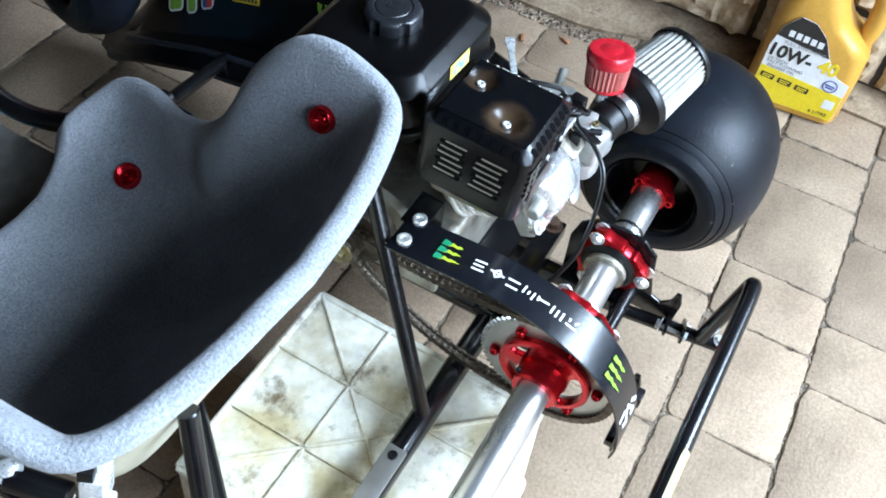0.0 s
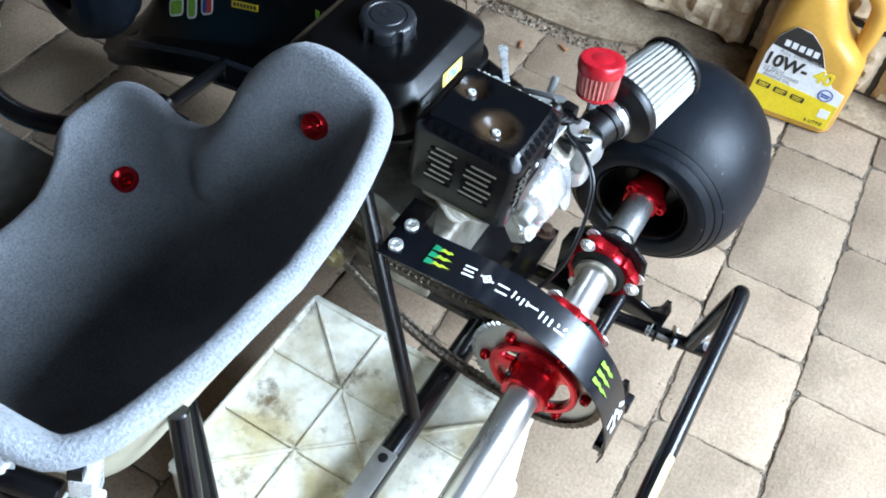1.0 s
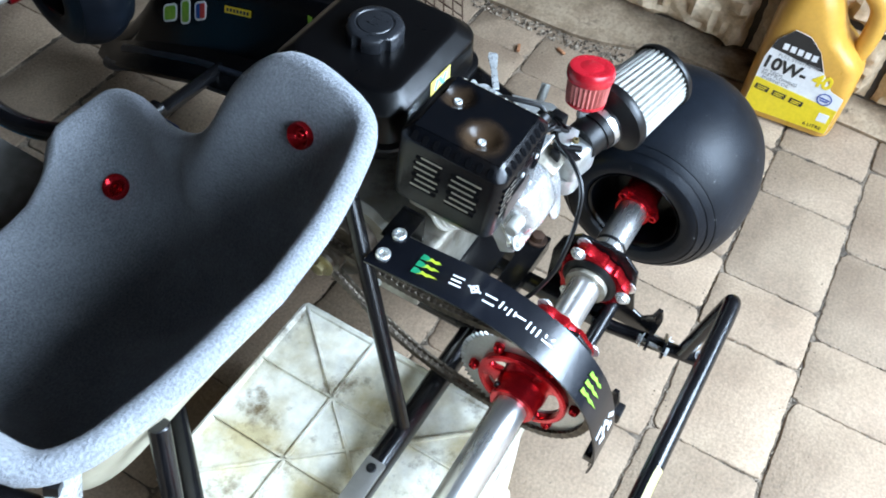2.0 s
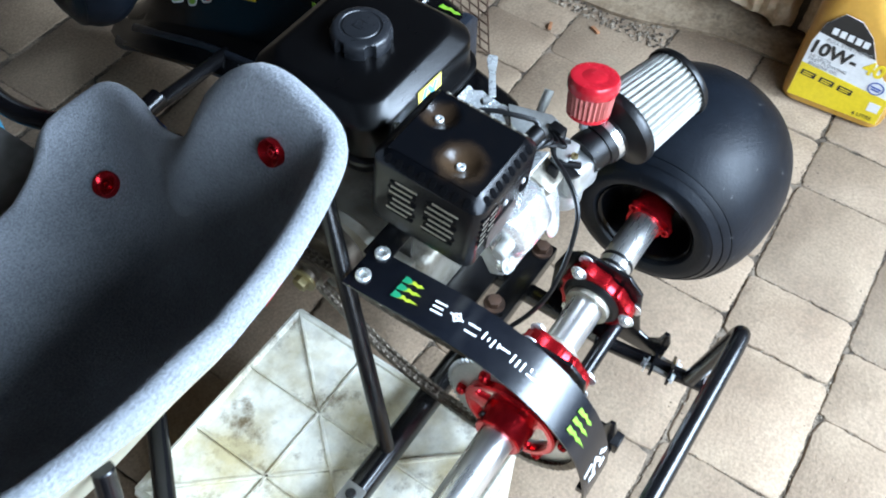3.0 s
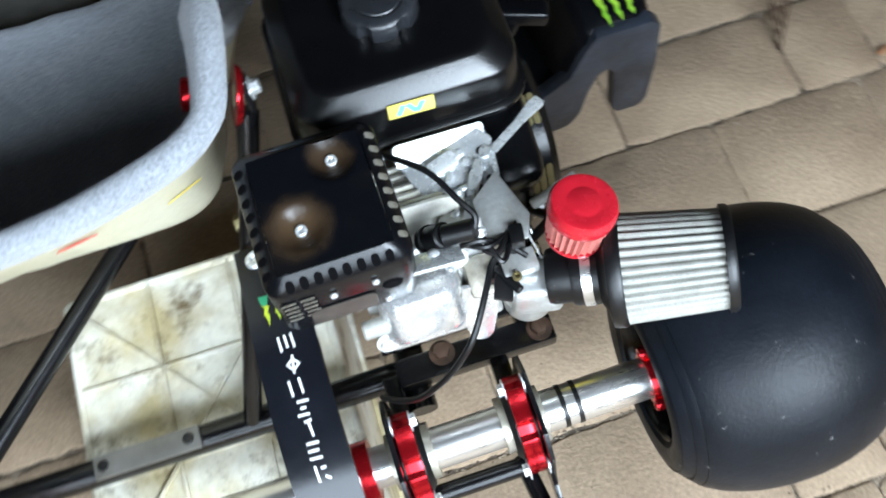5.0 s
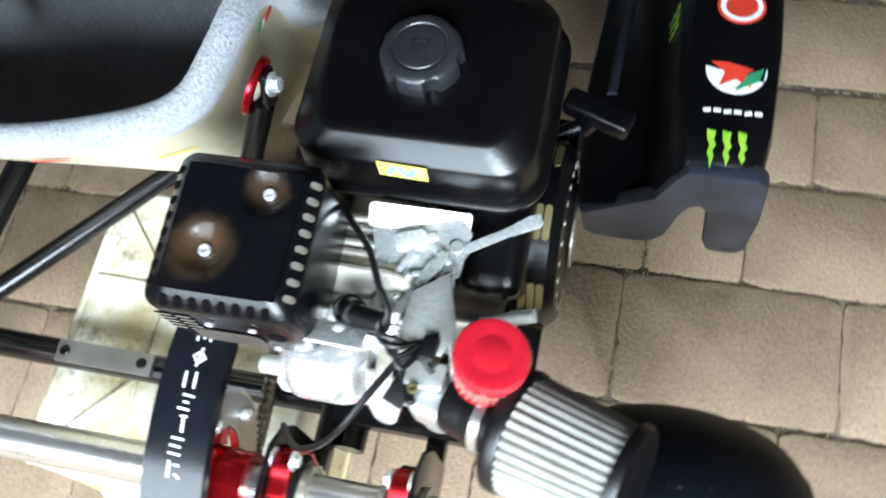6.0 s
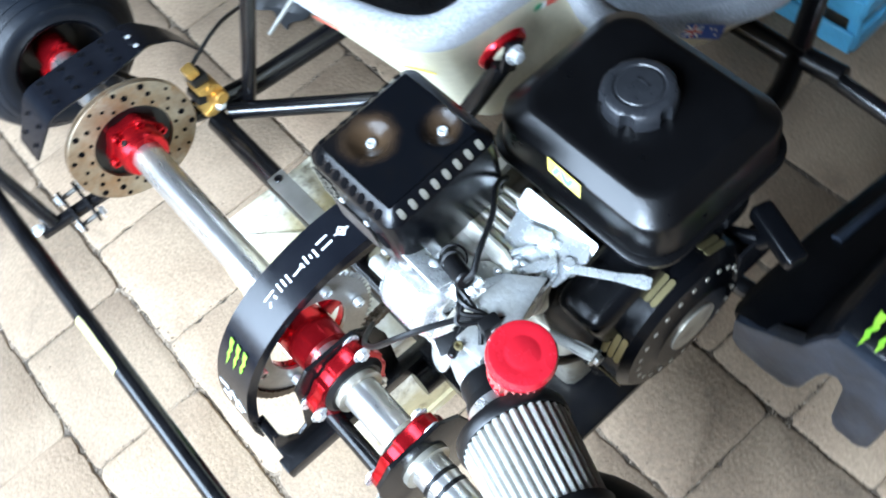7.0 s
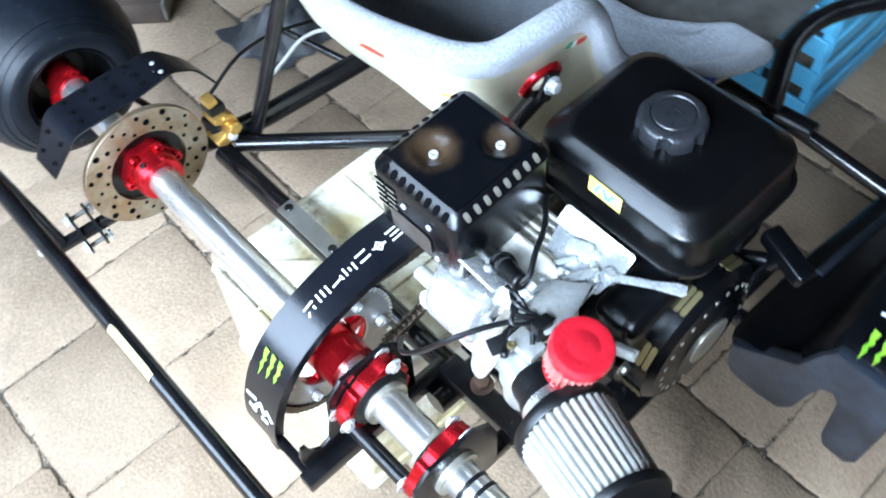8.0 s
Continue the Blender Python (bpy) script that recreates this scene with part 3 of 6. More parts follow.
for k in range(6):
    a = radians(60 * k)
    place = Matrix.Translation((0.0640 * math.cos(a), 0.0640 * math.sin(a), 0.0))
    part("ear", lathe([(0, -0.0052), (0.0066, -0.0052), (0.0066, -0.0022), (0, -0.0022)], SPIN @ place, 20), M_RED, hub)
    piece("bolt", BUTTON, SPIN @ place @ pose(0, 0, -0.0050, 180, 0, 0), hub)
    piece("bolt", SOCKET, SPIN @ place @ pose(0, 0, 0.003), hub)
for k in (0, 1):
    piece("bolt", bolt_mesh("bolt", 0.0042, 0.003, M_RUBBER), SPIN @ pose(0, 0, 0, 0, 0, 36 + 180 * k) @ Matrix.Translation((0.0275, 0, -0.026)) @ pose(0, 0, 0, 0, 90, 0), hub)

# clutch drum at the engine's shaft
CL = Vector((SPX, 0.268, 0.405))
clutch = part("clutch_drum", lathe([(0, -0.02), (0.011, -0.02), (0.013, -0.012), (0.019, -0.010), (0.019, 0.006), (0.042, 0.010), (0.044, 0.014), (0.044, 0.04), (0.04, 0.043), (0, 0.043)], Matrix.Translation(CL) @ pose(0, 0, 0, 0, 90, 0), 40), M_CHAIN, kart, "dark steel clutch drum")
part("clutch_nut", join(slab(hexagon(0.0095), 0.01, Matrix.Translation(CL) @ pose(-0.03, 0, 0, 0, 90, 0), 0.001), lathe([(0, 0), (0.016, 0), (0.016, 0.003), (0, 0.003)], Matrix.Translation(CL) @ pose(-0.0215, 0, 0, 0, 90, 0), 24)), M_BRASS, clutch, "brassy washer and nut")

# chain: round the drum and the sprocket
C2 = axp(SPX, 0, 0)
RA, RB, PITCH = 0.0205, 0.0825, 0.0082
dvec = Vector((0, CL.y - C2.y, CL.z - C2.z))
dist = dvec.length
th = math.atan2(dvec.z, dvec.y)
al = math.acos((RB - RA) / dist)


def on(c, r, a):
    return Vector((SPX, c.y + r * math.cos(a), c.z + r * math.sin(a)))


loop = []
loop += [on(C2, RB, th + al + (2 * math.pi - 2 * al) * i / 60) for i in range(61)]
loop += [on(C2, RB, th - al).lerp(on(CL, RA, th - al), i / 40) + Vector((0, 0, -0.027 * math.sin(math.pi * i / 40))) for i in range(1, 40)]
loop += [on(CL, RA, th - al + 2 * al * i / 14) for i in range(15)]
loop += [on(CL, RA, th + al).lerp(on(C2, RB, th + al), i / 40) + Vector((0, 0, -0.013 * math.sin(math.pi * i / 40))) for i in range(1, 40)]
run = [0.0]
for a, b in zip(loop, loop[1:] + loop[:1]):
    run.append(run[-1] + (b - a).length)
LINKS = int(run[-1] / PITCH)


def along(s):
    s %= run[-1]
    i = next(k for k in range(len(loop)) if run[k + 1] >= s - 1e-12)
    a, b = loop[i], loop[(i + 1) % len(loop)]
    return a.lerp(b, (s - run[i]) / max(1e-9, run[i + 1] - run[i]))


def link_mesh(w):
    o = [(0.0052 * math.cos(radians(a)) + 0.0041, 0.0052 * math.sin(radians(a))) for a in range(-80, 81, 40)] + [(0, 0.0036)] + [(-0.0041 + 0.0052 * math.cos(radians(a)), 0.0052 * math.sin(radians(a))) for a in range(100, 261, 40)] + [(0, -0.0036)]
    b = join(slab(o, 0.0012, Matrix.Translation((0, 0, w))), slab(o, 0.0012, Matrix.Translation((0, 0, -w - 0.0012))), lathe([(0, -w - 0.0014), (0.0018, -w - 0.0014), (0.0018, w + 0.0014), (0, w + 0.0014)], Matrix.Translation((-0.0041, 0, 0)), 8))
    return bm_obj("chain_link", b, M_CHAIN, False)


chain = part("chain", sweep([along(run[-1] * i / 260) for i in range(260)], 0.0016, 6, False, loop=True), M_CHAIN, kart, "oily dark roller chain")
LM = (link_mesh(0.0052), link_mesh(0.0034))
for i in range(LINKS):
    p, q = along(run[-1] * i / LINKS), along(run[-1] * (i + 1) / LINKS)
    d = (q - p).normalized()
    m = Matrix((( 0, 0, 1, 0), (d.y, -d.z, 0, 0), (d.z, d.y, 0, 0), (0, 0, 0, 1)))
    piece("chain_link", LM[i % 2], Matrix.Translation((p + q) / 2) @ m, chain)

# chain guard: a bent strip over chain and sprocket
prof = [(0.205, 0.4665), (0.16, 0.470), (0.106, 0.4745), (0.06, 0.474), (0.02, 0.4665), (-0.02, 0.4525), (-0.055, 0.429), (-0.082, 0.397), (-0.099, 0.357), (-0.106, 0.32), (-0.104, 0.294)]
curve = []
for i in range(61):
    s = i / 60 * (len(prof) - 1)
    curve.append(lerp_table([(k, *v) for k, v in enumerate(prof)], s))
GX0, GX1 = -0.1560, -0.1010
guard = part("chain_guard", sheet([[(GX0 + (GX1 - GX0) * k / 6, y, z) for k in range(7)] for y, z in curve], 0.0022), M_GUARD, kart, "black bent-strip chain guard with white and green stickers")
part("guard_lip", sheet([[(GX1 - 0.002, y, z), (GX1 - 0.002, y * 0.93, z - 0.011)] for y, z in curve[12:52]], 0.0016), M_GUARD, guard)
for x in (-0.1045, -0.138):
    piece("bolt", bolt_mesh("bolt", 0.0085, 0.006, M_ZINC), at(x, 0.191, 0.4685), guard)
part("guard_bracket", join(box((0.05, 0.03, 0.003), at(-0.085, 0.198, 0.4625), 0.001), box((0.004, 0.03, 0.07), at(-0.062, 0.198, 0.43), 0.001)), M_TUBE, kart)
part("guard_stay", join(box((0.012, 0.005, 0.05), at(-0.125, -0.104, 0.29), 0.001), box((0.075, 0.012, 0.012), at(-0.092, -0.098, 0.276), 0.002)), M_TUBE, kart)


def guard_pose(s, x):
    """A pose on the guard's outer face: x across it, y along the strip towards its front."""
    i = min(len(curve) - 2, int(s * 60))
    (y0, z0), (y1, z1) = curve[i], curve[i + 1]
    d = Vector((0, y0 - y1, z0 - z1)).normalized()
    n = Vector((1, 0, 0)).cross(d)
    t = s * 60 - i
    p = Vector((x, y0 + (y1 - y0) * t, z0 + (z1 - z0) * t)) + n * 0.0026
    m = Matrix(((1, d.x, n.x, p.x), (0, d.y, n.y, p.y), (0, d.z, n.z, p.z), (0, 0, 0, 1)))
    return m


def strokes(lines, w, m, material, parent, name, label=""):
    """Flat strokes (x0, y0, x1, y1) of width w, one plain decal."""
    for x0, y0, x1, y1 in lines:
        d = math.hypot(x1 - x0, y1 - y0)
        part(name, box((d + w * 0.6, w, 0.0005), m @ pose((x0 + x1) / 2, (y0 + y1) / 2, 0, 0, 0, math.degrees(math.atan2(y1 - y0, x1 - x0)))), material, parent, label, False)


def claw(m, size, parent, material=None, label="green streak of a claw-mark sticker", crown=False):
    """Three thin ragged streaks, with a darker head where asked for."""
    for k in range(3):
        x = (k - 1) * 0.34
        o = [(x - 0.13, 0.5), (x + 0.07, 0.46), (x + 0.045, 0.22), (x + 0.10, 0.13), (x + 0.03, -0.04), (x + 0.075, -0.15), (x + 0.01, -0.5 + 0.1 * k), (x - 0.03, -0.22), (x - 0.085, -0.10), (x - 0.04, 0.10), (x - 0.11, 0.26)]
        part("sticker", slab([(a * size, b * size) for a, b in o], 0.0005, m), material or M_GREEN, parent, label, False)
        if crown:
            part("sticker", slab([(a * size, b * size) for a, b in ((x - 0.15, 0.52), (x + 0.12, 0.50), (x + 0.10, 0.30), (x + 0.02, 0.16), (x - 0.06, 0.20), (x - 0.13, 0.30))], 0.0005, m @ pose(0, 0, 0.0006)), M_DKGREEN, parent, "dark green head of a claw-mark sticker", False)


GLYPHS = ([(-0.9, -1, -0.9, 1), (0, -0.7, 0, 1), (0.9, -1, 0.9, 1)], [(-0.8, 0, 0, 0.8), (0, 0.8, 0.8, 0), (0.8, 0, 0, -0.8), (0, -0.8, -0.8, 0), (0, -1.2, 0, 1.2)], [(-0.7, -1, -0.7, 1), (0.7, -1, 0.7, 1)], [(-0.6, 0.9, 0.8, 0.9), (-0.8, -0.9, 0.6, -0.9), (-0.3, 0, 0.3, 0)], [(0, 1, 0, -1), (-0.4, 1, 0.4, 1)], [(-0.7, 1, 0.8, 1), (-0.7, 0, 0.6, 0), (-0.7, -1, 0.8, -1)], [(-0.7, -1, -0.7, 1), (0.1, 0.6, 0.6, 0.6), (0.3, -0.6, 0.8, -1)])
for k, g in enumerate(GLYPHS):
    s = 0.205 + 0.0445 * k
    m = guard_pose(s, -0.128 + 0.0015 * math.sin(2.1 * k)) @ pose(0, 0, 0, 0, 0, (4, -6, 3, -4, 5, -3, 2)[k])
    strokes([tuple(v * 0.0064 for v in q) for q in g], 0.0021, m, M_WHITE, guard, "mark", "hand-made white mark")
claw(guard_pose(0.142, -0.128), 0.030, guard, M_LIME, crown=True)
claw(guard_pose(0.655, -0.128) @ pose(0, 0, 0, 0, 0, 0), 0.034, guard)
strokes([(-0.022, 0.004, -0.008, 0.006), (-0.007, -0.006, 0.001, 0.006), (0.001, 0.006, 0.008, -0.005), (0.012, 0.004, 0.021, -0.004), (-0.016, -0.010, -0.006, -0.012), (0.006, -0.013, 0.014, -0.012)], 0.0055, guard_pose(0.79, -0.128), M_WHITE, guard, "sticker", "white sticker bars")


# wheels
def wheel(m, w, r, label):
    """A slick tyre on a black rim with a red hub; m stands at its inner face, z outwards."""
    b = 0.0235 * w / 0.2145  # how far the bulging sidewall stands proud of the shoulder
    prof = [(0.061, 0.034)] + [(rr, h * b / 0.0235) for rr, h in ((0.0625, 0.012), (0.068, 0.003), (0.078, 0.0), (0.088, 0.002), (0.0905, 0.0040), (0.0912, 0.0030), (0.098, 0.0095), (0.1000, 0.0125), (0.1008, 0.0115), (0.106, 0.0165), (0.1075, 0.0192), (0.1085, 0.0190), (0.1118, 0.0228))]
    top = []
    for i in range(1, 12):
        u = i / 12
        top.append((r - 0.0195 * abs(2 * u - 1) ** 2.2, b + u * (w - 2 * b)))
    prof = prof + top + [(rr, w - h) for rr, h in prof[::-1]] + [(0.059, w - 0.03), (0.059, 0.03)]
    wh = part("wheel", lathe([(0.0205, 0.052), (0.040, 0.052), (0.0435, 0.055), (0.053, 0.055), (0.0555, 0.032), (0.0585, 0.012), (0.0605, 0.0075), (0.0628, 0.0058), (0.0645, 0.008), (0.0625, 0.02), (0.0595, 0.034), (0.0595, w - 0.032), (0.0635, w - 0.02), (0.0635, w - 0.014), (0.060, w - 0.014), (0.056, w - 0.03), (0.055, 0.062), (0.0205, 0.062)], m, 56, True), M_PLASTIC, kart, "black kart wheel rim")
    part("tyre", lathe(prof, m, 96, True), M_TYRE, wh, label)
    flange = []
    for i in range(60):
        a = 2 * math.pi * i / 60
        q = 0.0250 + 0.0068 * max(0.0, math.cos(3 * a)) ** 0.8
        flange.append((q * math.cos(a), q * math.sin(a)))
    part("hub", join(slab(flange, 0.009, m @ pose(0, 0, 0.012, 0, 0, 20), 0.001), lathe([(0.0203, 0.006), (0.0235, 0.006), (0.0245, 0.008), (0.0245, 0.051), (0.0203, 0.051)], m, 40, True)), M_RED, wh, "red anodised wheel hub")
    for q in range(3):
        piece("bolt", SOCKET_RED, m @ Matrix.Translation((0.0285 * math.cos(radians(20 + 120 * q)), 0.0285 * math.sin(radians(20 + 120 * q)), 0.013)) @ pose(0, 0, 0, 180, 0, 0), wh)
    return wh


wheel(ax(0.170, 0, 0, 0, 90, 0), 0.2145, 0.133, "worn grey-black slick racing tyre")
wheel(ax(-0.692, 0, 0, 0, -90, 0), 0.2145, 0.133, "worn grey-black slick racing tyre")
wheel(at(0.154, 0.978, 0.337, 0, 90, -14) @ pose(0, 0, -0.056), 0.112, 0.128, "worn grey-black slick racing tyre")
part("stub_axle", join(rod((-0.02, 1.022, 0.337), (0.13, 0.984, 0.337), 0.011), box((0.03, 0.04, 0.09), at(-0.01, 1.02, 0.335), 0.006), rod((0.0, 1.02, 0.30), (-0.04, 1.03, 0.262), 0.009)), M_ALU, kart, "bright alloy front stub axle")
part("spindle_spacer", rod((0.045, 1.006, 0.337), (0.085, 0.996, 0.337), 0.018), M_RED, kart, "red anodised spacer")
part("spacer", rod((0.045, 1.105, 0.335), (0.08, 1.105, 0.335), 0.016), M_RED, kart, "red anodised spacer")

# brake
DX = -0.510
disc = part("brake_disc", lathe([(0.053, -0.0050), (0.0862, -0.0050), (0.0868, -0.0045), (0.0868, -0.002), (0.083, -0.0015), (0.083, 0.0015), (0.0868, 0.002), (0.0868, 0.0045), (0.0862, 0.0050), (0.053, 0.0050)], ax(DX, 0, 0, 0, 90, 0), 64, True), M_DISC, kart, "rusty drilled brake disc")
holes = [bm_obj("drilling", lathe([(0, 0), (r, 0), (r, 0.0004), (0, 0.0004)], Matrix(), 12), M_GAP) for r in (0.0026, 0.0034, 0.0044)]
for k in range(14):
    for j, r in enumerate((0.0585, 0.0695, 0.0800)):
        a = radians(360 / 14 * k + 9 * j)
        piece("drilling", holes[(3 * k + 5 * j + k * j) % 3], ax(DX + 0.0050, 0, 0, 0, 90, 0) @ Matrix.Translation((r * math.cos(a), r * math.sin(a), 0)), disc)
part("disc_carrier", lathe([(0.0203, -0.018), (0.0555, -0.018), (0.0555, -0.002), (0.036, -0.004), (0.0203, -0.004)], ax(DX, 0, 0, 0, 90, 0), 48, True), M_RUBBER, disc, "black disc bell")
six = []
for i in range(72):
    a = 2 * math.pi * i / 72
    six.append((a, 0.0385 - 0.0045 * (0.5 + 0.5 * math.cos(6 * a))))
dh = part("disc_hub", join(slab([(r * math.cos(a), r * math.sin(a)) for a, r in six], 0.015, ax(DX - 0.004, 0, 0, 0, 90, 0), 0.0015), lathe([(0.0203, 0.010), (0.0325, 0.010), (0.031, 0.016), (0.031, 0.034), (0.0285, 0.038), (0.0203, 0.038)], ax(DX, 0, 0, 0, 90, 0), 40, True)), M_RED, disc, "red anodised disc hub")
for k in range(6):
    a = radians(60 * k + 30)
    piece("bolt", SOCKET_RED, ax(DX, 0, 0, 0, 90, 0) @ Matrix.Translation((0.0345 * math.cos(a), 0.0345 * math.sin(a), 0.010)), dh)
piece("set_screw", bolt_mesh("set_screw", 0.0045, 0.003, M_RUBBER), ax(DX, 0, 0, 0, 90, 0) @ pose(0, 0, 0, 0, 0, 205) @ pose(0.0305, 0, 0.026, 0, 90, 0), dh)
# the caliper: a forked body astride the disc's front edge
CALM = ax(DX, 0.104, -0.012) @ Matrix(((0, 0, 1, 0), (1, 0, 0, 0), (0, 1, 0, 0), (0, 0, 0, 1))) @ pose(0, 0, 0, 0, 0, -18) @ Matrix.Diagonal((0.78, 0.78, 0.8, 1))
fork = [(-0.016, 0.030), (0.006, 0.036), (0.022, 0.030), (0.031, 0.014), (0.032, -0.006), (0.026, -0.022), (0.010, -0.032), (-0.006, -0.030), (-0.010, -0.022), (0.002, -0.014), (0.008, -0.004), (0.006, 0.008), (-0.002, 0.015), (-0.016, 0.018)]
cal = part("brake_caliper", slab(fork, 0.040, CALM @ pose(0, 0, -0.020), 0.004), M_GOLD, kart, "gold anodised brake caliper")
part("piston_housing", join(lathe([(0, 0), (0.011, 0), (0.0125, 0.002), (0.0125, 0.011), (0.010, 0.013), (0, 0.013)], CALM @ pose(0.020, 0.006, 0.017), 24), lathe([(0, 0), (0.006, 0), (0.006, 0.006), (0, 0.006)], CALM @ pose(0.004, 0.028, 0.018), 16)), M_GOLD, cal)
part("pad_carrier", join(box((0.030, 0.018, 0.030), CALM @ pose(-0.006, 0.044, 0.0, 0, 0, 12), 0.004), box((0.018, 0.016, 0.036), CALM @ pose(-0.010, 0.008, 0.0), 0.003)), M_RUBBER, cal, "black pad carrier")
part("bleed_block", box((0.020, 0.016, 0.024), CALM @ pose(-0.018, 0.062, 0.004, 0, 0, 25), 0.004), M_GOLD, cal)
piece("bolt", HEX, CALM @ pose(0.020, -0.014, 0.020), cal)
# perforated guard beside the disc
pg = [(-0.105, 0.046), (-0.064, 0.095), (0.01, 0.096), (0.082, 0.092), (0.118, 0.062), (0.143, 0.012)]
pgc = [tuple(p) for p in rounded([(0, a, b) for a, b in pg], 0.014, 5)]


def shield_row(y, z):
    """Across the sheet: wide over the disc, drawn in to a point in front and at the tab's foot."""
    far = -0.585 + (0.010 if y < -0.095 else 0.0) + 0.025 * max(0.0, (y - 0.09) / 0.053)
    near = -0.518 - (0.010 if y < -0.095 else 0.0) - 0.034 * max(0.0, (y - 0.05) / 0.093)
    return [axp(far + (near - far) * k / 4, y, z) for k in range(5)]


shield = part("disc_shield", sheet([shield_row(y, z) for _, y, z in pgc], 0.0025), M_GUARD, kart, "black perforated bent-sheet disc shield")
hole2 = bm_obj("perforation", lathe([(0, 0), (0.0032, 0), (0.0032, 0.0005), (0, 0.0005)], Matrix(), 10), M_GAP)
peg = bm_obj("rivet", lathe([(0, 0), (0.0030, 0), (0.0028, 0.0012), (0, 0.0016)], Matrix(), 10), M_ZINC)
for i in range(5):
    for k in range(3):
        piece(*(("rivet", peg) if (i, k) in ((4, 1), (4, 2)) else ("perforation", hole2)), ax(-0.574 + 0.021 * k, -0.045 + 0.029 * i, 0.0987 - 0.0006 * max(0, i - 2), 0, 0, 0), shield)
for i in range(2):
    for k in range(2):
        piece("perforation", hole2, ax(-0.566 + 0.03 * k, -0.095 + 0.017 * i, 0.0605 + 0.0205 * i, 50, 0, 0), shield)
part("shield_stay", rod(axp(-0.57, 0.02, 0.085), axp(-0.57, 0.09, -0.06), 0.005), M_TUBE, kart)

# seat
XC = -0.323
# one half of the seat's edge, from the middle of the back round to the middle of the front: (turn, half width, y, z)
EDGE = [(0.0, 0.0, 0.188, 0.624), (0.14, 0.078, 0.192, 0.632), (0.22, 0.138, 0.203, 0.639), (0.28, 0.18, 0.217, 0.642), (0.33, 0.203, 0.238, 0.643), (0.38, 0.213, 0.271, 0.648), (0.43, 0.219, 0.310, 0.651), (0.48, 0.219, 0.350, 0.639), (0.53, 0.212, 0.391, 0.588), (0.58, 0.205, 0.433, 0.503), (0.63, 0.214, 0.483, 0.447), (0.69, 0.232, 0.552, 0.411), (0.75, 0.261, 0.625, 0.395), (0.81, 0.262, 0.678, 0.379), (0.85, 0.228, 0.703, 0.358), (0.89, 0.181, 0.711, 0.347), (0.93, 0.141, 0.682, 0.34), (0.97, 0.07, 0.652, 0.33), (1.0, 0.0, 0.648, 0.334)]
WELL = Vector((XC, 0.475, 0.288))
NA, NR = 120, 26


def seat_point(r, q):
    """r runs from the well to the edge, q once round the seat."""
    side = 1 if q < 0.5 else -1
    w, y, z = lerp_table(EDGE, 2 * q if q < 0.5 else 2 - 2 * q)
    if side < 0 and y < 0.30:
        z -= 0.018 * min(1.0, max(0.0, (w - 0.05) / 0.12)) * min(1.0, (0.30 - y) / 0.06)
    if side < 0 and y < 0.45:
        w += 0.024 * min(1.0, w / 0.2) * min(1.0, (0.45 - y) / 0.12)
    e = Vector((XC + side * w, y, z))
    flat = (e - WELL)
    flat.z = 0
    c = abs(flat.x) / max(flat.length, 1e-6)
    k = 2.0 + 2.0 * c * c if flat.y < 0 else 2.3 + 1.9 * c * c
    v = r ** k
    f = min(1.0, max(0.0, (v - 0.5) / 0.5))
    return WELL + flat * (r - 0.42 * c * c * f * (1 - f) * (1 if flat.y < 0 else 0.3)) + Vector((0, 0, (e.z - WELL.z) * v))


SR = [1 - (1 - (i + 1) / NR) ** 1.35 for i in range(NR)]
P = [[seat_point(r, j / NA) for j in range(NA)] for r in SR]


def seat_normal(i, j):
    a = P[min(i + 1, NR - 1)][j] - P[max(i - 1, 0)][j]
    b = P[i][(j + 1) % NA] - P[i][j - 1]
    return a.cross(b).normalized()


SIGN = 1 if seat_normal(2, 0).z < 0 else -1


def swell(r):
    """The padding gets thicker towards the rolled edge."""
    t = min(1.0, max(0.0, (r - 0.92) / 0.065))
    return t * t * (3 - 2 * t)


COVER = NR - 2
BASE_P = [[p.copy() for p in row] for row in P]
IN = [[-SIGN * seat_normal(i, j) for j in range(NA)] for i in range(NR)]
P = [[BASE_P[i][j] + 0.0105 * swell(SR[i]) * IN[i][j] for j in range(NA)] for i in range(NR)]
OUT = [[BASE_P[i][j] - (0.009 + 0.0055 * swell(SR[i])) * IN[i][j] for j in range(NA)] for i in range(NR)]
FAR = [[BASE_P[i][j] - 0.0130 * IN[i][j] for j in range(NA)] for i in range(NR)]
ROLL, ROLL_N = [], []
for k in range(1, 8):
    a = math.pi * k / 8
    ring, ring_n = [], []
    for j in range(NA):
        n = -IN[NR - 1][j]
        up = (BASE_P[NR - 1][j] - BASE_P[NR - 2][j]).normalized()
        h = 0.025 / 2
        ring.append(P[NR - 1][j] + n * h * (1 - math.cos(a)) + up * h * math.sin(a))
        ring_n.append(-n * math.cos(a) + up * math.sin(a))
    ROLL.append(ring)
    ROLL_N.append(ring_n)
seat = part("seat", loft(P + ROLL + OUT[::-1]), M_FLEECE, kart, "grey fleece-covered bucket seat")
part("seat_shell", loft([[BASE_P[i][j] - 0.0098 * IN[i][j] for j in range(NA)] for i in range(COVER)] + FAR[:COVER][::-1]), M_SHELL, seat, "cream fibreglass seat shell")

# loose fibres standing off the fleece round its edge
rf = random.Random(21)
rings = [(P[i], IN[i]) for i in range(NR - 6, NR)] + list(zip(ROLL, ROLL_N)) + [(OUT[i], [-n for n in IN[i]]) for i in range(NR - 1, NR - 4, -1)]
hv, hf = [], []
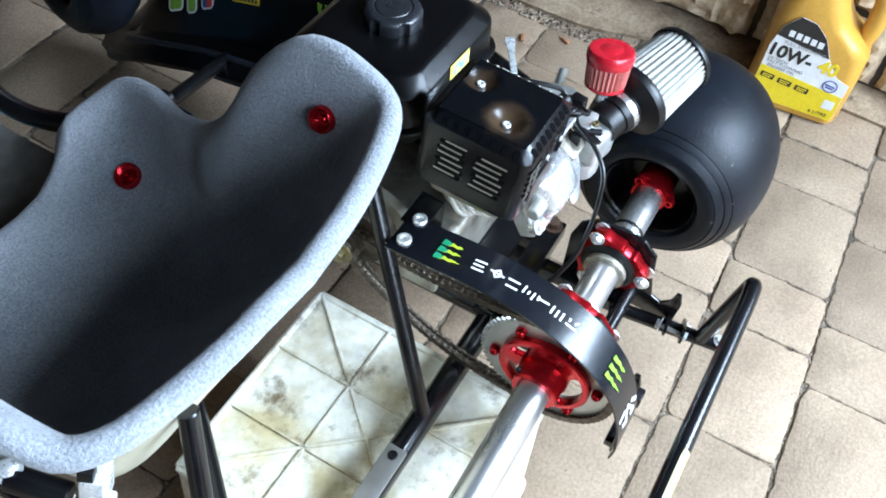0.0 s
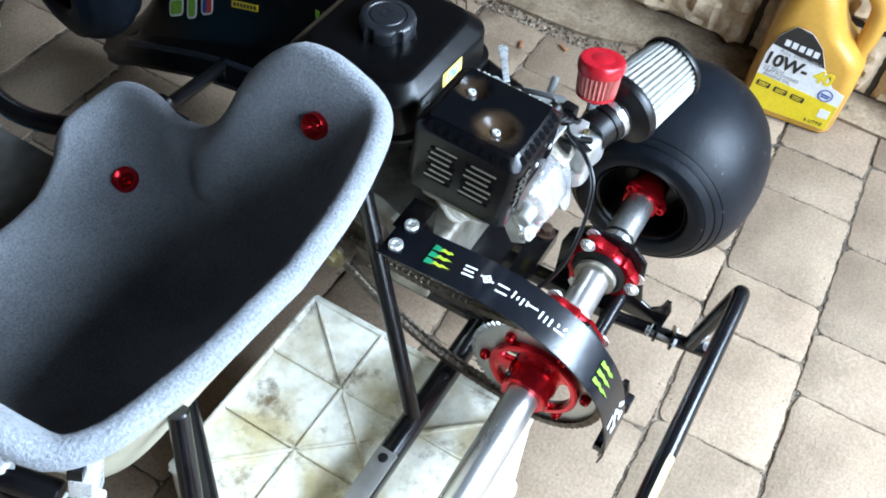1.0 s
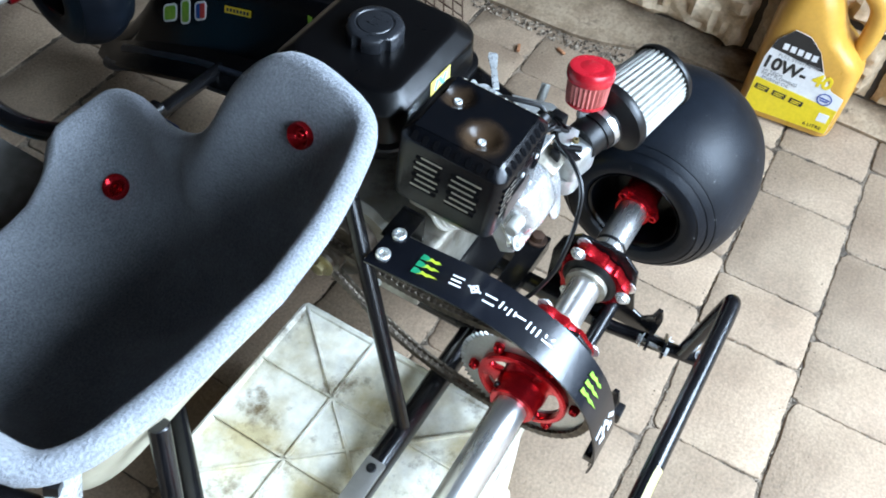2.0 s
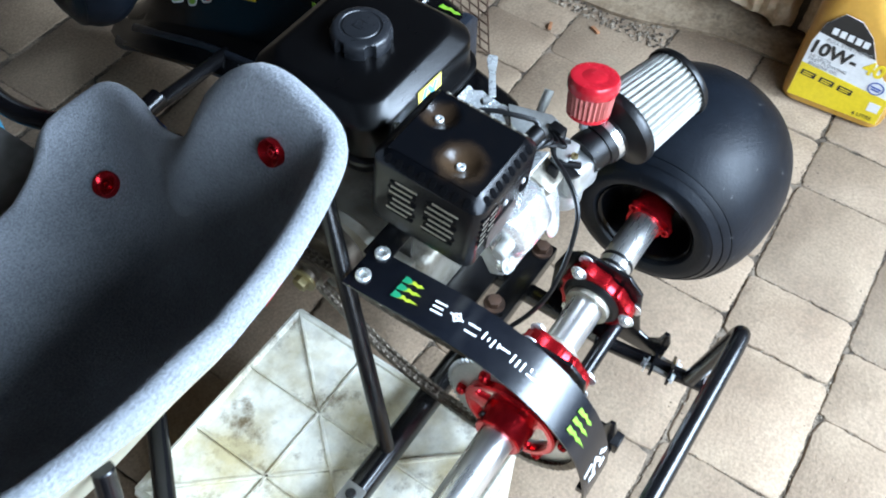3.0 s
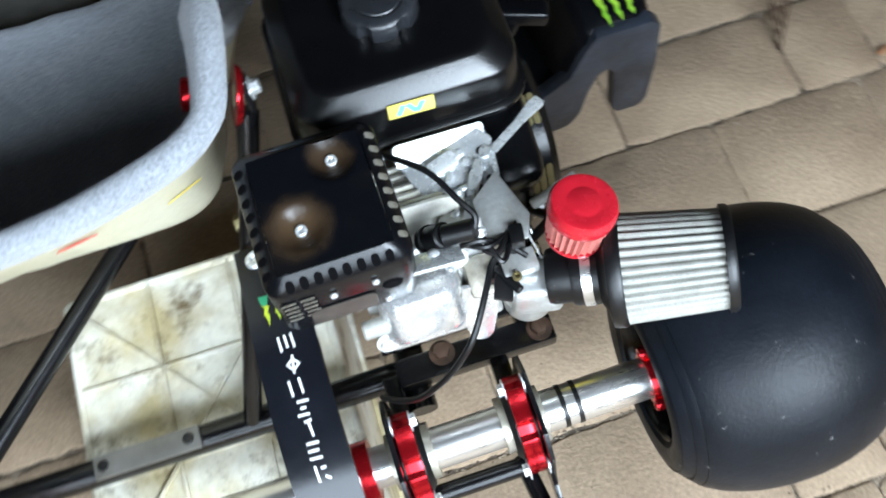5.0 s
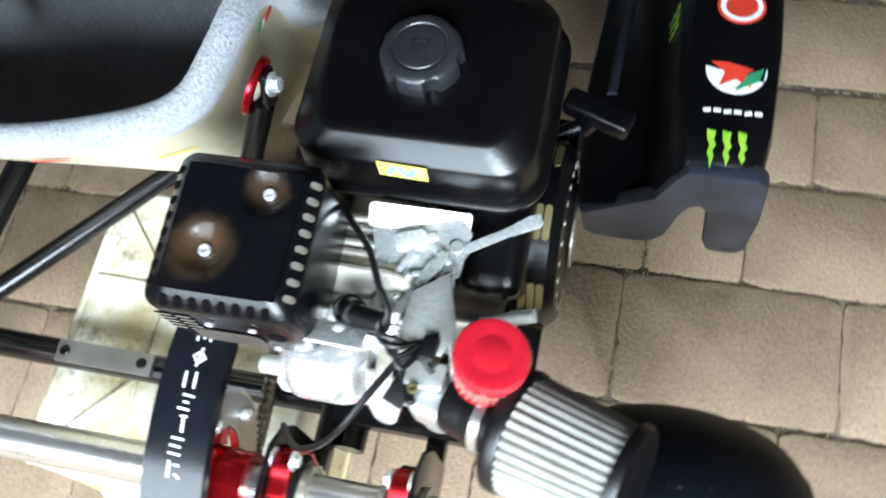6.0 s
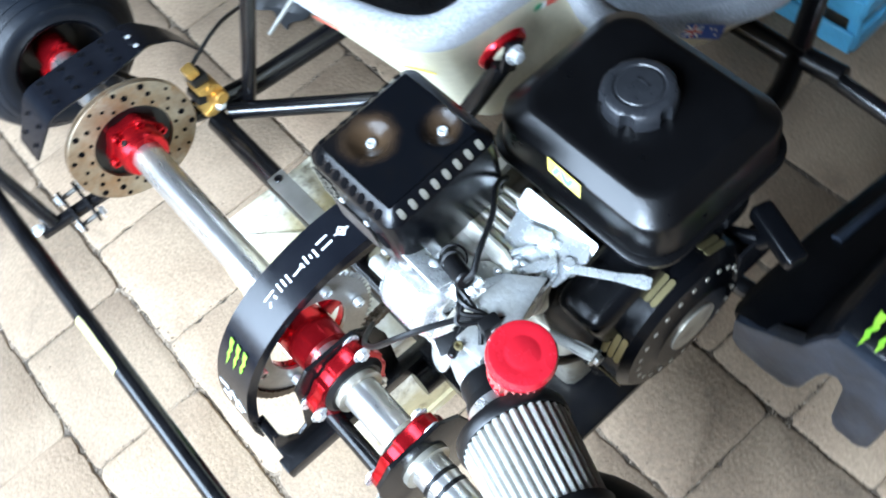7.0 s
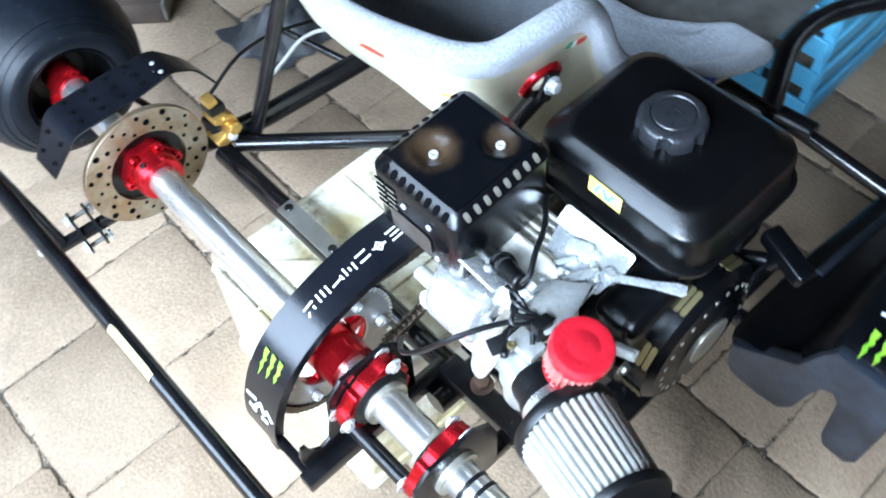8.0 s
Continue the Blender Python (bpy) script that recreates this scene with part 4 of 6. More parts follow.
for _ in range(15000):
    i, j = rf.randrange(len(rings) - 1), rf.randrange(NA)
    u, v = rf.random(), rf.random()
    k = (j + 1) % NA
    (a, na), (b, nb) = rings[i], rings[i + 1]
    p = a[j].lerp(a[k], u).lerp(b[j].lerp(b[k], u), v)
    n = na[j].lerp(nb[j], v)
    lean = Vector((rf.gauss(0, 1), rf.gauss(0, 1), rf.gauss(0, 1))) * 0.8
    tip = p + (n + lean).normalized() * rf.uniform(0.0006, 0.0019)
    w = n.cross(Vector((rf.gauss(0, 1), rf.gauss(0, 1), rf.gauss(0, 1)))).normalized() * 0.00028
    c = len(hv)
    hv.extend([tuple(p - n * 0.0004 + w), tuple(p - n * 0.0004 - w), tuple(tip)])
    hf.append((c, c + 1, c + 2))
hme = bpy.data.meshes.new("fibres")
hme.from_pydata(hv, [], hf)
hbm = bmesh.new()
hbm.from_mesh(hme)
bpy.data.meshes.remove(hme)
tagged(part("fleece_fuzz", hbm, M_FLEECE, seat, "short grey fleece fibres", False), kind="stuff")


def on_seat(place, lift=0.0):
    """The seat's inner surface nearest to a place, and its inward normal."""
    i, j = min(((i, j) for i in range(NR) for j in range(NA)), key=lambda v: (P[v[0]][v[1]] - Vector(place)).length)
    n = IN[i][j]
    return P[i][j] + n * lift, n


def on_shell(place):
    i, j = min(((i, j) for i in range(COVER) for j in range(NA)), key=lambda v: (FAR[v[0]][v[1]] - Vector(place)).length)
    n = -IN[i][j]
    return frame_to(FAR[i][j] + n * 0.0018, FAR[i][j] + n)


def washer(place, normal, parent, label, size=1.0):
    m = frame_to(place, Vector(place) + Vector(normal)) @ pose(0, 0, 0.0058) @ Matrix.Scale(size, 4)
    w = part("washer", lathe([(0.005, -0.0035), (0.009, -0.003), (0.0150, 0.0035), (0.0168, 0.0042), (0.018, 0.002), (0.018, -0.006), (0.005, -0.006)], m, 32, True), M_RED, parent, label)
    piece("bolt", bolt_mesh("bolt", 0.0062, 0.0045, M_RED), m @ pose(0, 0, -0.0045), w)
    return w


washer(*on_seat((-0.124, 0.297, 0.590), 0.0008), seat, "red dished washer on the fleece", 0.82)
washer(*on_seat((-0.146, 0.606, 0.324), 0.0008), seat, "red dished washer on the fleece")
i, j = min(((i, j) for i in range(NR) for j in range(NA)), key=lambda v: (FAR[v[0]][v[1]] - Vector((-0.104, 0.288, 0.583))).length)
WM = frame_to(Vector((-0.1035, 0.2885, 0.584)), Vector((-0.1035, 0.2885, 0.584)) - IN[i][j])
big = part("washer", lathe([(0.010, 0.006), (0.017, 0.003), (0.024, 0.0055), (0.0262, 0.002), (0.0262, 0), (0.010, 0)], WM, 36, True), M_RED, seat, "red dished washer on the shell")
part("bush", lathe([(0.0, 0.0075), (0.009, 0.0075), (0.0125, 0.005), (0.0125, 0), (0, 0)], WM, 24), M_SHELL, big)
piece("bolt", bolt_mesh("bolt", 0.0068, 0.009, M_ZINC, False), at(-0.0895, 0.291, 0.583, 0, 82, 0), seat)


def flat_on(place, normal, along):
    """A pose at a place on the shell's outside, its x along the rim."""
    n, p = Vector(normal).normalized(), Vector(place)
    x = (Vector(along) - n * n.dot(Vector(along))).normalized()
    y = n.cross(x)
    return Matrix(((x.x, y.x, n.x, p.x), (x.y, y.y, n.y, p.y), (x.z, y.z, n.z, p.z), (0, 0, 0, 1)))


FLAGS = flat_on((-0.1175, 0.360, 0.5735), (0.95, -0.10, -0.30), (0, 0.031, -0.009))
for x, w, mat in ((-0.013, 0.009, M_DKGREEN), (-0.005, 0.006, M_WHITE), (0.006, 0.014, M_REDINK)):
    part("sticker", slab(rrect(w, 0.010, 0.002), 0.0004, FLAGS @ pose(x, 0.0012 * (w > 0.008), 0, 0, 0, 8)), mat, seat, "worn green, white and red flag sticker", False)
FLAG = flat_on((-0.0745, 0.552, 0.404), (0.93, -0.34, 0.10), (0.02, 0.06, -0.034))
flag = part("sticker", slab(rrect(0.056, 0.019, 0.002), 0.0005, FLAG), M_BLUEINK, seat, "dark blue flag sticker with red and white bars", False)
for x0, y0, x1, y1, w, mat in ((-0.026, 0, -0.004, 0, 0.0045, M_WHITE), (-0.015, -0.007, -0.015, 0.007, 0.0045, M_WHITE), (-0.026, -0.007, -0.005, 0.007, 0.0022, M_WHITE), (-0.026, 0.007, -0.005, -0.007, 0.0022, M_WHITE), (0.008, 0.004, 0.010, 0.004, 0.002, M_WHITE), (0.018, -0.004, 0.020, -0.004, 0.002, M_WHITE), (0.015, 0.003, 0.017, 0.003, 0.002, M_WHITE)):
    strokes([(x0, y0, x1, y1)], w, FLAG @ pose(0, 0, 0.0006), mat, flag, "mark")
strokes([(-0.026, 0, -0.004, 0), (-0.015, -0.007, -0.015, 0.007)], 0.0024, FLAG @ pose(0, 0, 0.0011), M_REDINK, flag, "mark")

# side pod
def pod_ring(y, xi, xr, xo, zi, zr, zlow):
    """One section: inner lip, slope, ridge, top, outer wall, underside."""
    zi += 0.010 * min(1.0, max(0.0, (y - 0.40) / 0.2))
    pts = [(xi + 0.010, zi - 0.006), (xi - 0.003, zi - 0.003), (xi - 0.007, zi + 0.009), (xi + 0.004, zi + 0.018), (xr - 0.024, zi + 0.034), (xr - 0.006, zr - 0.03), (xr, zr - 0.008), (xr + 0.008, zr), (xo - 0.018, zr + 0.001), (xo - 0.004, zr - 0.008), (xo, zr - 0.026), (xo - 0.004, zlow + 0.02), (xo - 0.016, zlow), (xr + 0.01, zlow + 0.004), (xi + 0.03, zi - 0.036)]
    return [(x, y, z) for x, z in pts]


POD = ((0.352, 0.172, 0.248, 0.336, 0.292, 0.432, 0.30), (0.362, 0.168, 0.244, 0.342, 0.292, 0.441, 0.285), (0.40, 0.164, 0.240, 0.348, 0.285, 0.446, 0.25), (0.50, 0.162, 0.236, 0.352, 0.262, 0.438, 0.205), (0.62, 0.164, 0.234, 0.352, 0.240, 0.410, 0.17), (0.75, 0.166, 0.230, 0.350, 0.210, 0.365, 0.14), (0.88, 0.172, 0.230, 0.340, 0.162, 0.292, 0.10), (0.935, 0.182, 0.233, 0.333, 0.135, 0.215, 0.085), (0.98, 0.194, 0.238, 0.322, 0.108, 0.160, 0.07), (1.035, 0.222, 0.246, 0.30, 0.085, 0.112, 0.06))
POD = tuple((y, xi - 0.010, xr + 0.003, xo - 0.014, zi + (0.004 if y < 0.55 else -0.008), zr - 0.027 * min(1.0, max(0.0, (0.75 - y) / 0.3)), zl) for y, xi, xr, xo, zi, zr, zl in POD)
pod = part("side_pod", sheet([pod_ring(*v)[:12] for v in POD], 0.004), M_PLASTIC, kart, "moulded black plastic side pod with stickers")
part("pod_end", slab([(0.158, 0.296), (0.162, 0.255), (0.172, 0.242), (0.21, 0.240), (0.238, 0.244), (0.251, 0.266), (0.259, 0.312), (0.267, 0.337), (0.277, 0.344), (0.285, 0.335), (0.290, 0.262), (0.297, 0.242), (0.328, 0.240), (0.337, 0.256), (0.339, 0.33), (0.334, 0.400), (0.322, 0.412), (0.258, 0.413), (0.248, 0.394), (0.232, 0.350), (0.182, 0.312)], 0.020, at(0, 0.367, 0, 90, 0, 0), 0.007), M_SCUFF_SHEEN, pod, "scuffed dark rear end, sheen put into its colour")
# rolled lips in the lighter plastic, whose colour stands in for a highlight
for dx, dz, r, y0, y1 in ((0.002, 0.002, 0.0085, 0.47, 0.99), (0.024, 0.022, 0.0065, 0.50, 0.95)):
    line = []
    for i in range(24):
        y = y0 + (y1 - y0) * i / 23
        v = lerp_table(POD, y)
        line.append((v[0] + dx + 0.003 * math.sin(9 * y), y, v[3] + 0.010 * min(1.0, max(0.0, (y - 0.40) / 0.2)) + dz))
    part("pod_lip", sweep(line, r, 14, True, [r * (1.0 if i < 20 else 1.0 + 0.12 * (i - 19)) for i in range(24)]), M_SCUFF_SHEEN, pod, "worn rolled plastic lip, sheen put into its colour")
piece("bolt", bolt_mesh("bolt", 0.007, 0.004, M_BRASS), at(0.198, 0.385, 0.304, -10, 25, 0), pod)
claw(at(0.290, 0.372, 0.4195, 3, 0, 0), 0.042, pod)
part("sticker", lathe([(0, 0), (0.029, 0), (0.029, 0.0006), (0, 0.0006)], at(0.292, 0.464, 0.4165, -5, 0, 0), 32), M_WHITE, pod, "round white, red and green sticker")
part("sticker", slab([(0.026 * (1 if k % 2 == 0 else 0.42) * math.cos(radians(36 * k + 90)), 0.026 * (1 if k % 2 == 0 else 0.42) * math.sin(radians(36 * k + 90))) for k in range(10)], 0.0005, at(0.292, 0.464, 0.4172, -5, 0, 0)), M_REDINK, pod, smooth=False)
part("sticker", slab([(0.0, -0.026), (0.022, -0.012), (0.026, 0.004), (0.012, -0.004)], 0.0005, at(0.292, 0.464, 0.4178, -5, 0, 0)), M_DKGREEN, pod, smooth=False)
for k in range(6):
    strokes([(-0.026 + 0.0095 * k, 0.001 * (k % 2), -0.0215 + 0.0095 * k, 0.001)], 0.0042, at(0.292, 0.414, 0.4198, -3, 0, 0), M_WHITE, pod, "sticker", "white lettering bars")

# stickers along the pod's sloping upper side
def pod_top(y, x):
    """A pose on the pod's top, x across and y forward."""
    for (y0, *a), (y1, *b) in zip(POD[:-1], POD[1:]):
        if y0 <= y <= y1:
            t = (y - y0) / (y1 - y0)
            z = a[4] + (b[4] - a[4]) * t
            return Matrix.Translation((x, y, z + 0.0015)) @ pose(0, 0, 0, math.degrees(math.atan2(b[4] - a[4], y1 - y0)), 0, 0)


def pod_side(y, h):
    """A pose on the pod's inner slope; its x runs back along the kart, y up the slope."""
    for (y0, *a), (y1, *b) in zip(POD[:-1], POD[1:]):
        if y0 <= y <= y1:
            t = (y - y0) / (y1 - y0)
            v = [p + (q - p) * t for p, q in zip(a, b)]
            lo, hi = Vector((v[1] - 0.022, y, v[3] + 0.045)), Vector((v[1] - 0.006, y, v[4] - 0.03))
            up = (hi - lo).normalized()
            d = Vector((0, -(y1 - y0), -(b[4] - a[4]))).normalized()
            n = d.cross(up).normalized()
            p = lo.lerp(hi, h) + n * 0.0016
            return Matrix(((d.x, up.x, n.x, p.x), (d.y, up.y, n.y, p.y), (d.z, up.z, n.z, p.z), (0, 0, 0, 1)))


for y, w, h, mat in ((0.842, 0.038, 0.033, M_GREEN), (0.806, 0.026, 0.046, M_GREEN), (0.772, 0.030, 0.035, M_BLUEINK)):
    base = part("sticker", slab(rrect(w, h, 0.009), 0.0005, pod_side(y, 0.78)), M_WHITE, pod, "white-edged green and blue sticker shapes", False)
    part("sticker_fill", slab(rrect(w - 0.008, h - 0.008, 0.006), 0.0004, pod_side(y, 0.78) @ pose(0, 0, 0.0006)), mat, base, smooth=False)
part("sticker", slab(rrect(0.012, 0.027, 0.002), 0.0004, pod_side(0.767, 0.78) @ pose(0, 0, 0.0012)), M_REDINK, pod, "red half of a small sticker", False)
part("sticker", slab(rrect(0.055, 0.012, 0.001), 0.0006, pod_side(0.695, 0.86)), M_YELLOW, pod, "yellow strip sticker", smooth=False)
for k in range(7):
    part("mark", box((0.0045, 0.006, 0.0004), pod_side(0.695, 0.86) @ pose(-0.021 + 0.007 * k, 0, 0.0008)), M_BLACKINK, pod, smooth=False)
claw(pod_side(0.545, 0.88), 0.040, pod)
part("sticker", lathe([(0, 0), (0.024, 0), (0.024, 0.0006), (0, 0.0006)], pod_top(0.545, 0.292), 28), M_REDINK, pod, "round red and white sticker")
part("sticker", lathe([(0.016, 0), (0.021, 0), (0.021, 0.0006), (0.016, 0.0006)], pod_top(0.545, 0.292) @ pose(0, 0, 0.0008), 28, True), M_WHITE, pod)
part("brake_hose", sweep(rounded([axp(DX, 0.10, 0.035), (-0.535, 0.17, 0.40), (-0.60, 0.26, 0.34), (-0.615, 0.40, 0.28), (-0.63, 0.62, 0.26)], 0.07, 8), 0.0026, 8), M_RUBBER, kart, "thin black brake hose")

# clamp block and bolt on the seat's other corner
CB = at(-0.5415, 0.2235, 0.576, 8, 12, 30)
clamp = part("seat_clamp", join(box((0.034, 0.018, 0.044), CB, 0.002), box((0.022, 0.020, 0.030), CB @ pose(-0.012, -0.006, -0.02), 0.003)), M_ZINC, kart, "bright aluminium seat clamp block")
for x in (-0.010, 0.010):
    part("lug", box((0.0125, 0.012, 0.012), CB @ pose(x, 0.004, 0.027), 0.0015), M_RUBBER, clamp)
part("clamp_stem", rod((-0.574, 0.278, 0.584), (-0.560, 0.232, 0.576), 0.011), M_TUBE, clamp)
piece("bolt", bolt_mesh("bolt", 0.008, 0.008, M_ZINC, False), frame_to((-0.571, 0.278, 0.594), (-0.62, 0.22, 0.72)), clamp)
# faded prints on the back of the shell and a thin rod beyond the seat
part("sticker", slab([(-0.018, -0.003), (-0.004, -0.006), (0.016, -0.003), (0.018, 0.002), (0.0, 0.005), (-0.014, 0.003)], 0.0004, on_shell((-0.253, 0.19, 0.592))), M_REDINK, seat, "faded red print", False)
part("sticker", slab(rrect(0.036, 0.004, 0.0015), 0.0004, on_shell((-0.155, 0.215, 0.535))), M_YELLOW, seat, "thin yellow stripe", False)
part("brake_rod", rod((-0.68, 0.317, 0.262), (-0.545, 0.346, 0.262), 0.006), M_TUBE, kart)
part("drain_hose", sweep(rounded([(-0.60, 0.25, 0.265), (-0.598, 0.31, 0.30), (-0.582, 0.348, 0.305), (-0.545, 0.363, 0.295), (-0.50, 0.38, 0.27)], 0.03), 0.0032, 10), M_GAUZE, kart, "pale plastic hose")


# ---- the engine on the kart ----
eng = thing("engine", (0.04, 0.22, 0.29), "small petrol engine with black tank, bolted beside the seat", "engine")
mount = part("mount_plate", box((0.20, 0.20, 0.012), at(0.04, 0.225, 0.293), 0.003), M_TUBE, eng, "black steel engine mount")
for x in (-0.03, 0.10):
    part("mount_rail", box((0.026, 0.23, 0.022), at(x, 0.21, 0.275), 0.003), M_TUBE, mount)
part("mount_bar", box((0.17, 0.03, 0.024), at(0.035, 0.095, 0.30), 0.003), M_TUBE, mount)
for x, y in ((0.001, 0.102), (0.105, 0.095)):
    piece("bolt", bolt_mesh("bolt", 0.009, 0.012, M_SOOT, False), at(x, y, 0.312), mount)
block = part("crankcase", join(box((0.155, 0.17, 0.11), at(0.02, 0.25, 0.355), 0.018, 3), box((0.012, 0.15, 0.12), at(-0.068, 0.25, 0.362), 0.006, 2), lathe([(0, 0), (0.052, 0), (0.056, 0.004), (0.056, 0.016), (0.03, 0.022), (0, 0.022)], at(-0.073, 0.262, 0.40, 0, -90, 0), 36)), M_DARKALU, eng, "oily cast aluminium crankcase")
for k in range(6):
    a = radians(60 * k + 15)
    piece("bolt", HEX, at(-0.076, 0.255 + 0.066 * math.cos(a), 0.37 + 0.055 * math.sin(a), 0, -90, 0), block)
# cylinder and its fins, leaning far back
CYL = at(0.002, 0.2, 0.445, 60, 0, 0)
cyl = part("cylinder", box((0.090, 0.094, 0.11), CYL @ pose(0.004, 0.014, 0.045), 0.030, 4), M_FIN, eng, "pale cast aluminium finned cylinder")
for k in range(7):
    part("fin", slab(rrect(0.118 - 0.003 * (k % 2), 0.108 - 0.004 * (k % 3), 0.034, 8), 0.0052, CYL @ pose(0.004, 0.016, 0.022 + 0.0108 * k, 0.8 * math.sin(2.3 * k), 1.2 * math.cos(1.7 * k), 0), 0.0008), M_FIN, cyl)
head = part("cylinder_head", join(box((0.112, 0.098, 0.022), CYL @ pose(0.004, 0, 0.108), 0.007, 3), rod(CYL @ Vector((0.036, 0.02, 0.10)), CYL @ Vector((0.036, 0.052, 0.105)), 0.013), box((0.03, 0.03, 0.03), CYL @ pose(0.045, -0.02, 0.108), 0.006, 2)), M_ALU, eng, "cast aluminium cylinder head")
vc = part("valve_cover", join(loft([[CYL @ Vector((x - 0.008, y - 0.002, z)) for x, y in rrect(w, d, r)] for z, w, d, r in ((0.122, 0.074, 0.064, 0.013), (0.134, 0.072, 0.062, 0.014), (0.1375, 0.070, 0.060, 0.014), (0.1420, 0.065, 0.054, 0.014), (0.1480, 0.057, 0.045, 0.013), (0.1510, 0.050, 0.037, 0.011), (0.1522, 0.038, 0.025, 0.008))]), slab(rrect(0.094, 0.086, 0.014), 0.004, CYL @ pose(-0.006, -0.006, 0.118), 0.001), *[lathe([(0, 0.116), (0.0085, 0.116), (0.0088, 0.118), (0.0088, 0.1235), (0.0075, 0.125), (0, 0.125)], CYL @ pose(bx, by, 0), 20) for bx, by in ((-0.046, 0.03), (0.03, 0.03), (-0.046, -0.034), (0.03, -0.034))]), M_COVER, eng, "bright cast valve cover")
for x, y in ((-0.046, 0.03), (0.03, 0.03), (-0.046, -0.034), (0.03, -0.034)):
    piece("bolt", HEX, CYL @ pose(x, y, 0.125), vc)
part("breather_stub", rod(CYL @ Vector((-0.04, -0.005, 0.136)), CYL @ Vector((-0.062, -0.005, 0.136)), 0.008), M_GAUZE, vc, "pale breather stub")
part("tin_cover", box((0.046, 0.022, 0.003), at(0.012, 0.0955, 0.571, -28, 6, 0), 0.001), M_ZINC, eng, "bright bent tin over the cylinder head")
part("insulator_plate", slab([(0.058, 0.142), (0.084, 0.162), (0.098, 0.116), (0.090, 0.096), (0.055, 0.100)], 0.003, at(0, 0, 0.553), 0.001), M_ALU, eng, "dull tin carburettor plate")
part("link_post", box((0.012, 0.018, 0.03), at(0.081, 0.100, 0.548, 0, 0, -10), 0.003), M_RUBBER, eng)
# small bright hardware round the carburettor linkage
part("cable_adjuster", lathe([(0, 0), (0.0050, 0), (0.0062, 0.001), (0.0062, 0.003), (0.0050, 0.004), (0.0062, 0.005), (0.0062, 0.007), (0.0050, 0.008), (0.0062, 0.009), (0.0062, 0.011), (0.004, 0.013), (0.004, 0.020), (0, 0.020)], at(0.052, 0.101, 0.562, -62, 8, 0), 18), M_ZINC, eng, "bright ribbed cable adjuster")
for x, y, z, r in ((0.015, 0.099, 0.556, 0.0062), (0.050, 0.156, 0.540, 0.0058), (0.071, 0.170, 0.538, 0.0046), (0.043, 0.140, 0.536, 0.0052)):
    nutty = part("nut", slab(hexagon(r), 0.005, at(x, y, z, -14, 6, 20 + 900 * x), 0.0006), M_ZINC, eng, "bright zinc nut")
    part("stud", rod(at(x, y, z, -14, 6, 0) @ Vector((0, 0, 0.003)), at(x, y, z, -14, 6, 0) @ Vector((0, 0, 0.009)), r * 0.5), M_ZINC, nutty)
part("governor_arm", slab([(-0.034, -0.004), (0.0, -0.0035), (0.020, -0.006), (0.034, -0.003), (0.034, 0.003), (0.018, 0.006), (0.0, 0.004), (-0.034, 0.004)], 0.002, at(0.060, 0.150, 0.546, -10, -4, 62), 0.0006), M_ZINC, eng, "bright flat governor arm")
part("governor_spring", sweep([(0.066 + 0.017 * i / 120, 0.104 + 0.042 * i / 120 + 0.0034 * math.cos(i * 0.9), 0.550 + 0.0034 * math.sin(i * 0.9)) for i in range(121)], 0.0009, 5), M_RUST, eng, "thin brown governor spring")
EAR = frame_to((0.0372, 0.062, 0.4575), (0.0395, 0.0843, 0.5225))
part("bracket_ear", slab([(-0.010, 0.0), (-0.006, -0.006), (0.0, -0.008), (0.006, -0.006), (0.010, 0.0), (0.017, 0.030), (0.017, 0.066), (-0.017, 0.066), (-0.017, 0.030)], 0.004, EAR @ pose(0, 0, 0, 90, 0, 0), 0.0015), M_COVER, eng, "bright rounded bracket ear below the carburettor")
part("cap_nut", lathe([(0, -0.004), (0.0058, -0.004), (0.0062, 0.0), (0.0050, 0.0038), (0.0026, 0.0058), (0, 0.0062)], at(0.013, 0.101, 0.566, 25, 10, 0), 20), M_ZINC, eng, "bright domed cap nut")
# spark plug, boot and lead
part("plug_boot", join(rod((0.012, 0.122, 0.552), (0.026, 0.112, 0.574), 0.0105), lathe([(0, -0.004), (0.0125, -0.003), (0.0125, 0.003), (0, 0.004)], frame_to((0.014, 0.120, 0.555), (0.026, 0.112, 0.574)), 20), rod((0.024, 0.112, 0.573), (0.050, 0.106, 0.581), 0.0088)), M_RUBBER, eng, "black rubber plug boot")
part("plug_lead", sweep(rounded([(0.049, 0.106, 0.581), (0.053, 0.113, 0.588), (0.042, 0.130, 0.594), (0.030, 0.157, 0.597), (0.006, 0.180, 0.594), (-0.004, 0.20, 0.57)], 0.02), 0.0027, 8), M_RUBBER, eng)

# muffler under a slotted black guard
MX, MY, MZ = -0.0585, 0.1405, 0.594
WX, WY, H = 0.111, 0.119, 0.094

secs = []
for h, w, d, r in ((-H / 2, WX - 0.002, WY - 0.002, 0.012), (-H / 2 + 0.004, WX, WY, 0.013), (H / 2 - 0.0130, WX, WY, 0.013), (H / 2 - 0.0112, WX - 0.0012, WY - 0.0012, 0.013), (H / 2 - 0.0026, WX - 0.0185, WY - 0.0185, 0.012), (H / 2 - 0.0008, WX - 0.0235, WY - 0.0235, 0.011)):
    secs.append([(x, y, h) for x, y in rrect(w, d, r)])
MM = at(MX, MY, MZ, 3, 1.5, 1)


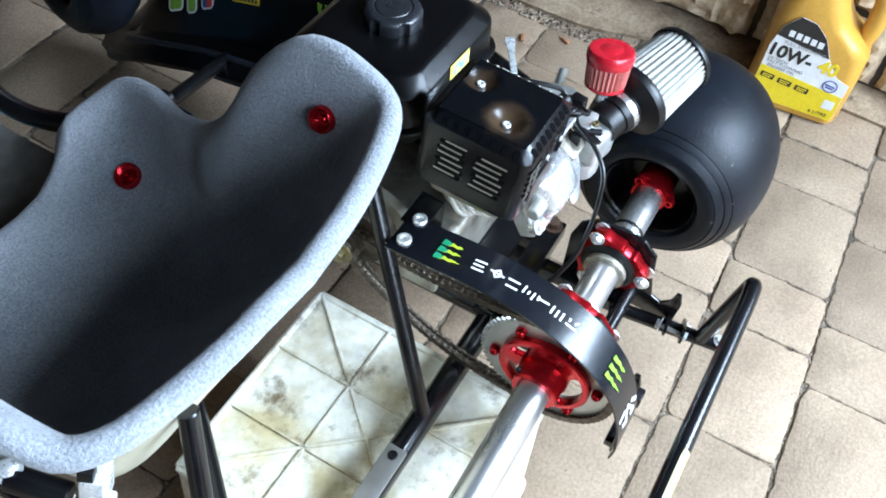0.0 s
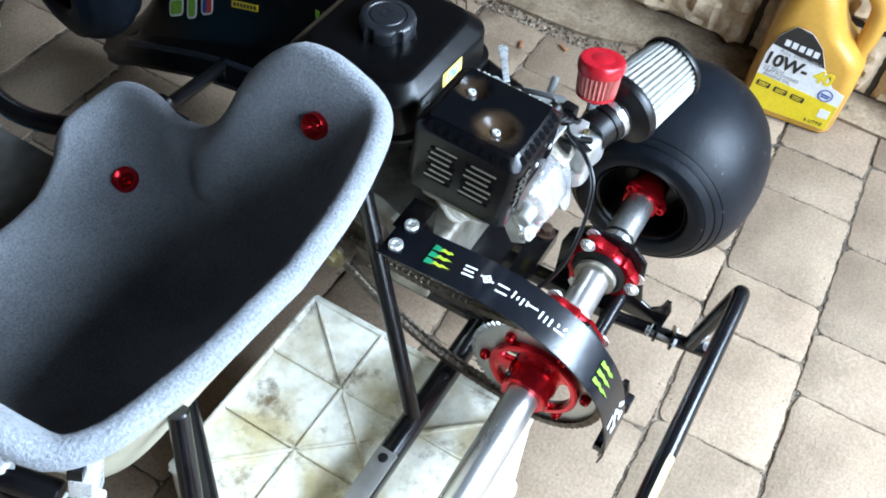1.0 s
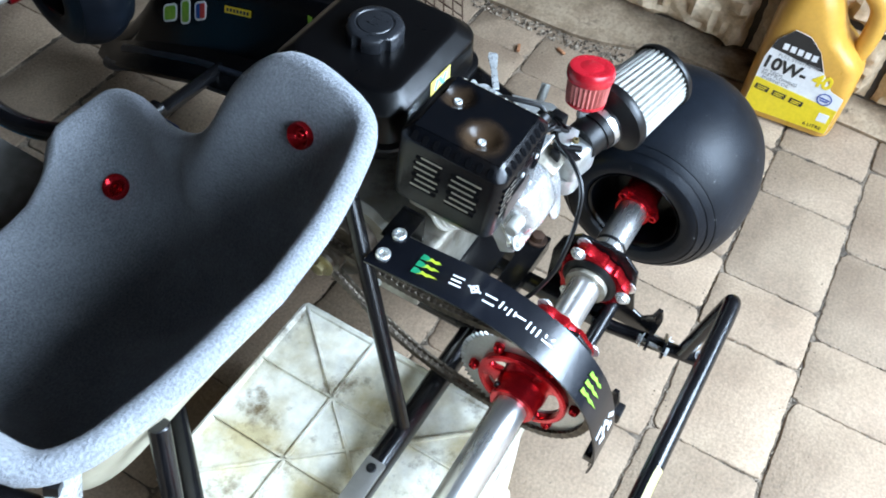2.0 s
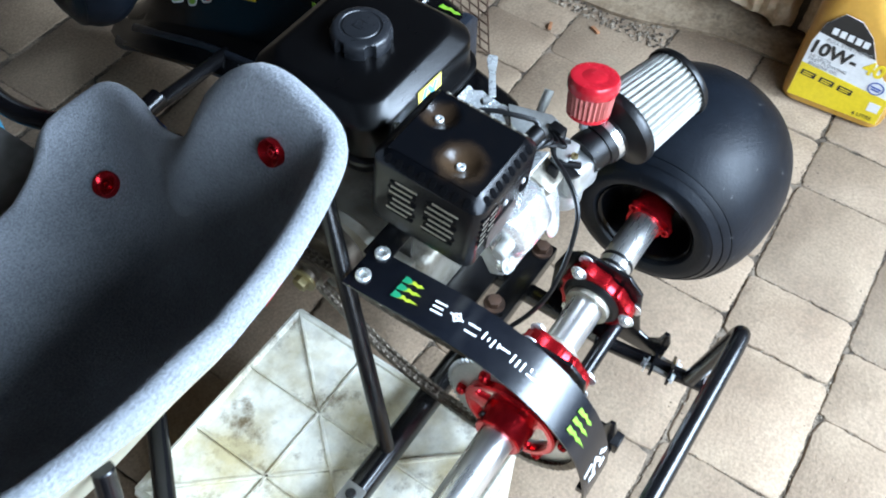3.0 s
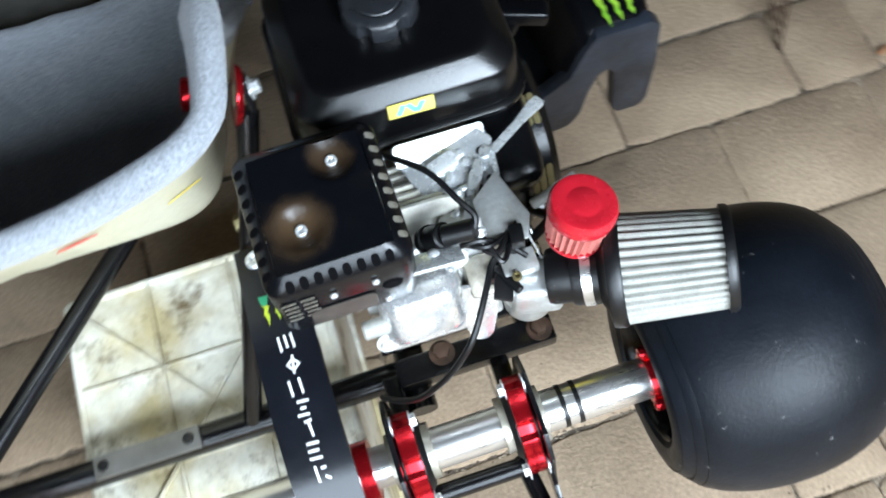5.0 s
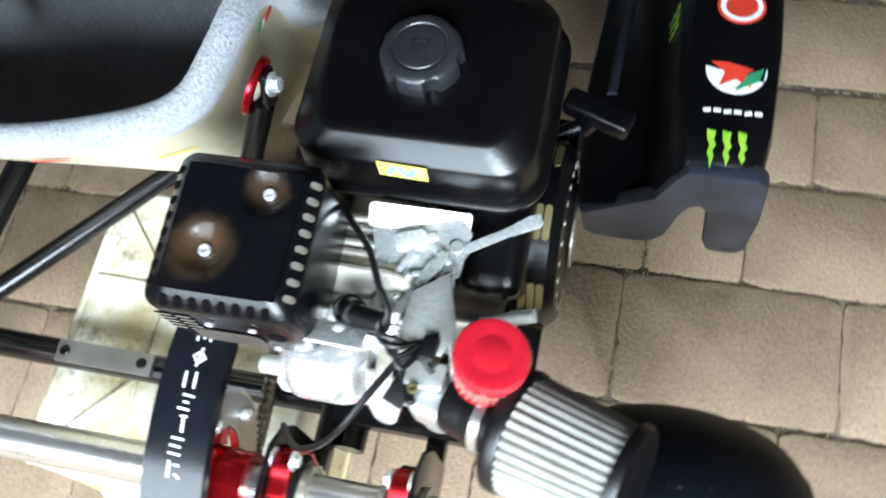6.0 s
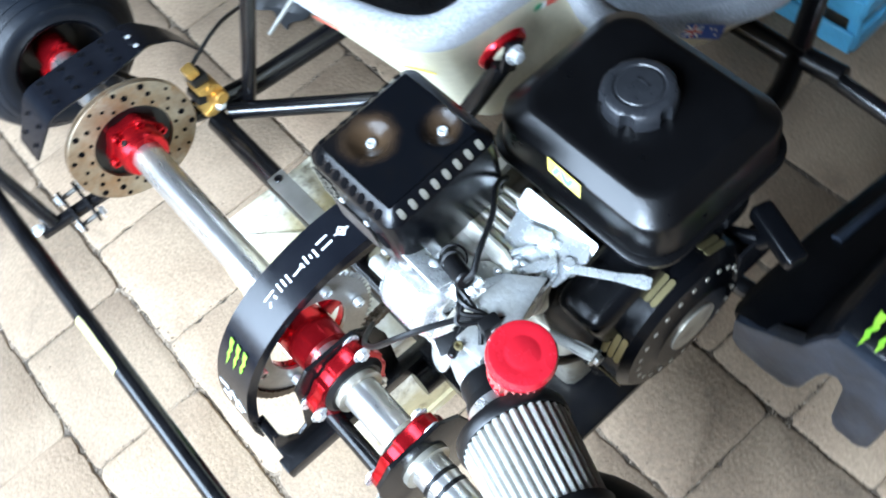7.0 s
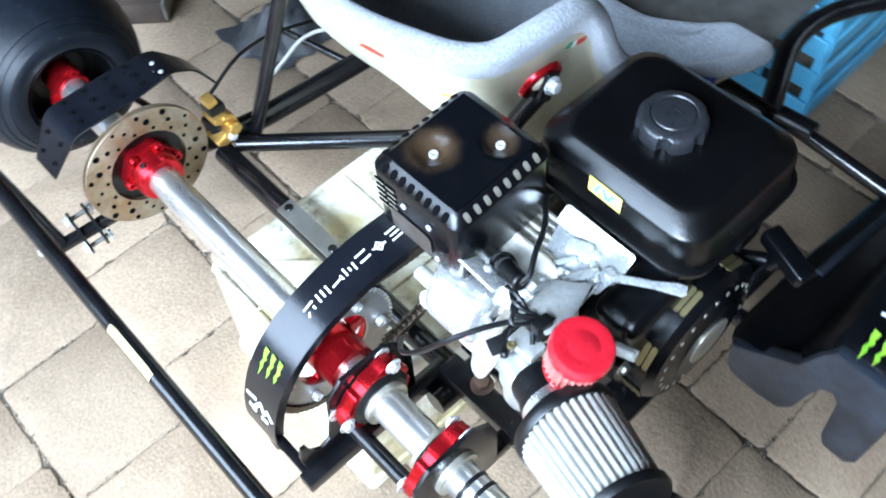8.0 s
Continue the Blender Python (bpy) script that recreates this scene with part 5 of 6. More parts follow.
def dome_top(nx=34):
    """The guard's top sheet with two dished screw seats."""
    g = []
    for i in range(nx + 1):
        row = []
        for j in range(nx + 1):
            x, y = (i / nx - 0.5) * (WX - 0.025), (j / nx - 0.5) * (WY - 0.025)
            z = H / 2 - 0.0005
            for cx, cy in DISHES:
                q = math.hypot(x - cx, y - cy)
                z -= 0.0092 * (1 - (q / 0.0205) ** 2) ** 1.4 if q < 0.0205 else 0
            row.append((x, y, z))
        g.append(row)
    return g


DISHES = ((0.018, 0.032), (-0.018, -0.015))
for (cx, cy), spread, much in zip(DISHES, (0.027, 0.036), (0.6, 0.9)):
    scorch(M_MUFFLER, MM @ Vector((cx, cy, H / 2)) - base_of(eng), 0.016, spread, much)
muffler = part("muffler_guard", join(loft(secs, False), sheet(dome_top(), -0.0015)), M_MUFFLER, eng, "black heat-stained slotted muffler guard")
muffler.data.transform(Matrix.Translation(base_of(eng)))
muffler.data.transform(Matrix.Translation(-base_of(eng)) @ MM)
for cx, cy in DISHES:
    piece("bolt", bolt_mesh("bolt", 0.0046, 0.0034, M_ZINC), MM @ Matrix.Translation((cx, cy, H / 2 - 0.0098)), muffler)
SLOT = bm_obj("slot", slab(rrect(0.0050, 0.0096, 0.0024, 4), 0.0006, Matrix()), M_DARKALU)
SLOTD = bm_obj("slot", slab(rrect(0.0060, 0.0098, 0.0029, 4), 0.0006, Matrix()), M_GAP)
for k in range(8):
    f = (k - 3.5) / 7
    piece("slot", SLOTD, MM @ pose(f * 0.074, -WY / 2 + 0.0049, H / 2 - 0.0067, 45, 0, 0), muffler)
    piece("slot", SLOT, MM @ pose(WX / 2 - 0.0049, f * 0.084, H / 2 - 0.0067, 0, 45, 0) @ pose(0, 0, 0, 0, 0, 90), muffler)
    piece("slot", SLOTD, MM @ pose(-WX / 2 + 0.0049, f * 0.084, H / 2 - 0.0067, 0, -45, 0) @ pose(0, 0, 0, 0, 0, 90), muffler)
for y, w in ((0.020, 0.030), (-0.022, 0.034)):
    gap = bm_obj("louvre", slab(rrect(w, 0.0042, 0.0018, 3), 0.0007, Matrix()), M_GAP)
    edge = bm_obj("louvre", slab(rrect(w - 0.006, 0.0017, 0.0008, 3), 0.0007, Matrix()), M_DARKALU)
    for k in range(6):
        m = MM @ pose(-WX / 2 - 0.0002, y + 0.0016 * (k % 2), H / 2 - 0.028 - 0.0082 * k, 0, -90, 0) @ pose(0, 0, 0, 0, 0, 90)
        piece("louvre", gap, m, muffler)
        piece("louvre", edge, m @ pose(0.003 * (k % 3 - 1), -0.0022, 0.0003), muffler)
CUT = bm_obj("louvre", slab(rrect(0.0125, 0.0040, 0.0016, 3), 0.0007, Matrix()), M_GAP)
CUTLIP = bm_obj("louvre", slab(rrect(0.0110, 0.0016, 0.0007, 3), 0.0007, Matrix()), M_DARKALU)
for k in range(5):
    for x in (-0.043, -0.029):
        m = MM @ pose(x + 0.0008 * (k % 2), -WY / 2 - 0.0002, H / 2 - 0.024 - 0.0085 * k, 90, 0, 0)
        piece("louvre", CUT, m, muffler)
        piece("louvre", CUTLIP, m @ pose(0, -0.0022, 0.0003), muffler)
part("exhaust_outlet", rod(MM @ Vector((0.034, -WY / 2 + 0.01, -0.004)), MM @ Vector((0.034, -WY / 2 - 0.0015, -0.004)), 0.0085), M_GAP, muffler, "dark exhaust outlet")
part("guard_patch", slab(rrect(0.052, 0.030, 0.006), 0.0012, MM @ pose(-0.006, -WY / 2 - 0.001, -0.022, 90, 0, 0), 0.0005), M_PATCH, muffler, "dull brownish riveted cover patch")
for x, z in ((-0.01, 0.016), (0.022, 0.016), (0.028, -0.03)):
    piece("rivet", bolt_mesh("rivet", 0.003, 0.002, M_ZINC), MM @ pose(x, -WY / 2 - 0.0018, z, 90, 0, 0), muffler)
part("muffler_body", box((0.085, 0.09, 0.08), at(MX, MY + 0.005, MZ - 0.035), 0.014, 3), M_DARKALU, eng, "stained steel muffler")

# fuel tank
TM = at(0.037, 0.3175, 0.550, 0, 0, 0)
tank_secs = []
for h, w, d, r in ((-0.047, 0.165, 0.139, 0.03), (-0.042, 0.185, 0.159, 0.032), (-0.019, 0.197, 0.172, 0.034), (-0.0145, 0.200, 0.175, 0.035), (-0.0135, 0.211, 0.186, 0.036), (-0.0125, 0.213, 0.188, 0.036), (-0.008, 0.213, 0.188, 0.036), (-0.0065, 0.209, 0.184, 0.036), (-0.0055, 0.203, 0.177, 0.034), (0.004, 0.200, 0.174, 0.033), (0.030, 0.197, 0.171, 0.031), (0.0325, 0.195, 0.169, 0.031), (0.034, 0.192, 0.166, 0.030), (0.0455, 0.166, 0.140, 0.028), (0.0472, 0.161, 0.135, 0.027), (0.0478, 0.150, 0.124, 0.026), (0.0465, 0.10, 0.074, 0.02)):
    tank_secs.append([TM @ Vector((x, y, h)) for x, y in rrect(w, d, r, 8)])
tank = part("fuel_tank", loft(tank_secs), M_TANK, eng, "satin black pressed-steel fuel tank")
rim = []
for i in range(96):
    a = 2 * math.pi * (i + 0.5) / 96
    rim.append((a, 0.0335 - 0.0052 * min(1.0, max(0.0, 2.4 * (math.cos(6 * a + 0.6) - 0.42)))))
cap_secs = []
for h, f, deep in ((0.043, 0.96, 1.0), (0.046, 1.0, 1.0), (0.0565, 1.0, 1.0), (0.0600, 0.985, 0.75), (0.0625, 0.95, 0.25), (0.0640, 0.90, 0.0), (0.0652, 0.80, 0.0), (0.0655, 0.68, 0.0), (0.0645, 0.655, 0.0), (0.0645, 0.60, 0.0), (0.0656, 0.575, 0.0), (0.0664, 0.40, 0.0)):
    cap_secs.append([TM @ Vector((-0.002 + f * (0.0335 - deep * (0.0335 - r)) * math.cos(a), 0.002 + f * (0.0335 - deep * (0.0335 - r)) * math.sin(a), h)) for a, r in rim])
capo = part("fuel_cap", loft(cap_secs), M_CAP, tank, "dark grey notched plastic fuel cap")
strokes([(-0.006, -0.005, -0.006, 0.005), (0.006, -0.005, 0.006, 0.005), (-0.006, 0.005, 0.006, 0.005)], 0.0022, TM @ pose(-0.002, 0.002, 0.0666), M_CAP, capo, "mark", "raised pump mark")
JM = Matrix.Translation((0.0345, 0.2306, 0.5765)) @ pose(0, 0, 0, 87, 0, -2)
part("sticker", box((0.040, 0.019, 0.0006), JM), M_PALE, tank, "small yellow and pale blue sticker", False)
strokes([(-0.011, -0.005, -0.007, 0.005), (-0.002, 0.005, 0.003, -0.004), (0.005, -0.005, 0.010, 0.005)], 0.0045, JM @ pose(0, 0, 0.0006), M_CYAN, tank, "sticker", "pale blue bars")

# governor plate and throttle lever
plate = part("throttle_plate", slab(rrect(0.082, 0.021, 0.004), 0.002, at(0.049, 0.2065, 0.5445, 42, 7, 3), 0.0006), M_ZINC, eng, "bright zinc throttle control plate")
part("plate_ledge", slab([(-0.044, 0.033), (0.033, 0.033), (0.044, 0.018), (0.040, -0.017), (0.027, -0.028), (-0.004, -0.034), (-0.019, -0.030), (-0.032, -0.002)], 0.002, at(0.049, 0.182, 0.5395, 5, -3, 0), 0.0006), M_SHEET, plate, "bent zinc control plate with punched holes")
for x, y, a, w, d in ((0.052, 0.190, 20, 0.030, 0.007), (0.072, 0.180, -38, 0.022, 0.006), (0.044, 0.168, 62, 0.026, 0.006), (0.062, 0.162, 8, 0.020, 0.005)):
    part("plate_rib", box((w, d, 0.006), at(x, y, 0.5425, 10, 0, a), 0.0022, 3), M_SHEET, plate)
part("plate_tab", slab(rrect(0.026, 0.014, 0.004), 0.002, at(0.046, 0.188, 0.545, 20, -8, 15), 0.0006), M_ZINC, plate)
part("lever_pivot", lathe([(0, 0), (0.009, 0), (0.009, 0.004), (0.005, 0.006), (0.005, 0.010), (0, 0.010)], at(0.083, 0.187, 0.537), 20), M_ZINC, plate)
for x, y, z, r in ((0.069, 0.157, 0.5402, 0.0042), (0.069, 0.174, 0.5410, 0.0042), (0.080, 0.163, 0.5410, 0.0036), (0.080, 0.190, 0.5425, 0.0036)):
    piece("hole", bm_obj("hole", lathe([(0, 0), (r, 0), (r, 0.0006), (0, 0.0006)], Matrix(), 14), M_RUBBER), at(x, y, z + 0.0012, 12, 6, -2), plate)
part("throttle_lever", slab([(-0.034, -0.004), (0.0, -0.0035), (0.026, -0.006), (0.030, -0.004), (0.030, 0.005), (0.022, 0.0065), (0.0, 0.004), (-0.034, 0.004)], 0.002, at(0.119, 0.2035, 0.5455, 0, 0, 32), 0.0006), M_ZINC, eng, "bright flat throttle lever")
part("spring", sweep([(0.068 + 0.03 * i / 90, 0.13 - 0.02 * i / 90 + 0.0032 * math.cos(i * 0.9), 0.535 + 0.0032 * math.sin(i * 0.9)) for i in range(91)], 0.0007, 5), M_ZINC, eng, "thin throttle return spring")
part("link_rod", sweep(rounded([(0.085, 0.17, 0.548), (0.09, 0.12, 0.545), (0.098, 0.085, 0.53)], 0.01), 0.0011, 6), M_ZINC, eng)

# carburettor, intake and air filter
part("choke_bracket", join(box((0.016, 0.034, 0.004), at(0.062, 0.076, 0.532, 0, 20, -20), 0.001), box((0.008, 0.012, 0.03), at(0.056, 0.086, 0.518), 0.002), rod((0.060, 0.088, 0.535), (0.072, 0.062, 0.535), 0.004)), M_RUBBER, eng, "black choke bracket")
carb = part("carburettor", join(box((0.044, 0.036, 0.046), at(0.090, 0.074, 0.502, 0, 0, -12), 0.008, 3), lathe([(0, 0), (0.02, 0.0), (0.022, 0.006), (0.022, 0.026), (0, 0.03)], at(0.085, 0.08, 0.455), 28), lathe([(0, 0), (0.021, 0), (0.021, 0.02), (0, 0.02)], at(0.105, 0.072, 0.515, 0, 90, -14), 28), box((0.03, 0.02, 0.012), at(0.078, 0.085, 0.535), 0.003)), M_ALU, eng, "cast alloy carburettor with bright body")
for x, y, z in ((0.072, 0.072, 0.542), (0.095, 0.095, 0.53), (0.1, 0.06, 0.532)):
    piece("screw", bolt_mesh("screw", 0.004, 0.004, M_BRASS), at(x, y, z), carb)
part("intake_block", box((0.035, 0.035, 0.04), at(0.052, 0.098, 0.505, 25, 0, 0), 0.006, 2), M_DARKALU, eng)
FA, FB = Vector((0.122, 0.066, 0.522)), Vector((0.236, 0.031, 0.546))
fl = (FB - FA).length
FM = frame_to(FA, FB)
filt = part("air_filter", lathe([(0.020, -0.004), (0.0255, -0.004), (0.0265, 0.0), (0.0265, 0.018), (0.033, 0.022), (0.0465, 0.026), (0.0475, 0.029), (0.0475, 0.036), (0.046, 0.038), (0.030, 0.038)], FM, 44), M_RUBBER, eng, "cone air filter with black rubber base and end cap")
nple = 36
sec = []
for h, r in ((0.036, 0.0445), (fl - 0.004, 0.0390)):
    sec.append([FM @ Vector(((r + (-0.0030 if i % 4 == 0 else (0.0010 if i % 4 == 2 else 0.0002))) * math.cos(2 * math.pi * i / (4 * nple)), (r + (-0.0030 if i % 4 == 0 else (0.0010 if i % 4 == 2 else 0.0002))) * math.sin(2 * math.pi * i / (4 * nple)), h)) for i in range(4 * nple)])
part("pleats", loft(sec), M_GAUZE, filt, "pale grey wire-gauze filter pleats", False)
part("end_cap", lathe([(0.034, fl - 0.006), (0.0432, fl - 0.006), (0.0432, fl - 0.001), (0.041, fl + 0.002), (0.03, fl + 0.0025), (0.012, fl + 0.001), (0, fl + 0.001)], FM, 44), M_RUBBER, filt)
cl = part("hose_clamp", lathe([(0.0262, 0.005), (0.0275, 0.005), (0.0275, 0.013), (0.0262, 0.013)], FM, 40, True), M_STEEL, filt, "bright worm-drive hose clamp")
part("clamp_screw", box((0.012, 0.009, 0.011), FM @ pose(0.004, -0.031, 0.008), 0.002), M_ZINC, cl)
part("intake_pipe", lathe([(0, -0.024), (0.0225, -0.024), (0.0235, -0.020), (0.0235, 0.002), (0, 0.002)], FM, 32), M_RUBBER, eng, "black rubber intake hose")
BT = Vector((0.1325, 0.092, 0.600))
bd = Vector((0.05, 0.03, 0.3)).normalized()
BM_ = frame_to(BT - bd * 0.046, BT)
br = part("breather_filter", lathe([(0, 0.030), (0.0262, 0.030), (0.0275, 0.033), (0.0275, 0.0415), (0.0255, 0.0455), (0.021, 0.0465), (0.015, 0.0452), (0.0125, 0.0455), (0.011, 0.0462), (0, 0.0462)], BM_, 48), M_REDPLASTIC, eng, "small red crankcase breather filter")
sec = []
for h, r in ((0.002, 0.0222), (0.031, 0.0242)):
    sec.append([BM_ @ Vector(((r + (0.0014 if i % 2 else -0.0014)) * math.cos(2 * math.pi * i / 56), (r + (0.0014 if i % 2 else -0.0014)) * math.sin(2 * math.pi * i / 56), h)) for i in range(56)])
part("pleats", loft(sec), M_REDMESH, br, "pale red pleats", False)
part("base", lathe([(0, -0.004), (0.019, -0.004), (0.0235, 0.0), (0.0235, 0.003), (0, 0.003)], BM_, 40), M_REDPLASTIC, br)
part("breather_neck", join(rod(BM_ @ Vector((0, 0, -0.022)), BM_ @ Vector((0, 0, -0.002)), 0.007), slab(hexagon(0.0095), 0.006, BM_ @ pose(0, 0, -0.012))), M_ZINC, br, "bright threaded neck")
part("fuel_hose", sweep(rounded([(0.12, 0.17, 0.44), (0.125, 0.13, 0.50), (0.10, 0.11, 0.52), (0.085, 0.1, 0.52)], 0.02), 0.0042, 10), M_RUBBER, eng)
part("throttle_cable", sweep(rounded([(0.078, 0.098, 0.556), (0.058, 0.092, 0.546), (0.040, 0.060, 0.545), (0.022, 0.035, 0.530), (-0.002, 0.026, 0.490), (-0.032, 0.026, 0.448), (-0.052, 0.038, 0.42), (-0.066, 0.052, 0.40)], 0.03, 9), 0.0028, 8), M_RUBBER, eng, "thin black throttle cable")
for k in range(4):
    part("wire", sweep(rounded([(0.03 + 0.008 * k, 0.105, 0.558 + 0.003 * k), (0.05 + 0.004 * k, 0.10 - 0.008 * k, 0.572 - 0.004 * k), (0.07 + 0.006 * k, 0.10 + 0.006 * k, 0.553), (0.085, 0.085 + 0.01 * k, 0.545)], 0.012, 5), 0.0024, 7), M_RUBBER, eng)
part("fuel_tap", join(rod((0.108, 0.138, 0.520), (0.150, 0.146, 0.529), 0.0048), box((0.022, 0.011, 0.005), at(0.141, 0.1445, 0.5275, 0, -10, 12), 0.0015)), M_GAUZE, eng, "pale plastic fuel tap lever")
part("dipstick", join(rod((0.118, 0.118, 0.40), (0.135, 0.112, 0.43), 0.012), rod((0.135, 0.112, 0.43), (0.142, 0.11, 0.445), 0.006)), M_YELLOW, eng, "yellow oil filler dipstick")

# blower housing and recoil starter on the outer side
RC = Vector((0.121, 0.262, 0.425))
RM = Matrix.Translation(RC) @ pose(0, 0, 0, 0, 90, 0)
part("blower_housing", join(lathe([(0, -0.075), (0.075, -0.072), (0.09, -0.062), (0.093, -0.05), (0.093, 0.0), (0.088, 0.006), (0, 0.008)], RM, 56), box((0.055, 0.10, 0.07), at(0.108, 0.22, 0.495, 18, 0, 0), 0.02, 4), box((0.06, 0.14, 0.05), at(0.105, 0.30, 0.495), 0.018, 4)), M_PLASTIC, eng, "black fan housing")
rec = part("recoil_starter", lathe([(0.0855, 0.004), (0.0855, 0.028), (0.078, 0.036), (0.05, 0.0385), (0.046, 0.042), (0, 0.042)], RM, 56), M_PLASTIC, eng, "black recoil starter cover")
VENT = bm_obj("vent", slab(rrect(0.030, 0.0062, 0.003, 3), 0.001, Matrix()), M_BRASS)
HOLE3 = bm_obj("vent", lathe([(0, 0), (0.0028, 0), (0.0028, 0.0008), (0, 0.0008)], Matrix(), 10), M_DARKALU)
for k in range(8):
    if k == 6:
        continue
    for j in range(3):
        piece("vent", VENT, RM @ pose(0, 0, 0, 0, 0, 198 + 45 * k) @ pose(0.0857, 0, 0.009 + 0.0075 * j, 0, 90, 0) @ pose(0, 0, 0, 0, 0, 90), rec)
for k in range(24):
    a = radians(15 * k)
    piece("vent", HOLE3, RM @ Matrix.Translation((0.066 * math.cos(a), 0.066 * math.sin(a), 0.0368)), rec)
part("boss", lathe([(0, 0.042), (0.028, 0.042), (0.028, 0.0435), (0, 0.0435)], RM, 36), M_DARKALU, rec)
for a in (140, 260):
    piece("bolt", HEX, RM @ pose(0, 0, 0, 0, 0, a) @ pose(0.091, 0, 0.006), rec)
part("starter_handle", join(box((0.064, 0.022, 0.020), at(0.171, 0.357, 0.485, 0, 5, -18), 0.006, 3), rod((0.120, 0.338, 0.455), (0.162, 0.355, 0.470), 0.0075), rod((0.158, 0.354, 0.463), (0.169, 0.357, 0.482), 0.010)), M_PLASTIC, eng, "black plastic pull-start grip")
part("bracket", join(box((0.03, 0.05, 0.004), at(0.145, 0.36, 0.42), 0.001), box((0.004, 0.05, 0.05), at(0.158, 0.35, 0.445), 0.001)), M_TUBE, eng)


# ---- loose things ----
def crate_white():
    x0, x1, y0, y1, zt = -0.408, -0.106, -0.012, 0.328, 0.232
    cx, cy = (x0 + x1) / 2, (y0 + y1) / 2
    t = thing("plastic_crate", (cx, cy, 0), "upturned grubby white plastic crate under the kart", "crate")
    secs = [[(cx + x, cy + y, z) for x, y in rrect((x1 - x0) * f, (y1 - y0) * f, 0.012)] for z, f in ((0.0, 1.06), (0.02, 1.06), (0.022, 1.03), (zt - 0.02, 1.0), (zt - 0.006, 0.998), (zt - 0.003, 0.985))]
    part("side_wall", loft(secs), M_CRATE, t)
    w, d = (x1 - x0), (y1 - y0)
    rim = [(cx - w / 2 + 0.004, cy - d / 2 + 0.004, zt - 0.003), (cx + w / 2 - 0.004, cy - d / 2 + 0.004, zt - 0.003), (cx + w / 2 - 0.004, cy + d / 2 - 0.004, zt - 0.003), (cx - w / 2 + 0.004, cy + d / 2 - 0.004, zt - 0.003)]
    for a, b in zip(rim, rim[1:] + rim[:1]):
        part("rib", rod(a, b, 0.005, 8), M_CRATE, t)
    nodes = [(-w / 6, 0), (w / 6, 0), (-w / 6, -d / 6), (w / 6, d / 6)]
    lines = [((-w / 6, -d / 2), (-w / 6, d / 2)), ((w / 6, -d / 2), (w / 6, d / 2)), ((-w / 2, -d / 6), (w / 2, -d / 6)), ((-w / 2, d / 6), (w / 2, d / 6)), ((-w / 2, -d / 2), (-w / 6, -d / 6)), ((w / 2, d / 2), (w / 6, d / 6)), ((-w / 2, d / 2), (-w / 6, d / 6)), ((w / 2, -d / 2), (w / 6, -d / 6)), ((-w / 6, -d / 6), (w / 6, d / 6)), ((-w / 6, d / 6), (w / 6, -d / 6))]
    for (ax0, ay0), (bx, by) in lines:
        a, b = Vector((cx + ax0 * 0.98, cy + ay0 * 0.98, zt - 0.002)), Vector((cx + bx * 0.98, cy + by * 0.98, zt - 0.002))
        m = frame_to(a, b)
        part("rib", box((0.0042, 0.007, (b - a).length), m @ pose(0, 0, (b - a).length / 2), 0.0008, 1), M_CRATE, t)
    return t


crate_white()


def crate_blue():
    t = thing("plastic_crate", (-0.24, 1.11, 0), "light blue slatted plastic crate under the kart's front", "crate")
    m = at(-0.24, 1.11, 0.0, 0, 0, 1)
    w, d, h = 0.31, 0.30, 0.235
    for z in (0.02, 0.09, 0.16, 0.215):
        for s in (-1, 1):
            part("slat", box((w, 0.008, 0.042), m @ pose(0, s * d / 2, z + 0.001), 0.002, 1), M_BLUE, t)
            part("slat", box((0.008, d - 0.012, 0.042), m @ pose(s * w / 2, 0, z + 0.001), 0.002, 1), M_BLUE, t)
    for sx in (-1, -0.33, 0.33, 1):
        for s in (-1, 1):
            part("post", box((0.02, 0.012, h), m @ pose(sx * (w / 2 - 0.008), s * (d / 2 - 0.009), h / 2), 0.002, 1), M_BLUE, t)
    part("floor", box((w - 0.01, d - 0.01, 0.006), m @ pose(0, 0, h - 0.006), 0.001, 1), M_BLUE, t)
    return t


crate_blue()


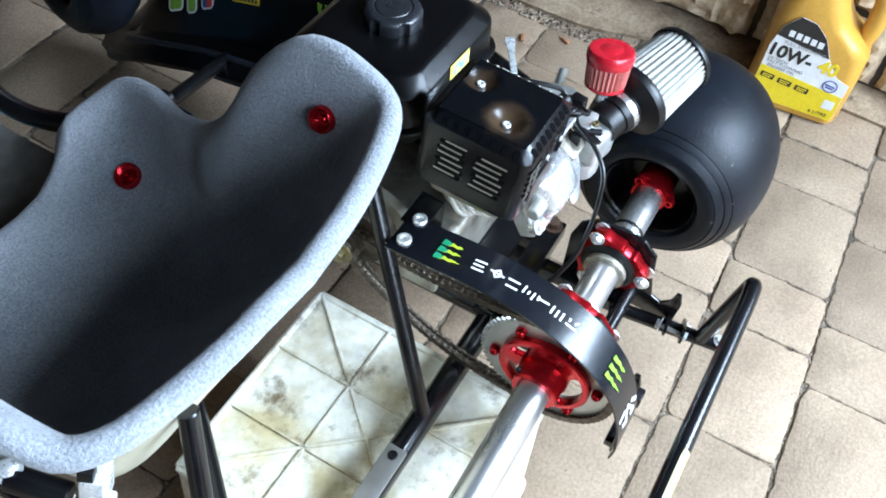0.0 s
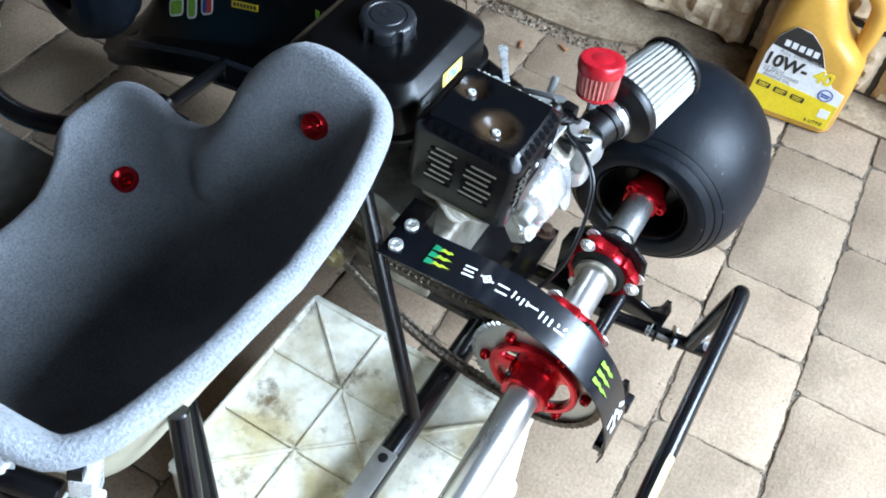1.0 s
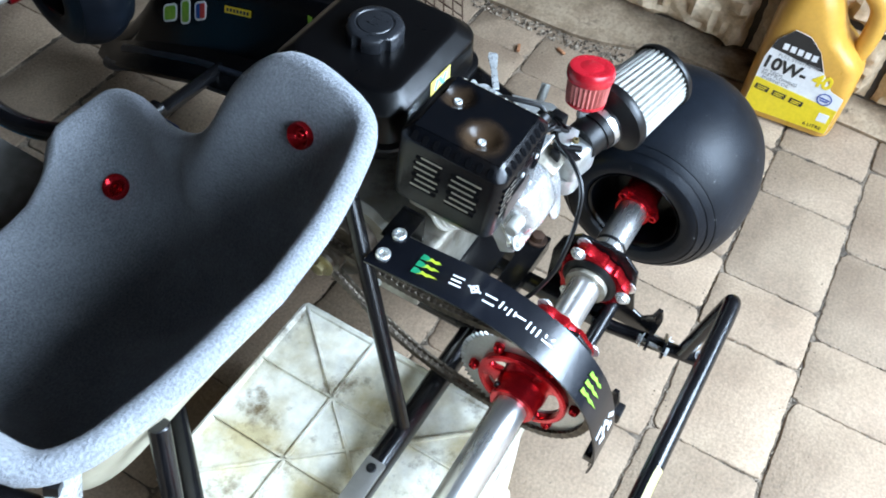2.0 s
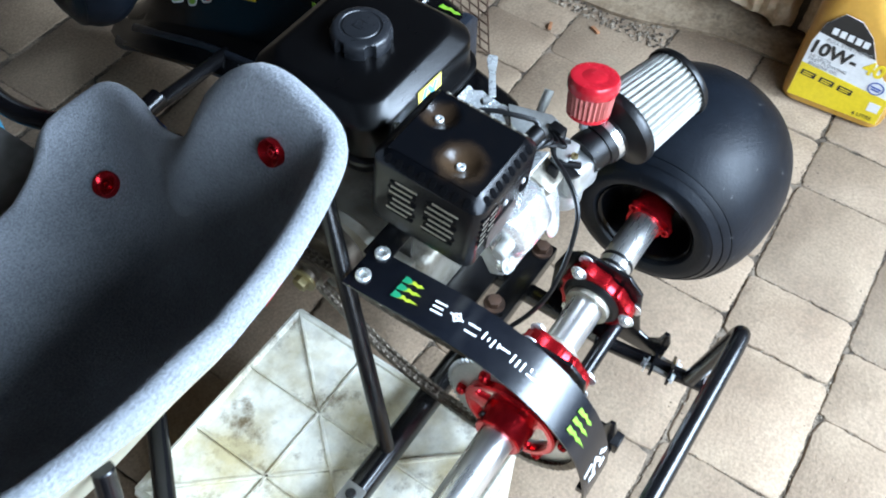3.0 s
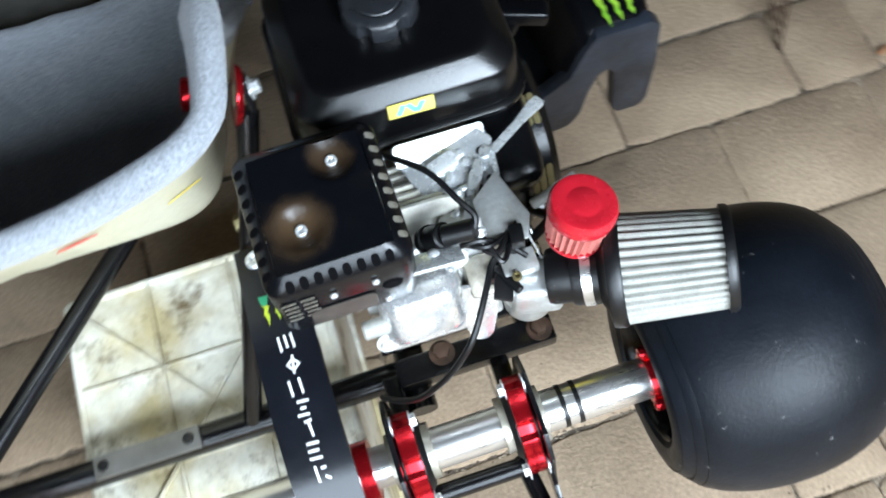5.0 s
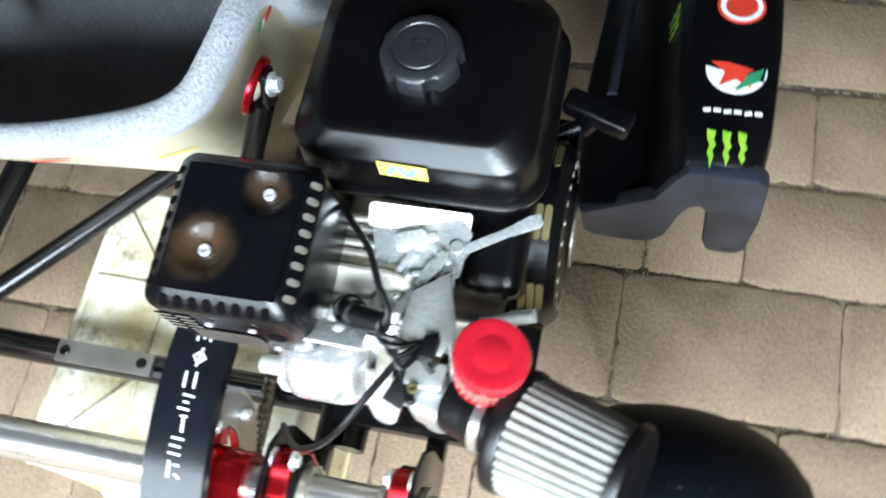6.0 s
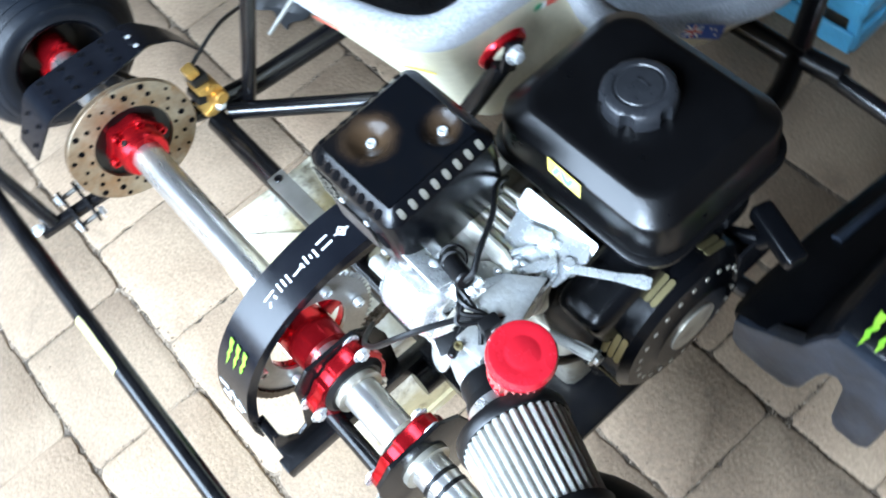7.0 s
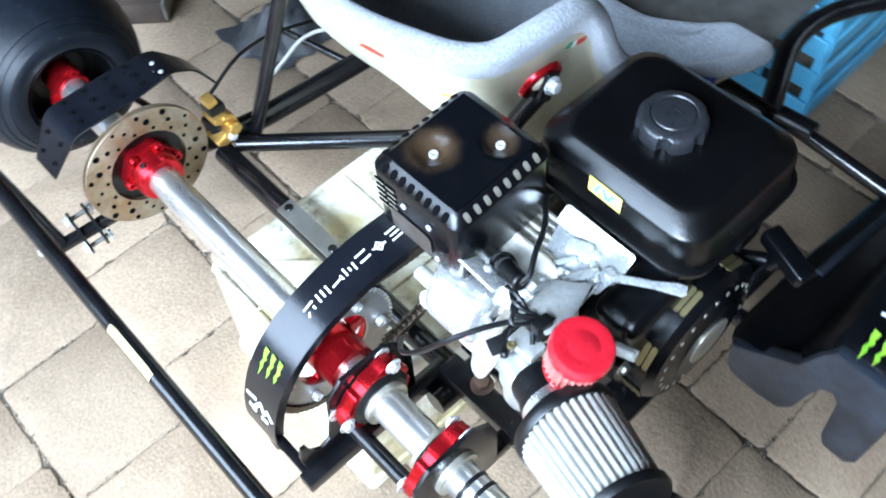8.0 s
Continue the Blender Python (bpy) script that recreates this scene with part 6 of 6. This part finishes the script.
def oil_bottle():
    t = thing("oil_bottle", (0.955, -0.105, 0.0), "gold plastic engine-oil bottle with handle and yellow label", "bottle")
    m = at(0.966, -0.106, 0.0, 0, 0, -84) @ Matrix.Diagonal((1.15, 1.15, 1.15, 1))  # its own x runs along the label, y away from it
    secs = []
    for z, w, d, x, r in ((0.0, 0.150, 0.085, 0, 0.02), (0.006, 0.166, 0.100, 0, 0.024), (0.02, 0.170, 0.104, 0, 0.026), (0.10, 0.170, 0.104, 0, 0.026), (0.145, 0.168, 0.103, -0.001, 0.028), (0.165, 0.150, 0.100, -0.010, 0.03), (0.185, 0.122, 0.097, -0.023, 0.031), (0.205, 0.108, 0.095, -0.029, 0.032), (0.235, 0.092, 0.088, -0.034, 0.034), (0.262, 0.070, 0.074, -0.038, 0.034), (0.278, 0.048, 0.052, -0.04, 0.024), (0.29, 0.046, 0.046, -0.04, 0.022)):
        secs.append([m @ Vector((x + a, b, z)) for a, b in rrect(w, d, r)])
    body = part("body", loft(secs), M_OILJUG, t)
    part("cap", lathe([(0, 0), (0.024, 0), (0.024, 0.018), (0.021, 0.022), (0, 0.022)], m @ pose(-0.04, 0, 0.288), 32), M_OILJUG, t)
    part("handle", sweep(rounded([m @ Vector(p) for p in ((0.058, 0, 0.125), (0.071, 0, 0.185), (0.066, 0, 0.250), (0.028, 0, 0.280), (-0.02, 0, 0.268))], 0.03), 0.0185, 16), M_OILJUG, t)
    y = -0.0525
    lm = m @ pose(0, y, 0, 90, 0, 0)
    label = part("label", slab([(-0.074, 0.018), (0.074, 0.018), (0.074, 0.098), (0.05, 0.106), (0.026, 0.135), (0.006, 0.172), (-0.018, 0.193), (-0.045, 0.197), (-0.066, 0.17), (-0.074, 0.13)], 0.0006, lm), M_WHITE, t, "white and yellow oil label", False)
    part("label_panel", slab([(-0.0735, 0.0185), (0.0735, 0.0185), (0.0735, 0.072), (-0.0735, 0.088)], 0.0004, lm @ pose(0, 0, 0.0007)), M_YELLOW, label, smooth=False)
    part("label_panel", slab([(0.024, 0.137), (0.006, 0.1715), (-0.018, 0.1925), (-0.045, 0.1965), (-0.0655, 0.17), (-0.0695, 0.152)], 0.0004, lm @ pose(0, 0, 0.0007)), M_BLACKINK, label, smooth=False)
    for k in range(5):
        part("mark", box((0.009, 0.012, 0.0004), lm @ pose(-0.048 + 0.0125 * k, 0.162 - 0.0012 * k, 0.0013)), M_WHITE, label, smooth=False)
    writing("FULL SYNTHETIC", 0.0085, lm @ pose(-0.018, 0.141, 0.0010, 0, 0, -3), M_GREYINK, label, stretch=1.1)
    writing("10W-", 0.034, lm @ pose(-0.036, 0.121, 0.0010, 0, 0, -3), M_BLACKINK, label, stretch=0.95, depth=0.0006, bold=0.0011)
    writing("40", 0.034, lm @ pose(0.030, 0.118, 0.0010, 0, 0, -3), M_YELLOW, label, stretch=0.95, depth=0.0006, bold=0.0011)
    for k, s in enumerate(("HI TECH", "FAST FLOWING", "ENGINE OIL")):
        writing(s, 0.0082, lm @ pose((-0.050, -0.036, -0.040)[k], 0.1045 - 0.0078 * k, 0.0010, 0, 0, -4), M_GREYINK, label, stretch=1.1)
    for k in range(3):
        part("mark", box((0.024, 0.011, 0.0004), lm @ pose(-0.056 + 0.031 * k, 0.069 - 0.003 * k, 0.0015, 0, 0, -5), 0.0001, 1), M_BLACKINK, label, smooth=False)
        strokes([(-0.008, 0.002, 0.008, 0.002), (-0.008, -0.002, 0.006, -0.002)], 0.0016, lm @ pose(-0.056 + 0.031 * k, 0.069 - 0.003 * k, 0.0021, 0, 0, -5), M_YELLOW, label, "mark")
    part("mark", lathe([(0.0105, 0), (0.0125, 0), (0.0125, 0.0004), (0.0105, 0.0004)], lm @ pose(0.046, 0.087, 0.0012), 28, True), M_BLUEINK, label, smooth=False)
    strokes([(-0.008, 0.002, 0.008, 0.0), (-0.006, -0.003, 0.006, -0.004)], 0.0025, lm @ pose(0.046, 0.087, 0.0013), M_BLUEINK, label, "mark")
    part("mark", box((0.018, 0.018, 0.0004), lm @ pose(0.058, 0.05, 0.0013)), M_WHITE, label, smooth=False)
    writing("6 LITRE", 0.010, lm @ pose(0.048, 0.027, 0.0013), M_BLACKINK, label)
    return t


oil_bottle()


def wire_panel():
    t = thing("wire_mesh", (0.78, 0.62, 0.0), "rusty square wire mesh panel leaning by the wall", "wire mesh")
    m = at(0.70, 0.66, 0.0, 0, 0, 75) @ pose(0, 0, 0, -8, 0, 0)
    for k in range(14):
        part("wire", rod(m @ Vector((-0.17 + 0.026 * k, 0, 0.0)), m @ Vector((-0.17 + 0.026 * k, 0, 0.36)), 0.0016, 6), M_RUST, t)
    for k in range(14):
        part("wire", rod(m @ Vector((-0.175, 0.003, 0.01 + 0.026 * k)), m @ Vector((0.175, 0.003, 0.01 + 0.026 * k)), 0.0016, 6), M_RUST, t)
    return t


wire_panel()

for x, y, a in ((0.80, 0.44, 20), (0.845, 0.36, 65)):
    lone("wood_chip", box((0.022, 0.007, 0.005), at(x, y, 0.0035, 0, 0, a), 0.0015), M_CHIP, "small reddish wood chip lying on pavers", "wood chip", group="chips by the wall")



def bag():
    """A crumpled dark sheet on the ground beyond the seat."""
    g = []
    for i in range(25):
        row = []
        for j in range(25):
            u, v = i / 24 - 0.5, j / 24 - 0.5
            h = 0.075 * max(0.0, 1 - (2.1 * math.hypot(u, v)) ** 2) * (1 + 0.4 * noise.noise((u * 6, v * 6, 3))) + 0.02 * noise.noise((u * 15, v * 15, 1)) * max(0, 0.5 - math.hypot(u, v)) * 2
            row.append((-0.92 + 0.17 * u + 0.03 * noise.noise((v * 5, 2, u)), 0.46 + 0.20 * v + 0.025 * noise.noise((u * 5, 7, v)), 0.004 + max(0.0, h)))
        g.append(row)
    return lone("plastic_sheet", sheet(g, 0.002), M_GREYCLOTH, "crumpled dark grey plastic sheet on pavers", "plastic sheet")


bag()


timber = thing("timber_block", (-1.20, 0.28, 0.0), "dark weathered timber offcut lying on pavers", "timber")
part("block", box((0.15, 0.09, 0.05), at(-1.20, 0.28, 0.0265, 0, 0, 48), 0.004), M_TIMBER, timber)
part("cut_end", box((0.004, 0.084, 0.044), at(-1.20, 0.28, 0.0265, 0, 0, 48) @ pose(0.076, 0, 0), 0.001), M_GAUZE, timber, "pale sawn end")


# ---- pavers and wall stones ----
pavement = thing("pavement", (0, 0, 0), "beige concrete pavers laid in straight courses with dirty joints", "paving", kind="structure")
rng = random.Random(4)


def joint_line(c, x):
    """Where the joint before course c runs at x; the rear courses lie slightly askew."""
    skew = {-1: 0.20, 0: 0.20, 1: 0.15, 2: 0.07}.get(c, 0.0)
    step = c if c <= 4 else 4 + 0.88 * (c - 4) - 0.03
    return -0.335 + COURSE * (step + skew * max(0.0, x - 0.1))


COURSE = 0.1868


def paver_mesh(length, width, seed):
    r = random.Random(seed)
    out = []
    for (x0, y0), (x1, y1) in zip([(-1, -1), (1, -1), (1, 1), (-1, 1)], [(1, -1), (1, 1), (-1, 1), (-1, -1)]):
        for k in range(19):
            t = k / 19
            x, y = (x0 + (x1 - x0) * t) * length / 2, (y0 + (y1 - y0) * t) * width / 2
            cut = (0.0040, 0.0012)[k] if k < 2 else (0.0012 if k == 18 else 0.0)
            j = r.uniform(-0.0018, 0.0010) - (0.003 if r.random() < 0.05 else 0)
            sx, sy = (1 if x > 0 else -1), (1 if y > 0 else -1)
            out.append((x + (j - cut) * sx * (abs(x) > length * 0.49), y + (j - cut) * sy * (abs(y) > width * 0.49)))
    top = [(x * (1 - 0.0048 / length), y * (1 - 0.0048 / width), 0.0) for x, y in out]
    soft = [(x * (1 - 0.002 / length), y * (1 - 0.002 / width), -0.0009) for x, y in out]
    mid = [(x, y, -0.002 - r.uniform(0, 0.0012)) for x, y in out]
    low = [(x, y, -0.015) for x, y in out]
    return bm_obj("paver", loft([low, mid, soft, top]), M_PAVER)


PAVER_SETS = {}
LENGTHS = (0.132, 0.19, 0.24, 0.285)
# cross joints of the courses round the kart, by course number
JOINTS = {0: (-0.613, -0.375, -0.12, 0.130, 0.353, 0.485, 0.717, 0.850), -1: (0.300, 0.438, 0.660), 1: (-0.70, -0.47, 0.38), 2: (0.30,), 3: (-0.715, 0.217), 4: (0.24,), -2: (0.2, 0.47)}
EDGE_X = 1.045
ENDS = {}


def paver_of(L, W):
    """A shared mesh for a paver of that size."""
    key = (round(L, 3), round(W, 2))
    if key not in PAVER_SETS:
        PAVER_SETS[key] = [paver_mesh(L - 0.0006, W - 0.0034, 11 * i + int(L * 1000)) for i in range(5 if L in LENGTHS else 1)]
    return rng.choice(PAVER_SETS[key])


for c in range(-5, 11):
    known = sorted(JOINTS.get(c, (rng.uniform(0, 0.28),)))
    xs = list(known)
    # long stretches between two known joints are split
    for a, b in zip(known[:-1], known[1:]):
        n = max(1, round((b - a) / 0.25))
        xs.extend(a + (b - a) * k / n for k in range(1, n))
    while max(xs) < EDGE_X - 0.02:
        L = rng.choice((0.285, 0.285, 0.24, 0.19, 0.132))
        xs.append(max(xs) + L if max(xs) + L < EDGE_X - 0.05 else EDGE_X)
    while min(xs) > -1.5:
        xs.append(min(xs) - rng.choice((0.285, 0.285, 0.24, 0.19, 0.132)))
    xs.sort()
    ENDS[c] = xs[0]
    for a, b in zip(xs[:-1], xs[1:]):
        x, L = (a + b) / 2, b - a
        y0, y1 = joint_line(c, x), joint_line(c + 1, x)
        slope = math.degrees(math.atan2(joint_line(c, b) + joint_line(c + 1, b) - joint_line(c, a) - joint_line(c + 1, a), 2 * L))
        m = pose(x, (y0 + y1) / 2 + rng.uniform(-0.0012, 0.0012), rng.uniform(-0.0022, 0.0012), rng.uniform(-0.35, 0.35), rng.uniform(-0.3, 0.3), slope + rng.uniform(-0.35, 0.35) + rng.choice((0, 180)))
        piece("paver", paver_of(L, y1 - y0), m, pavement)

# the same paving farther out, where single pavers are too far off to tell apart
fv, ff = [], []


def far_paver(x0, x1, y0, y1):
    n = len(fv)
    g, e, z = 0.0016, 0.004, rng.uniform(-0.002, 0.001)
    for h, d in ((-0.015, g), (-0.002 + z, g), (z, g + e)):
        fv.extend([(x0 + d, y0 + d, h), (x1 - d, y0 + d, h), (x1 - d, y1 - d, h), (x0 + d, y1 - d, h)])
    for k in (0, 4):
        for q in range(4):
            ff.append((n + k + q, n + k + (q + 1) % 4, n + k + 4 + (q + 1) % 4, n + k + 4 + q))
    ff.append((n + 8, n + 9, n + 10, n + 11))


for c in range(-17, 26):
    y, y_next = joint_line(c, 0.0), joint_line(c + 1, 0.0)
    x = ENDS.get(c, EDGE_X)
    while x > -3.15:
        L = min(rng.choice((0.285, 0.24, 0.19)), x + 3.16)
        far_paver(x - L, x, y, y_next)
        x -= L
fme = bpy.data.meshes.new("far_pavers")
fme.from_pydata(fv, [], ff)
fbm = bmesh.new()
fbm.from_mesh(fme)
bpy.data.meshes.remove(fme)
tagged(part("far_paving", fbm, M_PAVER, pavement, "", False), kind="stuff")

# dirt and grit gathered along the wall
rg = random.Random(9)
gv, gf = [], []


def crumb(x, y, z, r):
    """One flattened four-sided crumb."""
    n = len(gv)
    a = rg.uniform(0, 6.28)
    for k in range(4):
        q = r * rg.uniform(0.6, 1.4)
        gv.append((x + q * math.cos(a + 1.57 * k), y + q * math.sin(a + 1.57 * k), z))
    gv.append((x, y, z + r * rg.uniform(0.5, 1.0)))
    gv.append((x, y, z - r * 0.5))
    for k in range(4):
        gf.append((n + k, n + (k + 1) % 4, n + 4))
        gf.append((n + (k + 1) % 4, n + k, n + 5))


for i in range(5200):
    y = rg.uniform(-0.6, 1.5)
    edge = 0.90 if y > 0.22 else 1.02
    crumb(edge + abs(rg.gauss(0, 0.06)) - 0.03, y, 0.001, rg.choice((0.001, 0.0015, 0.002, 0.003, 0.0045)))
for i in range(9000):
    x, c = rg.uniform(-1.3, 1.0), rg.randrange(-4, 9)
    loose = rg.random() < 0.12
    crumb(x, joint_line(c, x) + rg.gauss(0, 0.010 if loose else 0.0017), 0.0004 if loose else -0.0026 + rg.uniform(0, 0.002), rg.uniform(0.0006, 0.0022))
for c, xs in JOINTS.items():
    for x in xs:
        for i in range(110):
            crumb(x + rg.gauss(0, 0.0022), rg.uniform(joint_line(c, x), joint_line(c + 1, x)), -0.0018 + rg.uniform(0, 0.0012), rg.uniform(0.0006, 0.0019))
for i in range(700):
    crumb(rg.uniform(-1.2, 0.95), rg.uniform(-0.9, 1.2), 0.0006, rg.uniform(0.0004, 0.0016))
gme = bpy.data.meshes.new("grit")
gme.from_pydata(gv, [], gf)
grit = bmesh.new()
grit.from_mesh(gme)
bpy.data.meshes.remove(gme)
lone("grit", grit, M_DIRT, "loose dirt and grit along wall and joints", "dirt", "stuff")
bank = []
for i in range(176):
    y = -3.0 + 0.04 * i
    near = 0.990 - 0.085 / (1 + math.exp(-(y - 0.24) * 22))
    row = []
    for k in range(12):
        x = near + (1.10 - near) * k / 11
        h = 0.013 * (k / 11) ** 0.8 + 0.007 * noise.noise((x * 14, y * 11, 0)) + 0.006 * noise.noise((x * 45, y * 40, 5))
        row.append((x, y, 0.0005 + max(-0.004, h * min(1.0, k / 3) - (0.003 if k == 0 else 0.0))))
    bank.append(row)
lone("footing", sheet(bank, -0.012), M_EARTH, "low bank of dry earth along the wall's foot", "earth", "structure")


def stone_mesh(length, height, seed):
    r = random.Random(seed)
    nx, nz = 26, 12
    grid = []
    for k in range(nz + 1):
        row = []
        for i in range(nx + 1):
            u, v = i / nx, k / nz
            e = min(u, 1 - u) * length
            f = min(v, 1 - v) * height
            out = 0.034 * min(1, e / 0.022) ** 0.5 * min(1, f / 0.022) ** 0.5
            d = out * (0.75 + 0.7 * noise.noise((u * length * 22 + seed, v * height * 22, seed * 1.7)) + 0.5 * noise.noise((u * length * 55 + seed, v * height * 55, seed)) + 0.25 * noise.noise((u * length * 130 + seed, v * height * 130, seed)))
            row.append((-d, (u - 0.5) * length + r.uniform(-0.002, 0.002), (v - 0.5) * height))
        grid.append(row)
    return bm_obj("stone_block", sheet(grid, -0.03), M_STONE)


rows = [(0.025, 0.15), (0.18, 0.16), (0.345, 0.15)]
STONES = {}
for i in range(5):
    for h in (0.15, 0.16):
        for L in (0.27, 0.36, 0.44):
            STONES[(i, h, L)] = stone_mesh(L - 0.014, h - 0.012, i * 7 + int(L * 100) + int(h * 1000))
for z0, h in rows:
    y = 2.6 + rng.uniform(0, 0.2)
    while y > -1.2:
        L = rng.choice((0.27, 0.36, 0.44))
        piece("stone_block", STONES[(rng.randrange(5), h, L)], pose(WALL_X + 0.025, y - L / 2, z0 + h / 2, rng.uniform(-0.6, 0.6)), wall_east)
        y -= L
